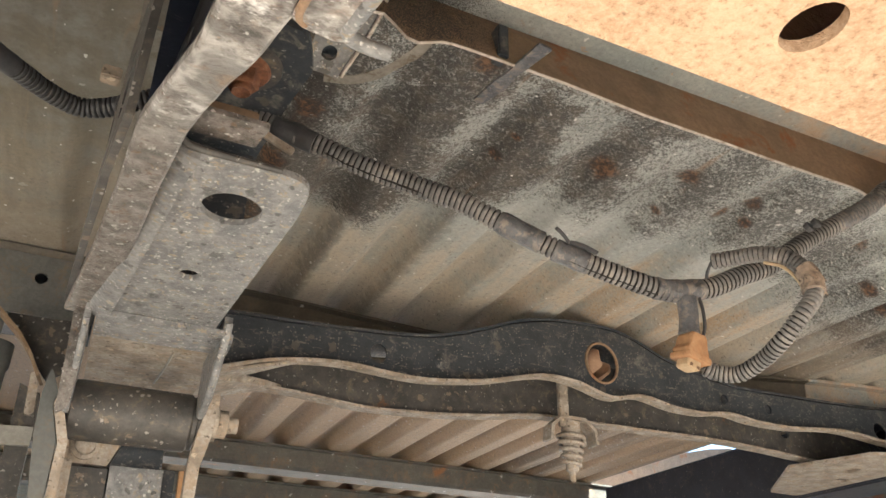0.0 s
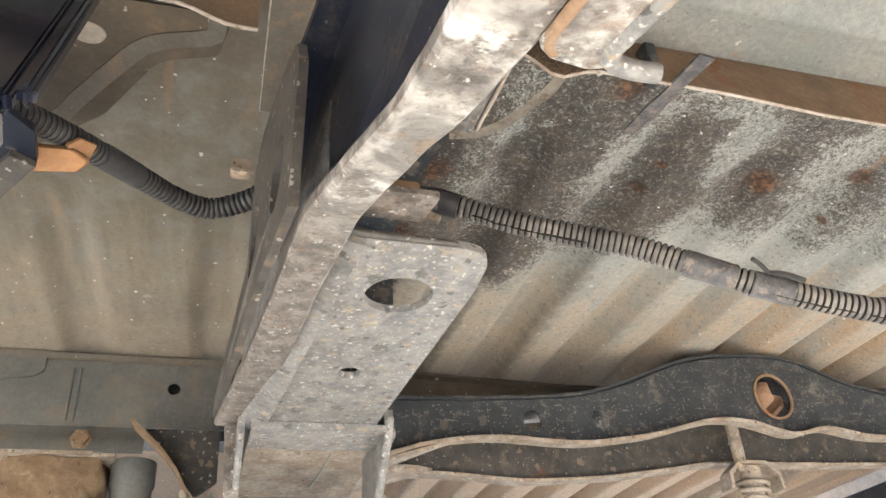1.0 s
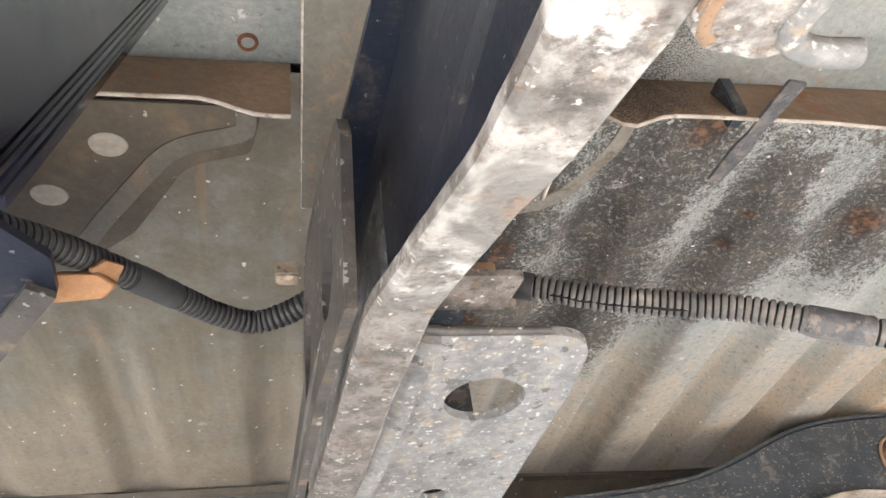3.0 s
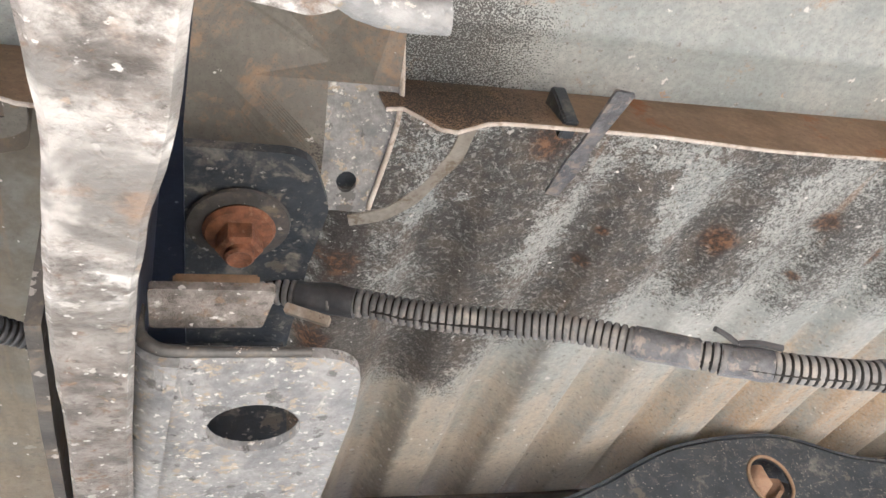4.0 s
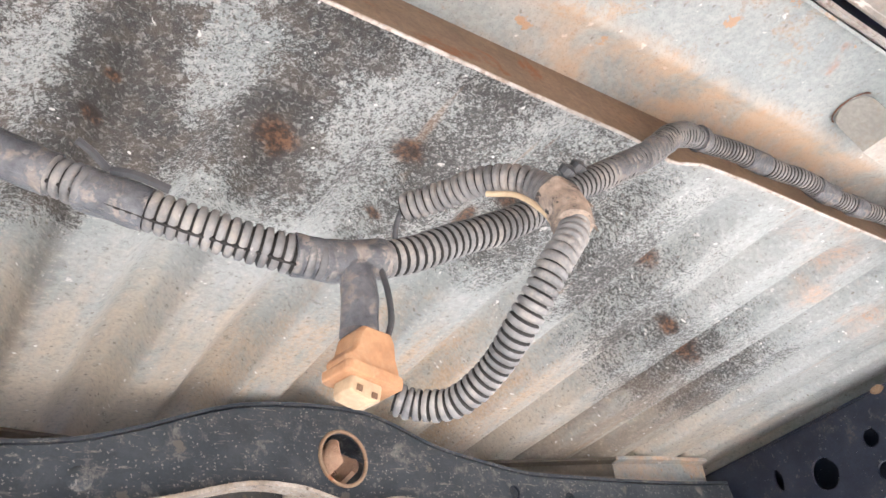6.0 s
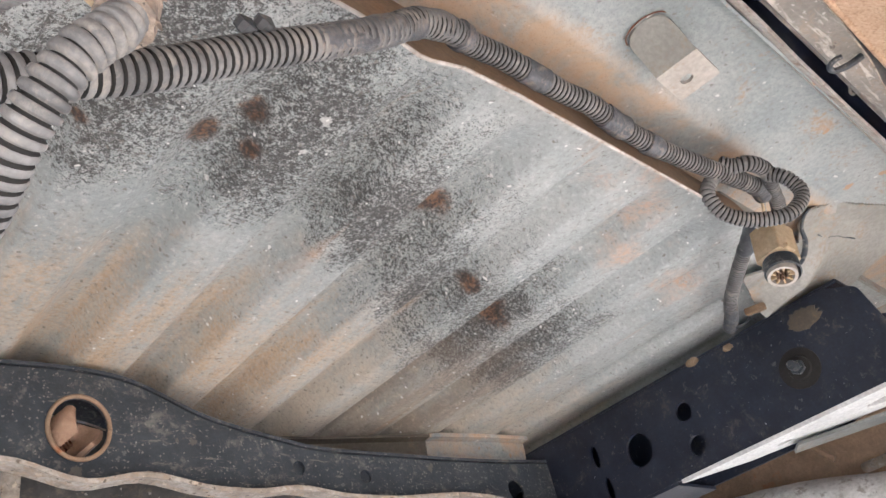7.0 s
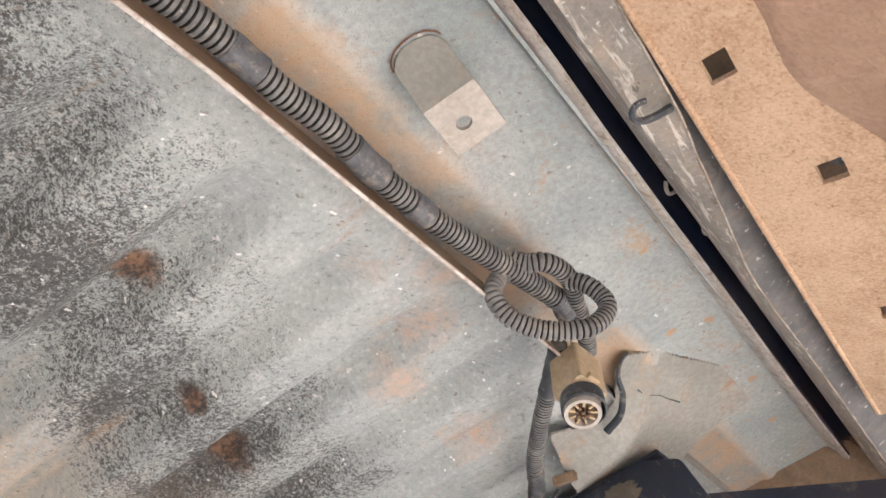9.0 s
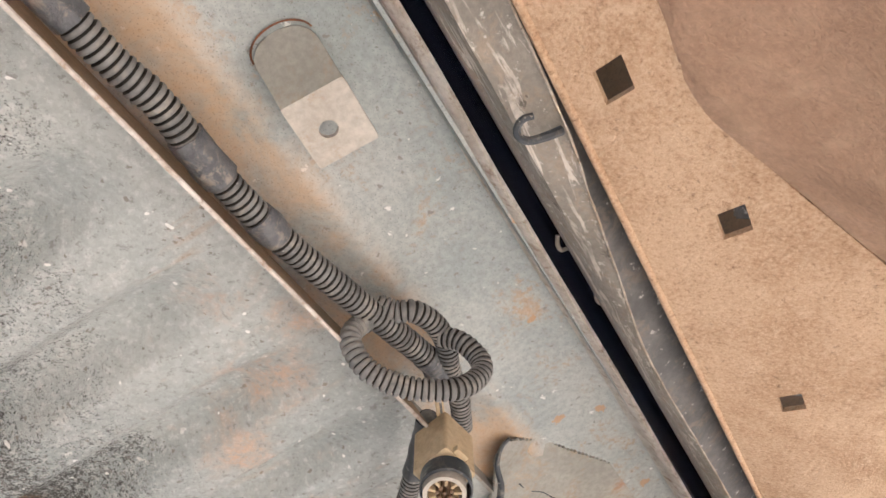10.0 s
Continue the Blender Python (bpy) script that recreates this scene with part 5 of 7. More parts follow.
def make_crossmember():
    xm = thing("crossmember", "black pressed steel crossmember with a dusty lower flange", "crossmember", at=(0.63, 0.85, 0.66))
    top, low = contour(XM_TOP), contour(XM_LOW)
    wall = [(x, z - 0.002) for x, z in top] + [(x, z) for x, z in reversed(low)]
    holes = [disc_loop(0.3360, 0.6300, 0.0098, 0.0112), disc_loop(0.6310, 0.6685, 0.0220, 0.0245, 32), disc_loop(0.8260, 0.6510, 0.0064, 0.0068), disc_loop(0.9020, 0.6480, 0.0066, 0.0070), disc_loop(1.119, 0.646, 0.013)]
    part("rear_wall", wall_map(slab(wall, holes, 0.003), 0.826), M_FRAME, xm)
    smooth(part("dimple", lathe([(0, -0.002), (0.006, -0.0015), (0.0098, 0.0005), (0.0098, 0.003), (0, 0.003)], 22, Matrix.Translation((0.412, 0.8255, 0.634)) @ Matrix.Rotation(-math.pi / 2, 4, "X")), M_FRAME, xm, "pressed round dimple"), 40)
    smooth(part("rolled_rim", tube([(0.631 + 0.0232 * math.cos(a), 0.825, 0.6685 + 0.0257 * math.sin(a)) for a in [2 * math.pi * k / 16 for k in range(17)]], 0.0018, 8, 0.003, caps=False), M_FLANGE, xm, "rusty rim of the winch hole"), 60)
    part("top_web", ribbon(top, 0.8255, 0.905, 0.003), M_FRAME, xm)
    lip = [(x, z - 0.0022) for x, z in low]
    part("rear_lip", ribbon(lip, 0.8095, 0.8285, 0.0020), M_LIP, xm, "dusty rear flange")
    part("lip_edge", ribbon([(x, z - 0.0025 - 0.0018 * noise.noise(Vector((x * 30, 3, 1)))) for x, z in lip], 0.8078, 0.8100, 0.0034), M_LIP, xm, "dust-pale turned edge")
    front_low = [(x, z - 0.006 + 0.006 * math.sin(x * 9)) for x, z in contour(((0.132, 0.592), (0.247, 0.600), (0.348, 0.597), (0.45, 0.608), (0.579, 0.627), (0.758, 0.620), (1.077, 0.618), (1.19, 0.615)))]
    fw = [(x, z - 0.004) for x, z in top] + [(x, z) for x, z in reversed(front_low)]
    part("front_wall", wall_map(slab(fw, [disc_loop(1.01, 0.645, 0.009, 0.005)], 0.003), 0.902), M_WEB, xm)
    part("front_lip", ribbon([(x, z - 0.003) for x, z in front_low], 0.893, 0.912, 0.0028), M_LIP, xm, "dusty front flange")
    bm = slab(rounded([(0.140, 0.8100), (0.250, 0.8110), (0.236, 0.8260), (0.196, 0.850), (0.232, 0.886), (0.255, 0.905), (0.140, 0.905)], [0, 0.003, 0.01, 0.004, 0.01, 0.003, 0], 4), [], 0.0025)
    for v in bm.verts:
        v.co.z += float(np.interp(v.co.x, [p[0] for p in XM_LOW], [p[1] for p in XM_LOW])) - 0.0050
    part("flared_end", bm, M_LIP, xm, "tan dusty flared end of the flange")
    # gusset to the right rail
    out = rounded([(1.02, 0.915), (1.06, 0.80), (1.19, 0.765), (1.19, 1.06), (1.13, 1.06)], 0.01, 4)
    part("gusset", slab(out, [disc_loop(1.115, 0.885, 0.0105, 0.014), disc_loop(1.145, 0.835, 0.0095, 0.012), disc_loop(1.155, 0.94, 0.012)], 0.004, Matrix.Translation((0, 0, 0.600))), M_LIP, xm, "dusty gusset plate with holes")
    return xm


make_crossmember()


def make_hoist():
    h = thing("spare_wheel_hoist", "rusty spare wheel winch with a conical coil spring below the crossmember", "winch", at=(0.61, 0.87, 0.6))
    part("bracket", box((0.588, 0.862, 0.585), (0.602, 0.868, 0.70), 0.001), M_LIP, h)
    cx, cy, cz = 0.606, 0.868, 0.567
    pts = []
    for k in range(60):
        a = k * 0.55
        f = k / 59
        pts.append((cx + (0.017 - 0.008 * f) * math.cos(a), cy + (0.017 - 0.008 * f) * math.sin(a), cz + 0.012 - 0.042 * f))
    smooth(part("spring", tube(pts, 0.0026, 8, 0.003), M_LIP, h), 60)
    smooth(part("core", lathe([(0, 0.025), (0.012, 0.025), (0.012, 0.005), (0.008, -0.02), (0.008, -0.033), (0.0045, -0.036), (0.003, -0.047), (0, -0.049)], 16, Matrix.Translation((cx, cy, cz))), M_LIP, h), 40)
    prof = [(cx - 0.031, 0.566), (cx - 0.029, 0.583), (cx - 0.016, 0.594), (cx + 0.016, 0.594), (cx + 0.029, 0.583), (cx + 0.031, 0.566)]
    part("yoke", sheet(prof, [(0.858, 0, 0), (0.878, 0, 0)], 0.004, "Y"), M_LIP, h)
    # the forked drive cup seen in the hole
    fork = facing((0.6190, 0.846, 0.6520), (0.55, -0.62, 0.56)) @ Matrix.Scale(1.18, 4)
    smooth(part("drive", lathe([(0, -0.010), (0.0150, -0.010), (0.0165, -0.004), (0.0165, 0.004), (0.0128, 0.004), (0.0124, -0.002), (0, -0.002)], 24, fork), M_FILM, h, "tan drive cup"), 30)
    for turn in (-0.25, math.pi - 0.35):
        bm = bmesh.new()
        rows = []
        for k in range(11):
            a = turn + 2.1 * (k / 10 - 0.5)
            tip = 0.0260 - 0.0075 * abs(k / 10 - 0.5) * 2
            rows.append([bm.verts.new((r * math.cos(a), r * math.sin(a), z)) for r, z in ((0.0165, 0.003), (0.0162, tip), (0.0130, tip), (0.0128, 0.003))])
        for p, q in zip(rows, rows[1:]):
            for k in range(4):
                bm.faces.new((p[k], p[(k + 1) % 4], q[(k + 1) % 4], q[k]))
        bm.faces.new(rows[0])
        bm.faces.new(rows[-1])
        bm.transform(fork)
        smooth(part("fork", bm, M_FILM, h, "dusty fork of the drive"), 40)
    pts = [fork @ Vector((0.0055 * math.cos(k * 0.6), 0.0055 * math.sin(k * 0.6), 0.0002 * k)) for k in range(50)]
    smooth(part("drive_spring", tube(pts, 0.0009, 6, 0.002), M_RUST, h, "small dark spring in the slot"), 60)
    return resettle(h, ((1, 0, 0, 0.004), (0, 1, 0, 0.004), (0, 0, 1, 0.0095)))


make_hoist()


def make_right_rail():
    rail = thing("chassis_rail", "blue-black chassis rail with bolt holes and a dusty lower flange", "chassis rail", at=(1.2, 0.9, 0.65))
    out = rounded([(0.417, 0.690), (0.445, 0.703), (1.6, 0.703), (1.6, 0.5975), (0.40, 0.5975), (0.405, 0.62)], [0.01, 0.01, 0, 0, 0, 0], 4)
    holes = [disc_loop(0.699, 0.646, 0.0165, 0.0185, 24), disc_loop(0.632, 0.6605, 0.0095, 0.0105), disc_loop(0.632, 0.622, 0.0100, 0.0108), disc_loop(0.757, 0.662, 0.0055, 0.013), disc_loop(0.752, 0.622, 0.0055, 0.013), disc_loop(0.88, 0.655, 0.014)]
    bm = slab(out, holes, 0.004)
    for v in bm.verts:
        y, z, t = v.co
        v.co = Vector((1.190 + t, y, z))
    part("inner_wall", bm, M_FRAME_NEW, rail)
    part("top_flange", box((1.1905, 0.43, 0.7032), (1.27, 1.6, 0.7072), 0.001), M_FRAME_NEW, rail)
    part("outer_wall", box((1.266, 0.50, 0.5975), (1.27, 1.6, 0.703)), M_FRAME_NEW, rail)
    out = [(1.188, 0.668), (1.188, 0.408), (1.20, 0.402), (1.250, 0.396), (1.258, 0.43), (1.222, 0.60)]
    part("lower_flange", slab(rounded(out, 0.002, 2), [disc_loop(1.224, 0.452, 0.0085, 0.019, 20, 8), disc_loop(1.212, 0.555, 0.004, 0.008)], 0.004, Matrix.Translation((0, 0, 0.5935))), M_PALE, rail, "pale lower flange with slots")
    part("second_flange", slab([(1.216, 0.545), (1.256, 0.445), (1.268, 0.41), (1.290, 0.41), (1.285, 0.45), (1.24, 0.56)], [], 0.003, Matrix.Translation((0, 0, 0.5865))), M_BRACKET, rail)
    part("lower_flange", box((1.1905, 0.67, 0.594), (1.27, 1.6, 0.5975)), M_FRAME_NEW, rail)
    bm = slab(rounded([(0.422, 0.6605), (0.25, 0.6015), (0.25, 0.560), (0.402, 0.5985)], 0.003, 3), [], 0.004)
    for v in bm.verts:
        y, z, t = v.co
        v.co = Vector((1.194 + (0.418 - y) * 0.28 + t, y, z))
    part("rear_horn", bm, M_FRAME_NEW, rail, "blue-black rear horn of the rail")
    # bolt with a dark washer, weld pads
    m = Matrix.Translation((1.1900, 0.500, 0.6445)) @ Matrix.Rotation(-math.pi / 2, 4, "Y")
    smooth(part("washer", lathe([(0, 0), (0.0205, 0), (0.0205, 0.0012), (0.0190, 0.0016), (0.012, 0.001), (0.011, 0.004), (0, 0.004)], 28, m), M_SLIT, rail, "dark recessed washer"), 30)
    part("bolt", lathe([(0, 0.003), (0.0075, 0.003), (0.0075, 0.009), (0, 0.009)], 6, m), M_FRAME, rail)
    smooth(part("shank", lathe([(0, 0.008), (0.0045, 0.008), (0.0045, 0.021), (0, 0.0218)], 14, m), M_FRAME, rail), 30)
    for cy, cz, r in ((0.474, 0.686, 0.013), (0.557, 0.6985, 0.0045), (0.60, 0.704, 0.006)):
        loop = [(cy + r * (1 + 0.4 * noise.noise(Vector((k * 0.9, cy * 30, 1)))) * math.cos(2 * math.pi * k / 32) * 1.3, cz + r * 0.8 * (1 + 0.4 * noise.noise(Vector((k * 0.7, cz * 50, 2)))) * math.sin(2 * math.pi * k / 32)) for k in range(32)]
        bm = slab(loop, [], 0.0012)
        for v in bm.verts:
            y, z, t = v.co
            v.co = Vector((1.190 - t, y, z))
        part("mud_spot", bm, M_SIDE if r > 0.01 else M_MUD, rail, "dried mud on the rail")
    return rail


make_right_rail()

# ---- spring gear on the left ----


def upright(outline, holes, y, thick):
    """A plate that stands across the truck, from an (x, z) outline."""
    return slab(outline, holes, thick, Matrix.Translation((0, y + thick, 0)) @ Matrix.Rotation(math.pi / 2, 4, "X"))


def lengthwise(outline, holes, x, thick):
    """A plate that stands along the truck, from a (y, z) outline."""
    bm = slab(outline, holes, thick)
    for v in bm.verts:
        y, z, t = v.co
        v.co = Vector((x + t, y, z))
    return bm


def along_x(place):
    return Matrix.Translation(place) @ Matrix.Rotation(math.pi / 2, 4, "Y")


def make_spring_hanger():
    h = thing("spring_hanger", "dusty steel spring hanger with a black rubber bush", "spring hanger", at=(0.09, 0.68, 0.52))
    part("lip", slab(rounded([(0.052, 0.662), (0.052, 0.618), (0.1480, 0.618), (0.1500, 0.662)], [0, 0.003, 0.014, 0], 5), [], 0.004, Matrix.Translation((0, 0, 0.5405))), M_BOX, h, "speckled lip under the rail")
    part("roof_plate", slab([(0.052, 0.664), (0.146, 0.664), (0.146, 0.84), (0.052, 0.84)], [disc_loop(0.084, 0.688, 0.0075, 0.0065), disc_loop(0.119, 0.676, 0.0070, 0.0062)], 0.004, Matrix.Translation((0, 0, 0.5462))), M_LIP, h, "tan dusty plate with two holes")
    part("seam", tube([(0.1135, 0.685, 0.5460), (0.1120, 0.73, 0.5460), (0.1090, 0.78, 0.5460)], 0.0010, 6, 0.004), M_SADDLE, h)
    part("step", box((0.054, 0.6605, 0.5446), (0.148, 0.6638, 0.5500)), M_LIP, h)
    side = part("side_plate", lengthwise(rounded([(0.628, 0.5400), (0.650, 0.515), (0.672, 0.490), (0.684, 0.488), (0.715, 0.500), (0.715, 0.5560), (0.628, 0.5560)], [0.003, 0.01, 0.006, 0.006, 0, 0, 0], 4), [], 0.0440, 0.0045), M_BOX, h)
    part("edge", tube([(0.0462, 0.628, 0.5405), (0.0462, 0.650, 0.515), (0.0462, 0.673, 0.4900), (0.0462, 0.684, 0.4875)], 0.0022, 8, 0.004), M_BOX, side, "pale worn edge")
    ear = part("side_plate", lengthwise(rounded([(0.620, 0.5450), (0.632, 0.530), (0.660, 0.506), (0.690, 0.498), (0.702, 0.512), (0.702, 0.5560), (0.620, 0.5560)], [0.006, 0.006, 0.01, 0.006, 0.006, 0, 0], 5), [], 0.1390, 0.0060), M_BOX, h)
    smooth(part("edge", tube([(0.1425, 0.619, 0.5500), (0.1425, 0.6215, 0.5430), (0.1420, 0.634, 0.5285), (0.1415, 0.662, 0.5055), (0.1415, 0.690, 0.4975)], 0.0030, 10, 0.003), M_BOX, ear, "rounded rolled edge"), 60)
    smooth(part("bush", lathe([(0.008, 0.0), (0.018, 0.0), (0.0225, 0.003), (0.0230, 0.008), (0.0230, 0.090), (0.0208, 0.092), (0.0213, 0.095), (0.0198, 0.096), (0.0206, 0.100), (0.0185, 0.102), (0.008, 0.102)], 32, along_x((0.0460, 0.716, 0.4985))), M_WEB, h, "black bush sleeve"), 40)
    smooth(part("nut", lathe([(0, 0), (0.0150, 0), (0.0150, 0.003), (0.0115, 0.004), (0.0115, 0.011), (0.0070, 0.012), (0.0065, 0.020), (0, 0.0205)], 12, along_x((0.1545, 0.708, 0.4990))), M_LIP, h, "dusty shackle nut"), 30)
    return h


make_spring_hanger()


def make_leaf_spring():
    s = thing("leaf_spring", "dusty leaf spring pack with bent shackle plates", "leaf spring", at=(0.09, 0.85, 0.44))
    part("shackle", upright(rounded([(0.0300, 0.523), (0.0385, 0.503), (0.0365, 0.494), (0.0450, 0.466), (0.0460, 0.410), (0.0380, 0.410), (0.0290, 0.471), (0.0275, 0.501)], [0.002, 0.003, 0.004, 0.006, 0, 0, 0.01, 0.006], 4), [], 0.692, 0.030), M_BRACKET, s, "pale bent shackle plate")
    part("shackle_edge", upright(rounded([(0.0395, 0.503), (0.0372, 0.494), (0.0460, 0.466), (0.0470, 0.400), (0.0540, 0.400), (0.0525, 0.468), (0.0430, 0.497)], 0.003, 3), [], 0.690, 0.008), M_LIP, s, "brown edge of the shackle")
    part("shackle", upright(rounded([(0.149, 0.517), (0.156, 0.520), (0.155, 0.492), (0.1480, 0.460), (0.1470, 0.400), (0.1390, 0.400), (0.139, 0.461), (0.1425, 0.486)], 0.003, 4), [], 0.694, 0.012), M_LIP, s, "dusty bent shackle plate")
    saddle = part("saddle_block", upright(rounded([(0.0440, 0.487), (0.0930, 0.486), (0.0840, 0.463), (0.0500, 0.463)], 0.002, 3), [], 0.738, 0.03), M_LIP, s, "tan dusty clamp block")
    smooth(part("bolt_head", lathe([(0, 0), (0.0105, 0), (0.0105, 0.003), (0.0075, 0.004), (0.0070, 0.008), (0, 0.0085)], 20, Matrix.Translation((0.0655, 0.738, 0.4760)) @ Matrix.Rotation(math.pi / 2, 4, "X")), M_LIP, saddle), 30)
    part("rubber_pad", upright([(0.0940, 0.486), (0.1240, 0.487), (0.1260, 0.465), (0.0850, 0.4635)], [], 0.744, 0.03), M_FRAME, s, "black pad between the leaves")
    for k, (x0, x1, z0, z1, material) in enumerate(((0.0860, 0.1260, 0.4625, 0.380, M_BOX), (0.0560, 0.0850, 0.4600, 0.380, M_WEB), (0.1270, 0.1360, 0.4650, 0.380, M_FRAME))):
        part("leaf", upright([(x0, z0), (x1, z0 + 0.0005), (x1 + 0.004, z1), (x0 + 0.004, z1)], [], 0.732 + 0.004 * k, 0.02), material, s)
    for x0, material in ((0.0505, M_LIP), (0.1375, M_PLUG)):
        part("clip_bar", upright([(x0, 0.4620), (x0 + 0.0080, 0.4620), (x0 + 0.0110, 0.380), (x0 + 0.0030, 0.380)], [], 0.722, 0.008), material, s)
    for k in range(4):
        z = 0.455 - 0.011 * k
        bm = bmesh.new()
        rows = []
        for y, zz in ((0.775 + 0.05 * k, z), (0.95, z - 0.012), (1.2, z - 0.016), (1.6, z + 0.02)):
            rows.append([bm.verts.new(p) for p in ((0.056, y, zz), (0.126, y, zz), (0.126, y, zz + 0.009), (0.056, y, zz + 0.009))])
        for a, b in zip(rows, rows[1:]):
            for q in range(4):
                bm.faces.new((a[q], a[(q + 1) % 4], b[(q + 1) % 4], b[q]))
        bm.faces.new(rows[0])
        bm.faces.new(rows[-1])
        part("leaf", bm, M_FRAME, s)
    return s


make_leaf_spring()


def make_left_gusset():
    g = thing("bed_mount_gusset", "dusty brown gusset bracket below the bed bearer", "bracket", at=(0.0, 0.90, 0.60))
    part("face", upright(rounded([(-0.033, 0.633), (0.036, 0.636), (0.037, 0.585), (0.018, 0.570), (-0.006, 0.600)], [0.002, 0.002, 0.003, 0.003, 0.02], 4), [], 0.900, 0.004), M_WEB, g, "dark speckled gusset face")
    smooth(part("rim", sheet([(-0.046, 0.634), (-0.033, 0.622), (-0.016, 0.606), (-0.002, 0.588), (0.010, 0.566)], [(0.872, 0, 0), (0.905, 0.004, 0)], 0.003, "Y"), M_MUD, g, "orange-brown curved rim"), 40)
    part("finger", upright(rounded([(0.004, 0.575), (0.012, 0.575), (0.0150, 0.537), (0.0120, 0.533), (0.0070, 0.534)], 0.002, 3), [], 0.890, 0.006), M_LIP, g)
    part("stay", upright([(-0.004, 0.568), (0.016, 0.560), (0.020, 0.38), (0.000, 0.38)], [], 0.910, 0.02), M_WEB, g)
    part("cross_bar", upright([(-0.30, 0.488), (0.018, 0.508), (0.018, 0.526), (-0.30, 0.508)], [disc_loop(-0.020, 0.514, 0.003)], 0.905, 0.004), M_SADDLE, g, "pale cross bar with a small hole")
    return g


make_left_gusset()


def make_wheel(x, group):
    w = thing("road_wheel", "dust-covered rear tyre inside the wheel arch", "wheel", group, at=(x, 1.36, 0.34))
    m = Matrix.Translation((x - 0.11, 1.36, 0.34)) @ Matrix.Rotation(math.pi / 2, 4, "Y")
    prof = [(0.20, 0.02), (0.225, 0.006), (0.27, 0.0), (0.31, 0.010), (0.332, 0.026), (0.338, 0.05), (0.340, 0.11), (0.338, 0.17), (0.332, 0.194), (0.31, 0.21), (0.27, 0.22), (0.225, 0.214), (0.20, 0.20)]
    smooth(part("tyre", lathe(prof, 72, m), M_TYRE, w), 50)
    smooth(part("rim", lathe([(0.03, 0.09), (0.16, 0.09), (0.185, 0.04), (0.205, 0.02), (0.205, 0.20), (0.185, 0.18), (0.16, 0.13), (0.03, 0.13)], 48, m), M_BRACKET, w), 40)
    return w


make_wheel(1.59, "rear wheels")
make_wheel(-0.27, "rear wheels")


def side_plate_at(outline, holes, x, thick):
    bm = slab(outline, holes, thick)
    for v in bm.verts:
        y, z, t = v.co
        v.co = Vector((x + t, y, z))
    return bm


def make_mudguard():
    g = thing("inner_arch", "dark brown dusty inner wheel arch behind the rail", "wheel arch", at=(1.45, 1.2, 0.6))
    out = [(2.18, 0.44), (2.18, 0.835), (1.87, 0.838), (1.635, 0.824), (1.52, 0.811), (1.46, 0.799), (1.41, 0.782), (1.364, 0.756), (1.325, 0.725), (1.297, 0.697), (1.277, 0.66), (1.265, 0.60), (1.262, 0.44)]
    part("arch_panel", side_plate_at(out, [disc_loop(1.418, 0.746, 0.011, 0.014)], 1.447, 0.004), M_FLANGE, g)
    part("splash_panel", side_plate_at(rounded([(0.278, 0.44), (1.26, 0.44), (1.26, 0.757), (0.278, 0.757)], 0.01, 3), [], 1.425, 0.004), M_FLANGE, g, "brown dusty splash panel")
    smooth(part("stay_rod", tube([(1.424, 0.622, 0.668), (1.405, 0.605, 0.640), (1.40, 0.590, 0.614), (1.40, 0.578, 0.600)], 0.004, 8, 0.005), M_FLANGE, g), 60)
    smooth(part("stud", lathe([(0, 0), (0.006, 0), (0.006, 0.05), (0, 0.051)], 12, facing((1.425, 0.56, 0.585), (-0.5, -0.85, -0.1))), M_LIP, g), 40)
    return g


make_mudguard()


def make_tail_pipe():
    e = thing("exhaust_pipe", "chalky pale exhaust pipe hanging below the rail", "exhaust pipe", at=(1.36, 0.6, 0.52))
    pts = [(1.36, 1.15, 0.548), (1.36, 0.95, 0.560), (1.36, 0.80, 0.562), (1.36, 0.70, 0.556), (1.36, 0.62, 0.543), (1.36, 0.54, 0.522), (1.36, 0.44, 0.490), (1.36, 0.30, 0.435), (1.36, 0.22, 0.40)]
    smooth(part("pipe", tube(pts, 0.042, 28, 0.01, wobble=0.02, seed=41), M_CHALK, e), 60)
    for y, z in ((0.80, 0.562),):
        part("strap", sheet([(1.314, 0.60), (1.314, z - 0.02), (1.33, z - 0.044), (1.36, z - 0.050), (1.39, z - 0.044), (1.408, z - 0.02), (1.408, 0.72)], [(y - 0.012, 0, 0), (y + 0.012, 0, 0)], 0.003, "Y"), M_LIP, e)
    return e


make_tail_pipe()


def make_damper():
    d = thing("shock_absorber", "blue-grey shock absorber standing behind the gusset", "shock absorber", at=(-0.045, 0.88, 0.4))
    smooth(part("tube", lathe([(0, 0), (0.017, 0), (0.018, 0.003), (0.018, 0.20), (0.020, 0.203), (0.020, 0.225), (0, 0.225)], 28, Matrix.Translation((-0.0445, 0.885, 0.365))), M_BRACKET, d), 40)
    smooth(part("boot", lathe([(0, -0.12), (0.024, -0.12), (0.024, 0.0), (0, 0.0)], 24, Matrix.Translation((-0.0445, 0.885, 0.365))), M_FRAME, d), 40)
    return resettle(d, BEARER_SEAT)


make_damper()


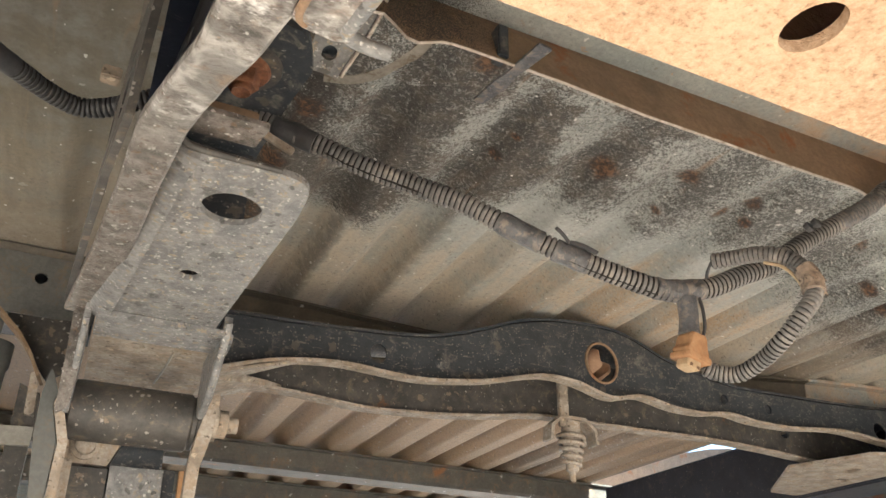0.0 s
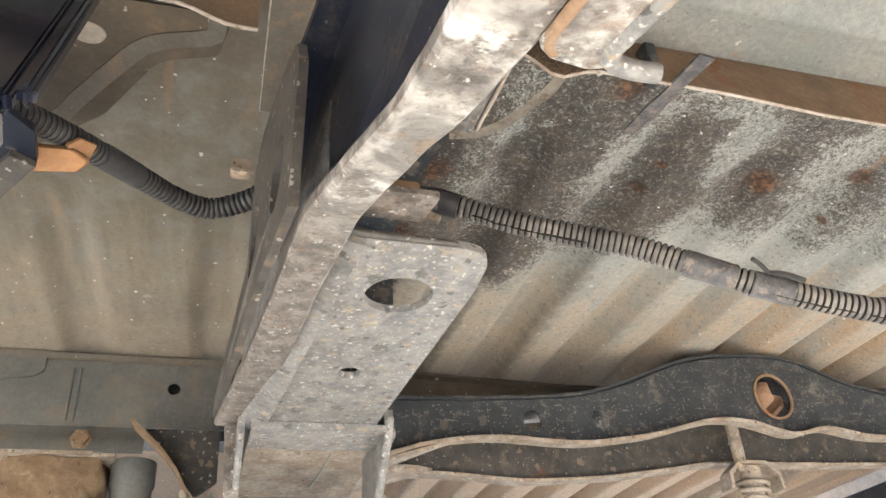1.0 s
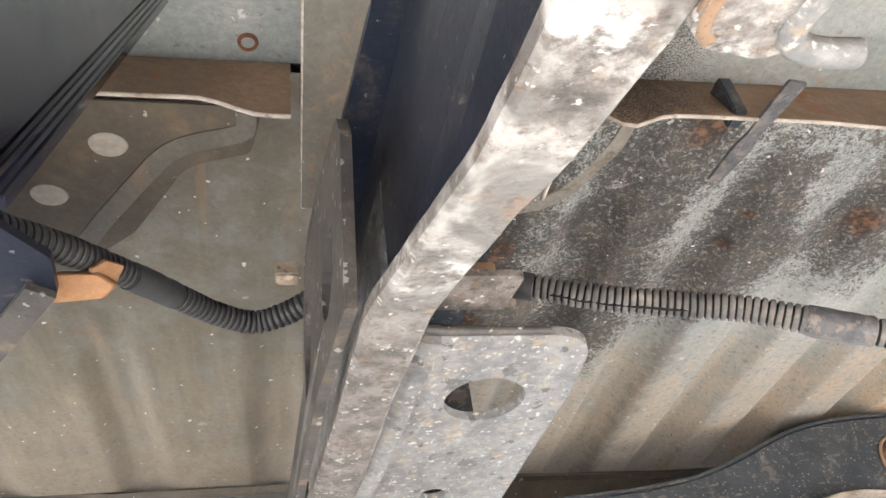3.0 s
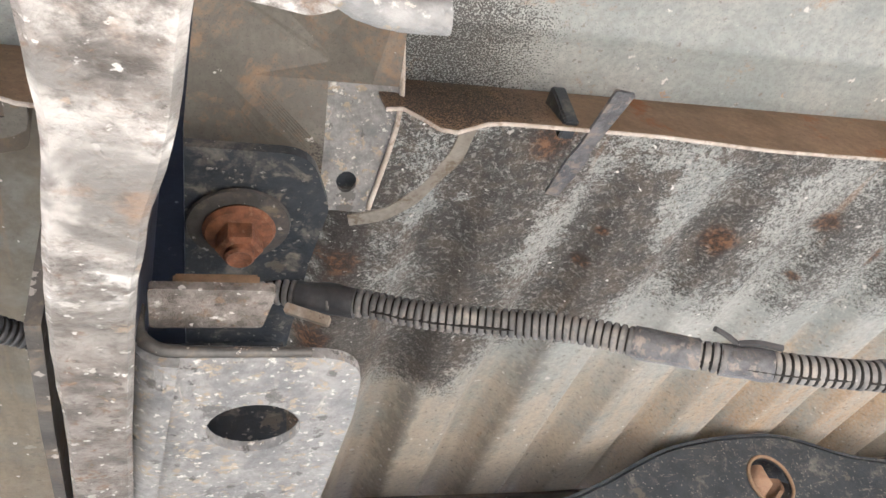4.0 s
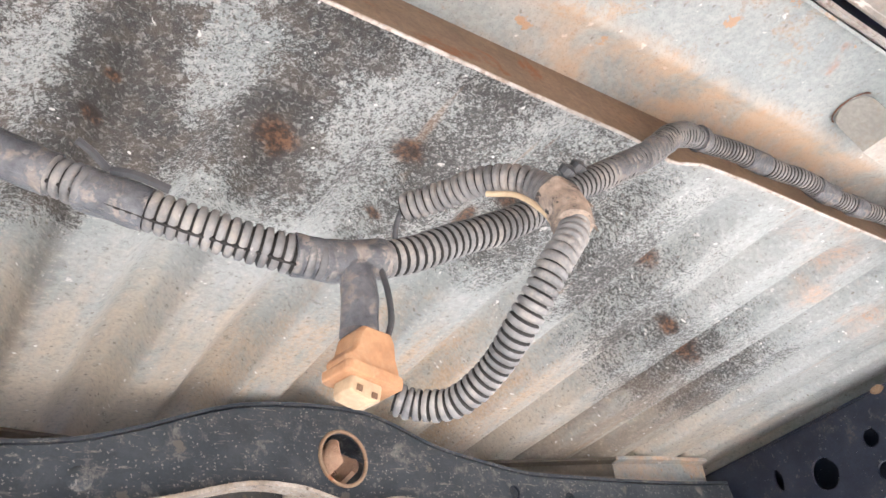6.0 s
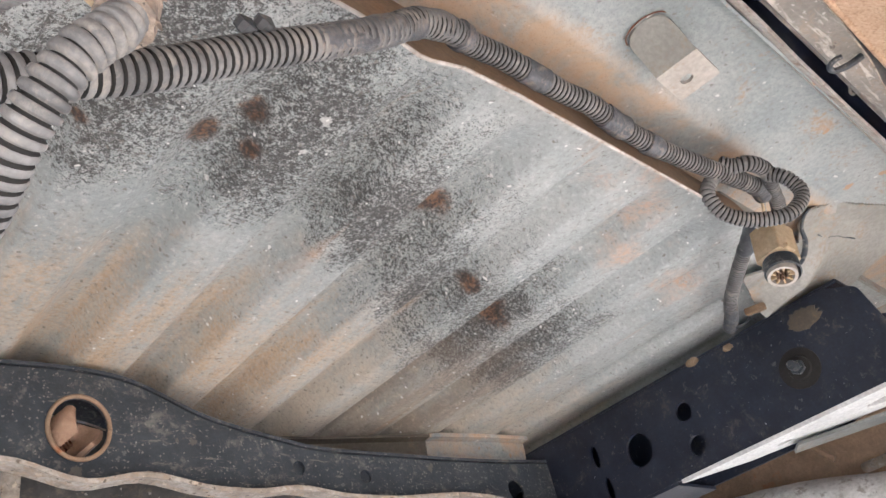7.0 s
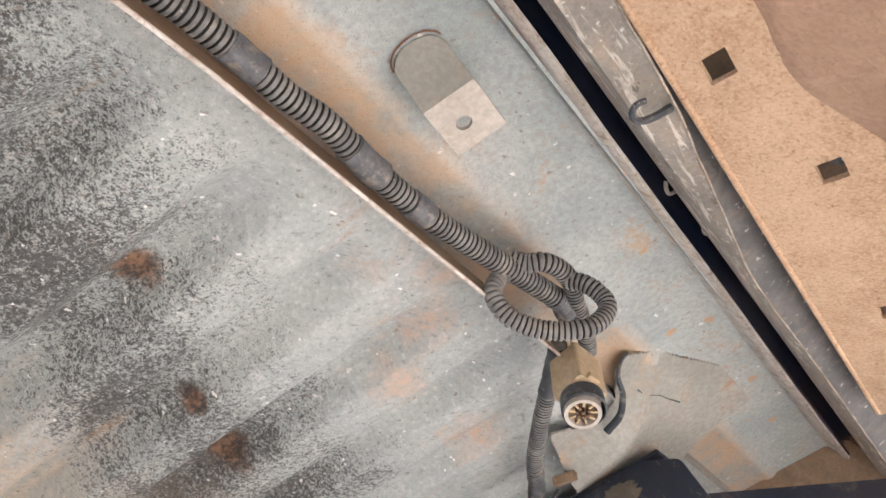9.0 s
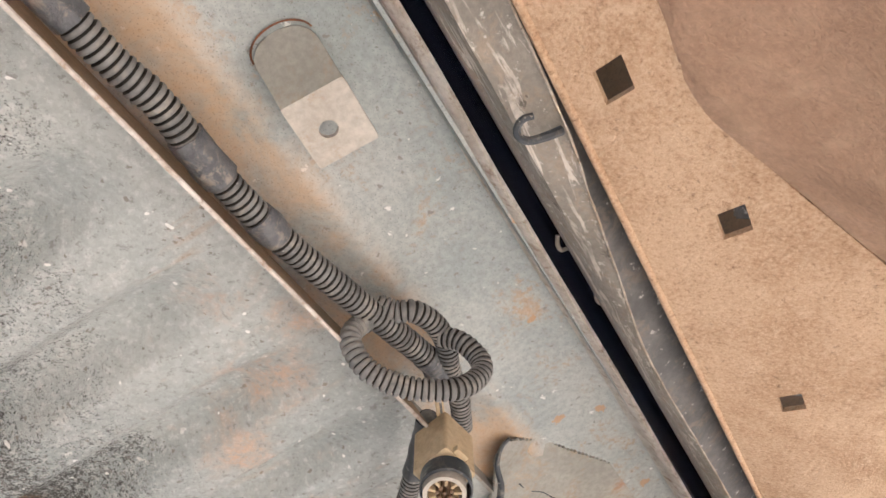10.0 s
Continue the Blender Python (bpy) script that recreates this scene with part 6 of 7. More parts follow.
def make_bump_stop():
    b_stop = thing("bump_stop", "mud-caked bump stop hanging below the bearer", "bump stop", at=(-0.11, 0.88, 0.5))
    bm = bmesh.new()
    rows = []
    for i in range(26):
        f = i / 25
        z = 0.587 - 0.16 * f
        row = []
        for k in range(40):
            a = 2 * math.pi * k / 40
            c, s2 = math.cos(a), math.sin(a)
            u = math.copysign(abs(c) ** 0.5, c) * (0.043 + 0.012 * f)
            v = math.copysign(abs(s2) ** 0.5, s2) * 0.032
            w = 1 + 0.16 * noise.noise(Vector((u * 60, v * 60 + 9, z * 45))) + 0.07 * noise.noise(Vector((u * 170, v * 170, z * 90)))
            row.append(bm.verts.new((-0.110 - 0.012 * f + u * w, 0.890 + v * w, z + 0.002 * noise.noise(Vector((u * 90, z * 90, 3))))))
        rows.append(row)
    for p, q in zip(rows, rows[1:]):
        for k in range(40):
            k2 = (k + 1) % 40
            bm.faces.new((p[k], p[k2], q[k2], q[k]))
    bm.faces.new(rows[0])
    bm.faces.new(rows[-1])
    smooth(part("block", bm, M_MUD, b_stop), 50)
    part("seat_plate", box((-0.165, 0.858, 0.5875), (-0.06, 0.93, 0.5925), 0.001), M_LIP, b_stop)
    return resettle(b_stop, BEARER_SEAT)


make_bump_stop()

# ---- wiring harness ----


def make_harness():
    h = thing("wiring_harness", "dusty corrugated wiring harness with taped joints slung under the bed", "wiring harness", at=(0.45, 0.43, 0.6))
    main = [(0.060, 0.525, 0.668), (0.118, 0.511, 0.660), (0.144, 0.506, 0.652), (0.169, 0.500, 0.643), (0.198, 0.493, 0.631), (0.236, 0.484, 0.620), (0.266, 0.474, 0.609), (0.302, 0.461, 0.589), (0.342, 0.449, 0.571), (0.392, 0.439, 0.558), (0.415, 0.436, 0.559), (0.437, 0.432, 0.565), (0.459, 0.428, 0.576), (0.491, 0.423, 0.592), (0.530, 0.418, 0.620), (0.562, 0.412, 0.640), (0.593, 0.406, 0.660), (0.615, 0.404, 0.679), (0.640, 0.404, 0.691)]
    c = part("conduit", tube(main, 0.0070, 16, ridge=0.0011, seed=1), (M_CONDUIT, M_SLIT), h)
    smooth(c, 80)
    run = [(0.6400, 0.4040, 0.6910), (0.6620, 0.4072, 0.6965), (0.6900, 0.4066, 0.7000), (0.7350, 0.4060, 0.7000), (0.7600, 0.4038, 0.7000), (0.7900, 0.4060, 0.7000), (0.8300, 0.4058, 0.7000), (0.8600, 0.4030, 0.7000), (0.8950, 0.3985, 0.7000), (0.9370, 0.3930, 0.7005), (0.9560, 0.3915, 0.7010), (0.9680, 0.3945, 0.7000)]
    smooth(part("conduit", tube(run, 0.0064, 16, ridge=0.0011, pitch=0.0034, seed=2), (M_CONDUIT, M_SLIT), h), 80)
    # the dark split along the pipe
    slit = [(x + 0.0005, y - 0.0034, z - 0.0067) for x, y, z in main[3:6]]
    smooth(part("split", tube(slit, 0.0008, 6, 0.0015, wobble=0.8, seed=3), M_SLIT, h, "dark split along the conduit"))
    slit = [(x + 0.0005, y - 0.0034, z - 0.0067) for x, y, z in main[7:10]]
    smooth(part("split", tube(slit, 0.0008, 6, 0.0015, wobble=0.8, seed=33), M_SLIT, h, "dark split along the conduit"))
    # taped joints

    def wrap(points, r, seed, material=M_TAPE):
        smooth(part("tape_wrap", tube(points, r, 20, 0.0018, wobble=0.16, seed=seed), material, h, "grey tape wrap"), 60)
    wrap([(0.135, 0.5075, 0.6545), (0.150, 0.5045, 0.650), (0.164, 0.501, 0.6445)], 0.0078, 11, M_CONDUIT_DARK)
    wrap([(0.289, 0.4655, 0.5965), (0.302, 0.461, 0.589), (0.316, 0.4566, 0.5822)], 0.0078, 12)
    wrap([(0.3235, 0.4545, 0.5787), (0.334, 0.451, 0.5740), (0.345, 0.448, 0.5700)], 0.0076, 13)
    wrap([(0.392, 0.439, 0.5580), (0.410, 0.4365, 0.5582), (0.428, 0.4335, 0.5620)], 0.0077, 14)
    wrap([(0.5555, 0.4135, 0.6365), (0.572, 0.410, 0.646), (0.590, 0.4065, 0.658), (0.606, 0.405, 0.671), (0.622, 0.404, 0.684), (0.638, 0.404, 0.6905)], 0.0072, 15)
    wrap([(0.648, 0.4052, 0.6932), (0.656, 0.4064, 0.6952)], 0.0080, 16)
    wrap([(0.7020, 0.4064, 0.7000), (0.7110, 0.4063, 0.7000), (0.7200, 0.4062, 0.7000)], 0.0074, 17)
    wrap([(0.7760, 0.4050, 0.7000), (0.7880, 0.4059, 0.7000), (0.8010, 0.4060, 0.7000)], 0.0078, 18)
    wrap([(0.8230, 0.4060, 0.7000), (0.8310, 0.4057, 0.7000), (0.8390, 0.4050, 0.7000)], 0.0075, 19)
    wrap([(0.9480, 0.3922, 0.7008), (0.9580, 0.3917, 0.7010), (0.9690, 0.3948, 0.7000)], 0.0068, 20)
    bm = box((-0.0115, -0.003, -0.0024), (0.0115, 0.003, 0.0024), 0.0006)
    bm.transform(Matrix.Translation((0.1375, 0.4945, 0.6325)) @ pose(0, 0, 0, 20, 26, -6))
    part("block_clip", bm, M_LIP, h, "beige clip block")
    # tie ends
    part("tie_end", tube([(0.330, 0.4465, 0.5815), (0.3235, 0.444, 0.5855), (0.3165, 0.442, 0.588)], 0.0015, 6, 0.002), M_CONDUIT_DARK, h)
    part("tie_end", tube([(0.349, 0.4415, 0.5755), (0.338, 0.4425, 0.579), (0.330, 0.4465, 0.5815)], 0.0018, 6, 0.002), M_CONDUIT_DARK, h)
    for p in ((0.525, 0.413, 0.626), (0.533, 0.412, 0.631)):
        smooth(part("clip", lathe([(0, -0.003), (0.004, -0.002), (0.0045, 0.002), (0, 0.004)], 10, facing(p, (0.3, -1, 0.4))), M_CONDUIT_DARK, h), 30)
    # drop to the plug
    smooth(part("stem", tube([(0.4155, 0.4345, 0.5535), (0.4150, 0.4345, 0.540), (0.4130, 0.435, 0.524)], 0.0068, 16, 0.0025, wobble=0.12, seed=21), M_TAPE, h, "taped stem"), 60)
    part("wire", tube([(0.424, 0.432, 0.556), (0.4255, 0.4315, 0.545), (0.4255, 0.432, 0.533), (0.4225, 0.433, 0.524)], 0.0012, 8, 0.002), M_CONDUIT_DARK, h, "black loose wire")
    # side branch that loops round
    branch = [(0.432, 0.423, 0.580), (0.441, 0.410, 0.579), (0.448, 0.396, 0.577), (0.4545, 0.386, 0.573), (0.4610, 0.379, 0.566), (0.4640, 0.373, 0.553), (0.4610, 0.371, 0.539), (0.4530, 0.375, 0.527), (0.4480, 0.389, 0.514), (0.4475, 0.409, 0.5055), (0.4430, 0.426, 0.5010), (0.4350, 0.436, 0.5035), (0.4270, 0.440, 0.5070)]
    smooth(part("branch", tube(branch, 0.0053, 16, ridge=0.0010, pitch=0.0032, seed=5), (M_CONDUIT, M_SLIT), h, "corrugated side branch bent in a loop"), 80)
    wrap([(0.4625, 0.376, 0.560), (0.4640, 0.3725, 0.551), (0.4618, 0.371, 0.541)], 0.0072, 22, M_TORN)
    for p, q, r in (((0.4655, 0.3700, 0.556), (0.4700, 0.3665, 0.549), 0.0020), ((0.4650, 0.3690, 0.546), (0.4690, 0.3670, 0.538), 0.0016), ((0.4590, 0.3680, 0.552), (0.4560, 0.3650, 0.547), 0.0015)):
        part("torn_flap", tube([p, ((p[0] + q[0]) / 2 + 0.001, (p[1] + q[1]) / 2, (p[2] + q[2]) / 2), q], lambda f, r=r: r * (1.2 - f), 7, 0.0015, wobble=0.5, seed=51), M_TORN, h)
    part("wire", tube([(0.431, 0.4225, 0.579), (0.430, 0.4265, 0.573), (0.4305, 0.429, 0.568)], 0.0011, 8, 0.002), M_CONDUIT_DARK, h)
    part("wire", tube([(0.449, 0.394, 0.570), (0.455, 0.385, 0.564), (0.459, 0.379, 0.553), (0.4595, 0.376, 0.543)], 0.0011, 8, 0.002), M_CREAM, h, "pale loose wire")
    # knot at the corner
    loop = [(0.9050, 0.3945, 0.7060), (0.9110, 0.3890, 0.7020), (0.9165, 0.3805, 0.7000), (0.9290, 0.3765, 0.6990), (0.9450, 0.3780, 0.6990), (0.9610, 0.3845, 0.7000), (0.9780, 0.3895, 0.7010), (0.9930, 0.3940, 0.7010), (1.0170, 0.4040, 0.7030)]
    ring = [(0.9080, 0.3985, 0.7030), (0.8980, 0.4075, 0.6900), (0.8985, 0.4095, 0.6800), (0.9060, 0.4070, 0.6690), (0.9190, 0.3965, 0.6610), (0.9320, 0.3790, 0.6570), (0.9430, 0.3680, 0.6660), (0.9450, 0.3650, 0.6760), (0.9400, 0.3690, 0.6880), (0.9370, 0.3770, 0.6960)]
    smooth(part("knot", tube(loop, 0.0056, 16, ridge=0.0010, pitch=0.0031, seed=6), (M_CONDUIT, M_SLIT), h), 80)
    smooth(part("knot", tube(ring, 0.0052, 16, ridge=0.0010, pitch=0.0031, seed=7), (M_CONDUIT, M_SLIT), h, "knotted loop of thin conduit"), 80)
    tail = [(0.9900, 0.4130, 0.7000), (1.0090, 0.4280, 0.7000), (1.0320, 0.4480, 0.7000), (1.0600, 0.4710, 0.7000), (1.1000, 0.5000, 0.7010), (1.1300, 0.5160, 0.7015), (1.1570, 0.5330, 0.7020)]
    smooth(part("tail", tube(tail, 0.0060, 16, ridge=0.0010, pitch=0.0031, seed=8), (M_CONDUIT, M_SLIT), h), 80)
    wrap([(1.112, 0.5065, 0.7012), (1.130, 0.5160, 0.7015), (1.157, 0.533, 0.702)], 0.0067, 23)
    bm = box((-0.010, -0.0030, -0.0035), (0.010, 0.0030, 0.0035), 0.0008)
    bm.transform(Matrix.Translation((1.1445, 0.4975, 0.7005)) @ pose(0, 0, 0, 0, 8, -84))
    part("block_clip", bm, M_MUD, h, "brown clip block")
    part("tie_end", tube([(1.152, 0.526, 0.697), (1.155, 0.516, 0.697), (1.150, 0.508, 0.698)], 0.0014, 6, 0.002), M_CONDUIT_DARK, h)
    wrap([(0.992, 0.4145, 0.700), (1.0090, 0.428, 0.700), (1.028, 0.4445, 0.700)], 0.0069, 24, M_CONDUIT_DARK)
    return h


make_harness()


def make_left_harness():
    h = thing("lamp_cable", "black corrugated cable with an orange clip beside the rail", "cable", at=(0.0, 0.54, 0.65))
    pts = [(-0.150, 0.37, 0.586), (-0.120, 0.395, 0.598), (-0.094, 0.428, 0.612), (-0.078, 0.452, 0.622), (-0.060, 0.482, 0.633), (-0.042, 0.512, 0.643), (-0.022, 0.536, 0.648), (-0.002, 0.548, 0.650), (0.016, 0.543, 0.652), (0.034, 0.532, 0.656), (0.060, 0.525, 0.668)]
    smooth(part("conduit", tube(pts, 0.0066, 16, ridge=0.0011, seed=31), (M_CONDUIT_DARK, M_SLIT), h), 80)
    smooth(part("tape_wrap", tube(pts[4:6], 0.0074, 16, 0.003, wobble=0.08, seed=32), M_CONDUIT_DARK, h), 60)
    lie = facing((-0.080, 0.462, 0.6125), (0.1, -0.6, -0.8)) @ Matrix.Rotation(0.15, 4, "Z")
    clip = part("clip", pillow(rounded([(-0.020, -0.005), (-0.006, -0.007), (0.014, -0.006), (0.020, 0.0), (0.012, 0.006), (-0.004, 0.0065), (-0.018, 0.004)], 0.002, 3), 0.007, 0.0018, lie), M_PLUG, h, "orange plastic clip")
    part("ear", pillow(rounded([(0.006, -0.006), (0.018, -0.004), (0.022, 0.003), (0.013, 0.007), (0.006, 0.004)], 0.0015, 3), 0.004, 0.001, lie @ Matrix.Translation((0.002, 0.004, 0.005)) @ Matrix.Rotation(0.5, 4, "Y")), M_PLUG, clip)
    part("nub", box((0.010, 0.480, 0.632), (0.022, 0.490, 0.641), 0.001), M_LIP, h)
    return resettle(h, LAMP_SEAT)


make_left_harness()


def make_lamp_box():
    b_lamp = thing("lamp_housing", "black plastic lamp housing with a grey worn corner", "lamp", at=(-0.12, 0.33, 0.58))
    # a panel that leans forwards as it rises, with a worn lower rail and a dark stay behind
    edge = ((-0.0465, 0.270, 0.479), (-0.0415, 0.352, 0.664))

    def leaning(x0, x1, f0, f1, depth, out, soft):
        a, b = Vector(edge[0]), Vector(edge[1])
        n = Vector((0, 0.89, -0.45))
        bm = bmesh.new()
        vs = []
        for d in (out, out - depth):
            for f, x in ((f0, x0), (f0, x1), (f1, x1), (f1, x0)):
                p = a.lerp(b, f)
                vs.append(bm.verts.new((p.x + x, p.y - n.y * d, p.z - n.z * d)))
        for q in ((0, 1, 2, 3), (7, 6, 5, 4), (0, 4, 5, 1), (1, 5, 6, 2), (2, 6, 7, 3), (3, 7, 4, 0)):
            bm.faces.new([vs[k] for k in q])
        bmesh.ops.bevel(bm, geom=bm.edges[:], offset=soft, segments=3, affect="EDGES")
        return bm
    part("body", leaning(-0.20, -0.004, 0.06, 1.25, 0.008, 0.0, 0.002), M_BLACK, b_lamp)
    part("worn_rail", leaning(-0.20, -0.004, -0.17, 0.055, 0.020, 0.003, 0.006), M_BRACKET, b_lamp, "scuffed grey lower rail")
    part("edge_bead", leaning(-0.0035, 0.0015, 0.07, 1.25, 0.007, 0.001, 0.002), M_BLACK, b_lamp)
    return resettle(b_lamp, LAMP_SEAT)


make_lamp_box()


def make_lamp_stay():
    st = thing("lamp_stay", "black painted stay plate with a worn bright edge beside the lamp", "bracket", at=(-0.10, 0.45, 0.6))
    out = [(-0.30, 0.395), (-0.077, 0.402), (-0.0600, 0.425), (-0.0620, 0.448), (-0.085, 0.481), (-0.116, 0.525), (-0.22, 0.66), (-0.30, 0.66)]
    part("plate", slab(rounded(out, 0.004, 3), [], 0.004, Matrix.Translation((0, 0, 0.604))), M_FRAME_NEW, st)
    edge = [(-0.0615, 0.446), (-0.085, 0.4805), (-0.116, 0.5245), (-0.22, 0.659)]
    bm = bmesh.new()
    rows = [[bm.verts.new(p) for p in ((x, y, 0.600), (x - 0.010, y - 0.007, 0.600), (x - 0.010, y - 0.007, 0.6035), (x, y, 0.6035))] for x, y in edge]
    for a, b in zip(rows, rows[1:]):
        for k in range(4):
            bm.faces.new((a[k], a[(k + 1) % 4], b[(k + 1) % 4], b[k]))
    bm.faces.new(rows[0])
    bm.faces.new(rows[-1])
    part("worn_edge", bm, M_WEB, st, "scuffed edge strip")
    return st


make_lamp_stay()


def make_side_plate():
    p = thing("side_bracket", "brown dusty pressed bracket with round holes beside the bed edge", "bracket", at=(-0.1, 0.5, 0.72))
    out = rounded([(0.006, 0.452), (-0.30, 0.452), (-0.30, 0.70), (-0.14, 0.62), (-0.070, 0.556), (-0.036, 0.498), (0.0, 0.486)], [0.002, 0, 0, 0, 0.04, 0.03, 0.008], 6)
    part("plate", slab(out, [disc_loop(-0.076, 0.483, 0.0105, 0.0090), disc_loop(-0.113, 0.524, 0.0105, 0.0090)], 0.0015, Matrix.Translation((0, 0, 0.7245))), M_SIDE, p)
    # discs painted pale like the lit floor that shows through the holes
    for cx, cy in ((-0.076, 0.483), (-0.113, 0.524)):
        smooth(part("lit_hole_disc", lathe([(0, -0.0003), (0.0100, -0.0003), (0.0104, 0.0008), (0, 0.0010)], 24, Matrix.Translation((cx, cy, 0.7245)) @ Matrix.Diagonal((1, 0.88, 1, 1))), M_TAB, p, "pale disc standing in for the lit floor behind the hole"), 40)
    inner = smooth_path([(0.003, 0.455, 0.0), (-0.001, 0.473, 0.0), (-0.037, 0.487, 0.0), (-0.057, 0.511, 0.0), (-0.078, 0.541, 0.0), (-0.12, 0.60, 0.0), (-0.20, 0.66, 0.0)], 0.008)
    bm = bmesh.new()
    rows = []
    for i, q in enumerate(inner):
        d = (inner[min(i + 1, len(inner) - 1)] - inner[max(i - 1, 0)]).normalized()
        n = Vector((d.y, -d.x, 0)) * -1.0
        a, b = q, q + n * 0.011
        rows.append([bm.verts.new((c.x, c.y, z)) for c, z in ((a, 0.7215), (b, 0.7232), (b, 0.7242), (a, 0.7228))])
    for a, b in zip(rows, rows[1:]):
        for j in range(4):
            bm.faces.new((a[j], a[(j + 1) % 4], b[(j + 1) % 4], b[j]))
    bm.faces.new(rows[0])
    bm.faces.new(rows[-1])
    smooth(part("rim", bm, M_PANEL, p, "dusty turned rim"), 50)
    return resettle(p, SIDE_SEAT)


make_side_plate()

# ---- plugs ----


def make_plug():
    p = thing("trailer_plug", "clay-dusted plastic plug at the end of the harness", "connector", at=(0.414, 0.435, 0.512))
    axis = Vector((-0.16, 0.12, -1.0)).normalized()
    across = Vector((1.0, 0.12, 0.0))
    across = (across - axis * across.dot(axis)).normalized()
    thick = across.cross(axis)
    c = Vector((0.4165, 0.4350, 0.5265))
    m = Matrix(((across.x, axis.x, thick.x, c.x), (across.y, axis.y, thick.y, c.y), (across.z, axis.z, thick.z, c.z), (0, 0, 0, 1))) @ Matrix.Scale(0.79, 4)
    part("body", pillow(rounded([(-0.0075, 0.0), (0.0070, -0.001), (0.0095, 0.003), (0.0110, 0.011), (0.0135, 0.017), (0.0140, 0.0205), (-0.0135, 0.0205), (-0.0145, 0.0165), (-0.0110, 0.0115), (-0.0100, 0.004)], 0.0018, 3), 0.018, 0.0025, m @ Matrix.Translation((0, 0, -0.009))), M_PLUG, p)
    part("collar", pillow(rounded([(-0.0150, 0.0190), (0.0150, 0.0185), (0.0150, 0.0240), (-0.0145, 0.0240)], 0.0016, 3), 0.021, 0.002, m @ Matrix.Translation((0, 0, -0.0105))), M_PLUG, p, "dusty collar")
    part("insert", pillow(rounded([(-0.0100, 0.0235), (0.0065, 0.0235), (0.0060, 0.0310), (0.0020, 0.0320), (-0.0080, 0.0315), (-0.0100, 0.0300)], 0.0016, 3), 0.013, 0.0012, m @ Matrix.Translation((0, 0, -0.0065))), M_INSERT, p, "yellowed plug insert")
    for u, w in ((-0.0055, 0.0285), (0.0022, 0.0295)):
        for s in (-1, 1):
            bm = box((u - 0.0014, w - 0.0013, s * 0.0066 - 0.0004), (u + 0.0014, w + 0.0013, s * 0.0066 + 0.0004))
            bm.transform(m)
            part("pin_slot", bm, M_COPPER, p)
    return p


make_plug()


def make_socket():
    s = thing("round_socket", "yellowed square-backed connector with a round pin face", "connector", at=(0.98, 0.415, 0.65))
    face = Vector((0.9720, 0.4120, 0.6370))
    back = Vector((0.9895, 0.4085, 0.6820))
    axis = (face - back).normalized()
    m = facing(back, axis)
    part("back", slab(rounded([(-0.0115, -0.0115), (0.0115, -0.0115), (0.0115, 0.0115), (-0.0115, 0.0115)], 0.002, 3), [], 0.032, m), M_CREAM, s, "cream connector back")
    length = (face - back).length
    slim = m @ Matrix.Diagonal((0.88, 0.88, 1, 1))
    smooth(part("barrel", lathe([(0, length - 0.026), (0.0118, length - 0.026), (0.0124, length - 0.004), (0.0122, length), (0.0098, length), (0.0094, length - 0.007), (0, length - 0.007)], 32, slim), M_TAB, s, "worn cream collar"), 30)
    smooth(part("pin_bed", lathe([(0, length - 0.0065), (0.0093, length - 0.0065), (0.0093, length - 0.0055), (0, length - 0.0055)], 24, slim), M_COPPER, s, "dark brown floor of the socket"), 30)
    for k in range(9):
        bm = box((0.0052, -0.0008, length - 0.0056), (0.0096, 0.0008, length - 0.0008), 0.0002)
        bm.transform(slim @ Matrix.Rotation(2 * math.pi * k / 9, 4, "Z"))
        part("fin", bm, M_CREAM, s, "cream key rib")
    for k in range(7):
        a = 2 * math.pi * (k + 0.5) / 7
        r = 0.0042 if k else 0.0
        part("pin", lathe([(0, length - 0.0056), (0.0012, length - 0.0056), (0.0012, length - 0.001), (0, length - 0.0004)], 8, slim @ Matrix.Translation((r * math.cos(a), r * math.sin(a), 0))), M_COPPER, s)
    part("latch", pillow(rounded([(-0.004, -0.006), (0.004, -0.006), (0.004, 0.006), (-0.004, 0.006)], 0.001, 3), 0.006, 0.0008, m @ Matrix.Translation((0.0120, 0.002, 0.027)) @ Matrix.Scale(0.7, 4)), M_CREAM, s)
    smooth(part("shroud", lathe([(0.0130, length - 0.014), (0.0146, length - 0.014), (0.0150, length - 0.0035), (0.0140, length - 0.0025), (0.0134, length - 0.006)], 32, slim @ Matrix.Translation((0.0008, -0.0006, 0))), M_FRAME, s, "dark rubber shroud"), 30)
    part("screw", lathe([(0, -0.0008), (0.0011, -0.0008), (0.0011, 0.0004), (0, 0.0004)], 10, m @ Matrix.Translation((-0.004, -0.0117, 0.010)) @ Matrix.Rotation(math.pi / 2, 4, "X")), M_SLIT, s)
    for dx, material in ((-0.003, M_CREAM), (0.0005, M_BOX), (0.003, M_CREAM)):
        part("wire", tube([(0.9880 + dx, 0.4075, 0.680), (0.9800 + dx, 0.4030, 0.690), (0.9700 + dx * 0.6, 0.3965, 0.6985)], 0.0012, 8, 0.002), material, s)
    return s


make_socket()


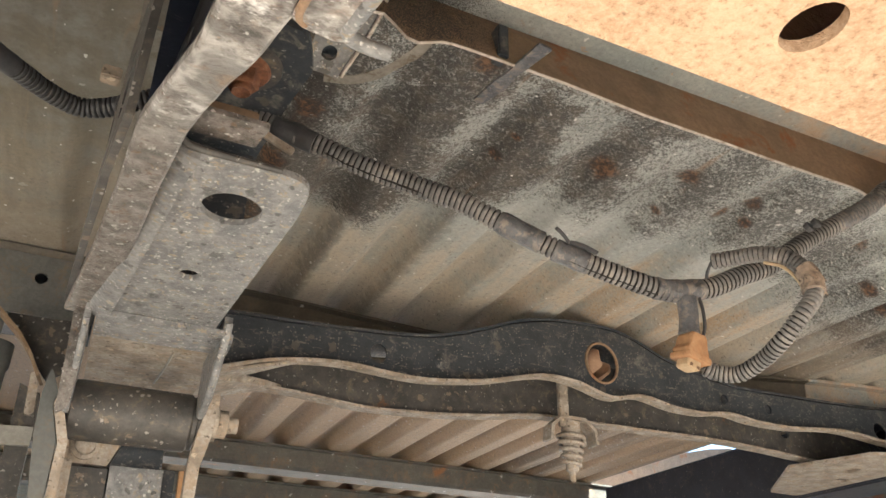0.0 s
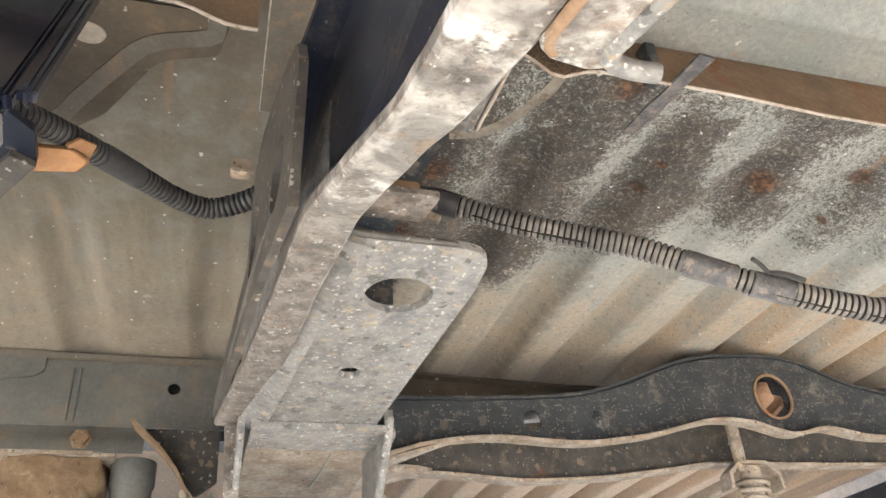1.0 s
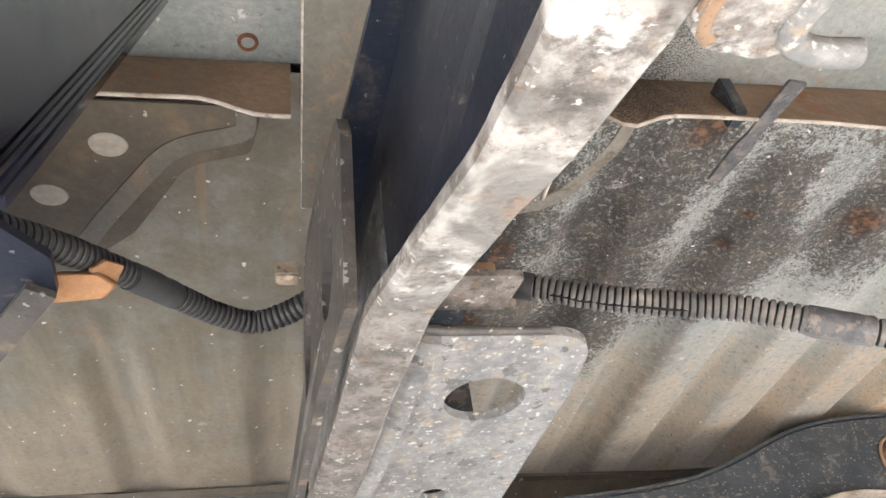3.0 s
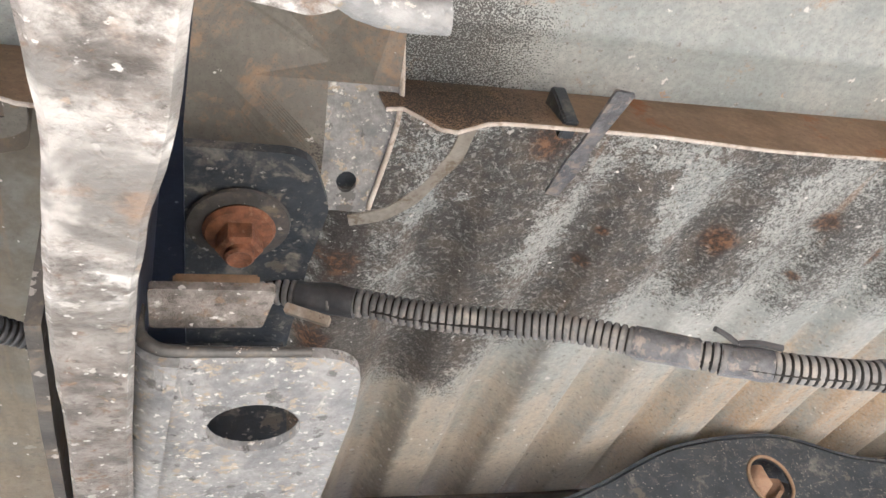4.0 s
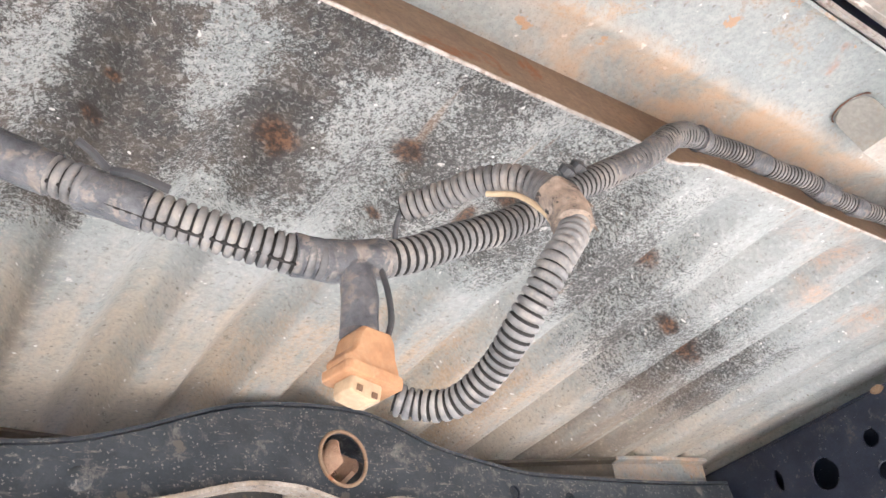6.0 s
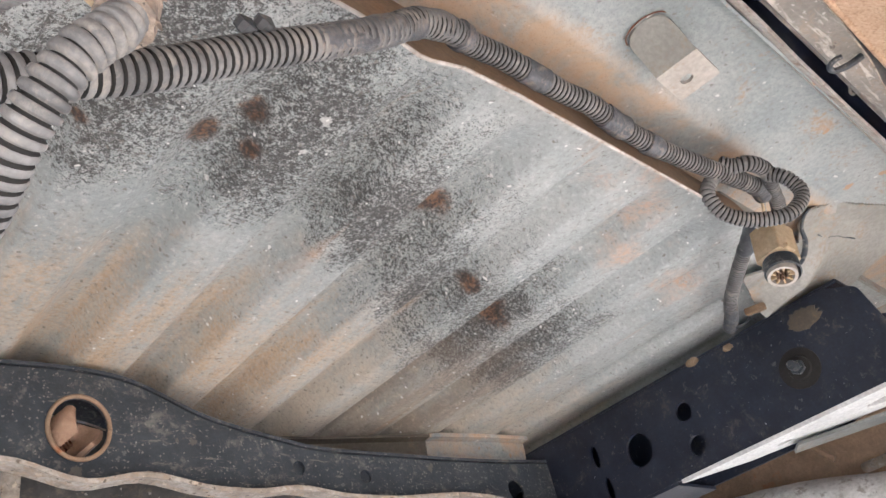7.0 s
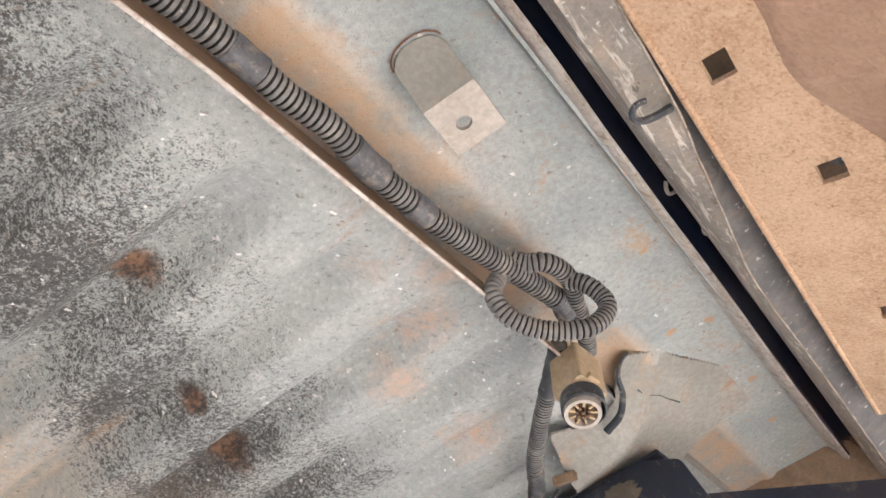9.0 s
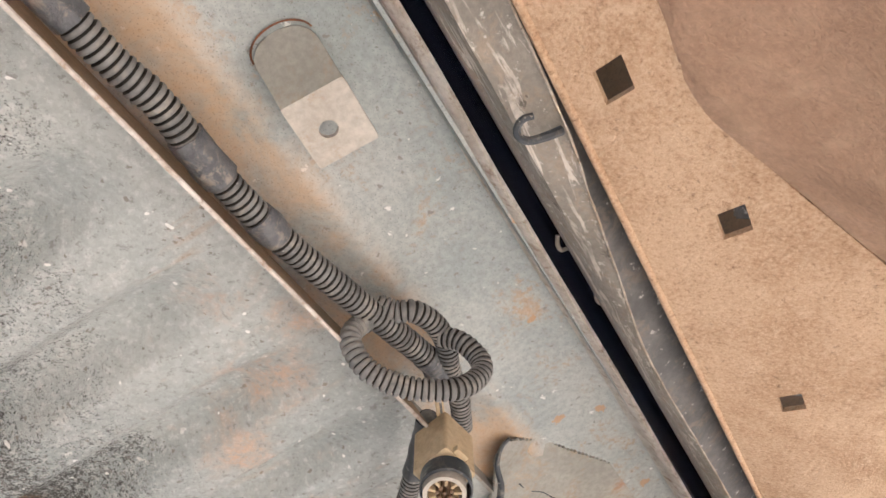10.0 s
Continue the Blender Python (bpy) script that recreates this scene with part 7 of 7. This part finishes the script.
def make_corner_bracket():
    c = thing("corner_bracket", "grey pressed corner bracket above the rail end", "bracket", at=(1.1, 0.42, 0.71))
    out = rounded([(1.093, 0.479), (1.130, 0.446), (1.122, 0.426), (1.092, 0.412), (1.086, 0.396), (1.097, 0.388), (1.128, 0.372), (1.18, 0.350), (1.26, 0.350), (1.26, 0.512), (1.150, 0.498)], 0.006, 4)
    edges = list(zip(out, out[1:] + out[:1]))

    def inside(x, y):
        hit = False
        for (x0, y0), (x1, y1) in edges:
            if (y0 > y) != (y1 > y) and x < x0 + (y - y0) * (x1 - x0) / (y1 - y0):
                hit = not hit
        return hit

    def height(x, y):
        z = float(np.interp(y, (0.35, 0.38, 0.42, 0.45, 0.55), (0.7364, 0.734, 0.724, 0.715, 0.704)))
        d = (x - 1.158) - 0.10 * (y - 0.44)
        return z - 0.014 * math.exp(-(d / 0.016) ** 2) * ease(y, 0.405, 0.45) + 0.004 * math.exp(-((d + 0.035) / 0.012) ** 2)
    bm = bmesh.new()
    step = 0.0016
    grid = {}
    for i in range(114):
        for j in range(106):
            x, y = 1.082 + step * i, 0.346 + step * j
            if inside(x, y):
                grid[i, j] = [bm.verts.new((x, y, height(x, y) + d)) for d in (0.0, 0.002)]
    for (i, j), v in grid.items():
        if (i + 1, j) in grid and (i, j + 1) in grid and (i + 1, j + 1) in grid:
            ring = [v, grid[i + 1, j], grid[i + 1, j + 1], grid[i, j + 1]]
            bm.faces.new([q[0] for q in ring])
            bm.faces.new([q[1] for q in reversed(ring)])
    for v in [v for v in bm.verts if not v.link_faces]:
        bm.verts.remove(v)
    low = [e for e in bm.edges if len(e.link_faces) == 1]
    bmesh.ops.bridge_loops(bm, edges=low)
    smooth(part("plate", bm, M_SADDLE, c), 60)
    # rim is thickened and blackened to stand in for the shade behind it
    rim = [(1.132, 0.4465, 0.710), (1.126, 0.430, 0.713), (1.110, 0.4175, 0.717), (1.094, 0.411, 0.722), (1.087, 0.402, 0.728), (1.088, 0.394, 0.732)]
    smooth(part("curled_edge", tube(rim, lambda f: 0.0034 - 0.0022 * f, 10, 0.002, wobble=0.1, seed=72), M_FRAME, c, "curled edge, thick and dark for the shade behind it"), 60)
    crack = [(1.133, 0.410, 0.7275), (1.145, 0.4085, 0.7275), (1.158, 0.402, 0.729), (1.170, 0.3995, 0.7295), (1.190, 0.394, 0.730)]
    smooth(part("lifted_edge", tube(crack, 0.0007, 6, 0.003), M_FRAME, c), 60)
    return c


make_corner_bracket()
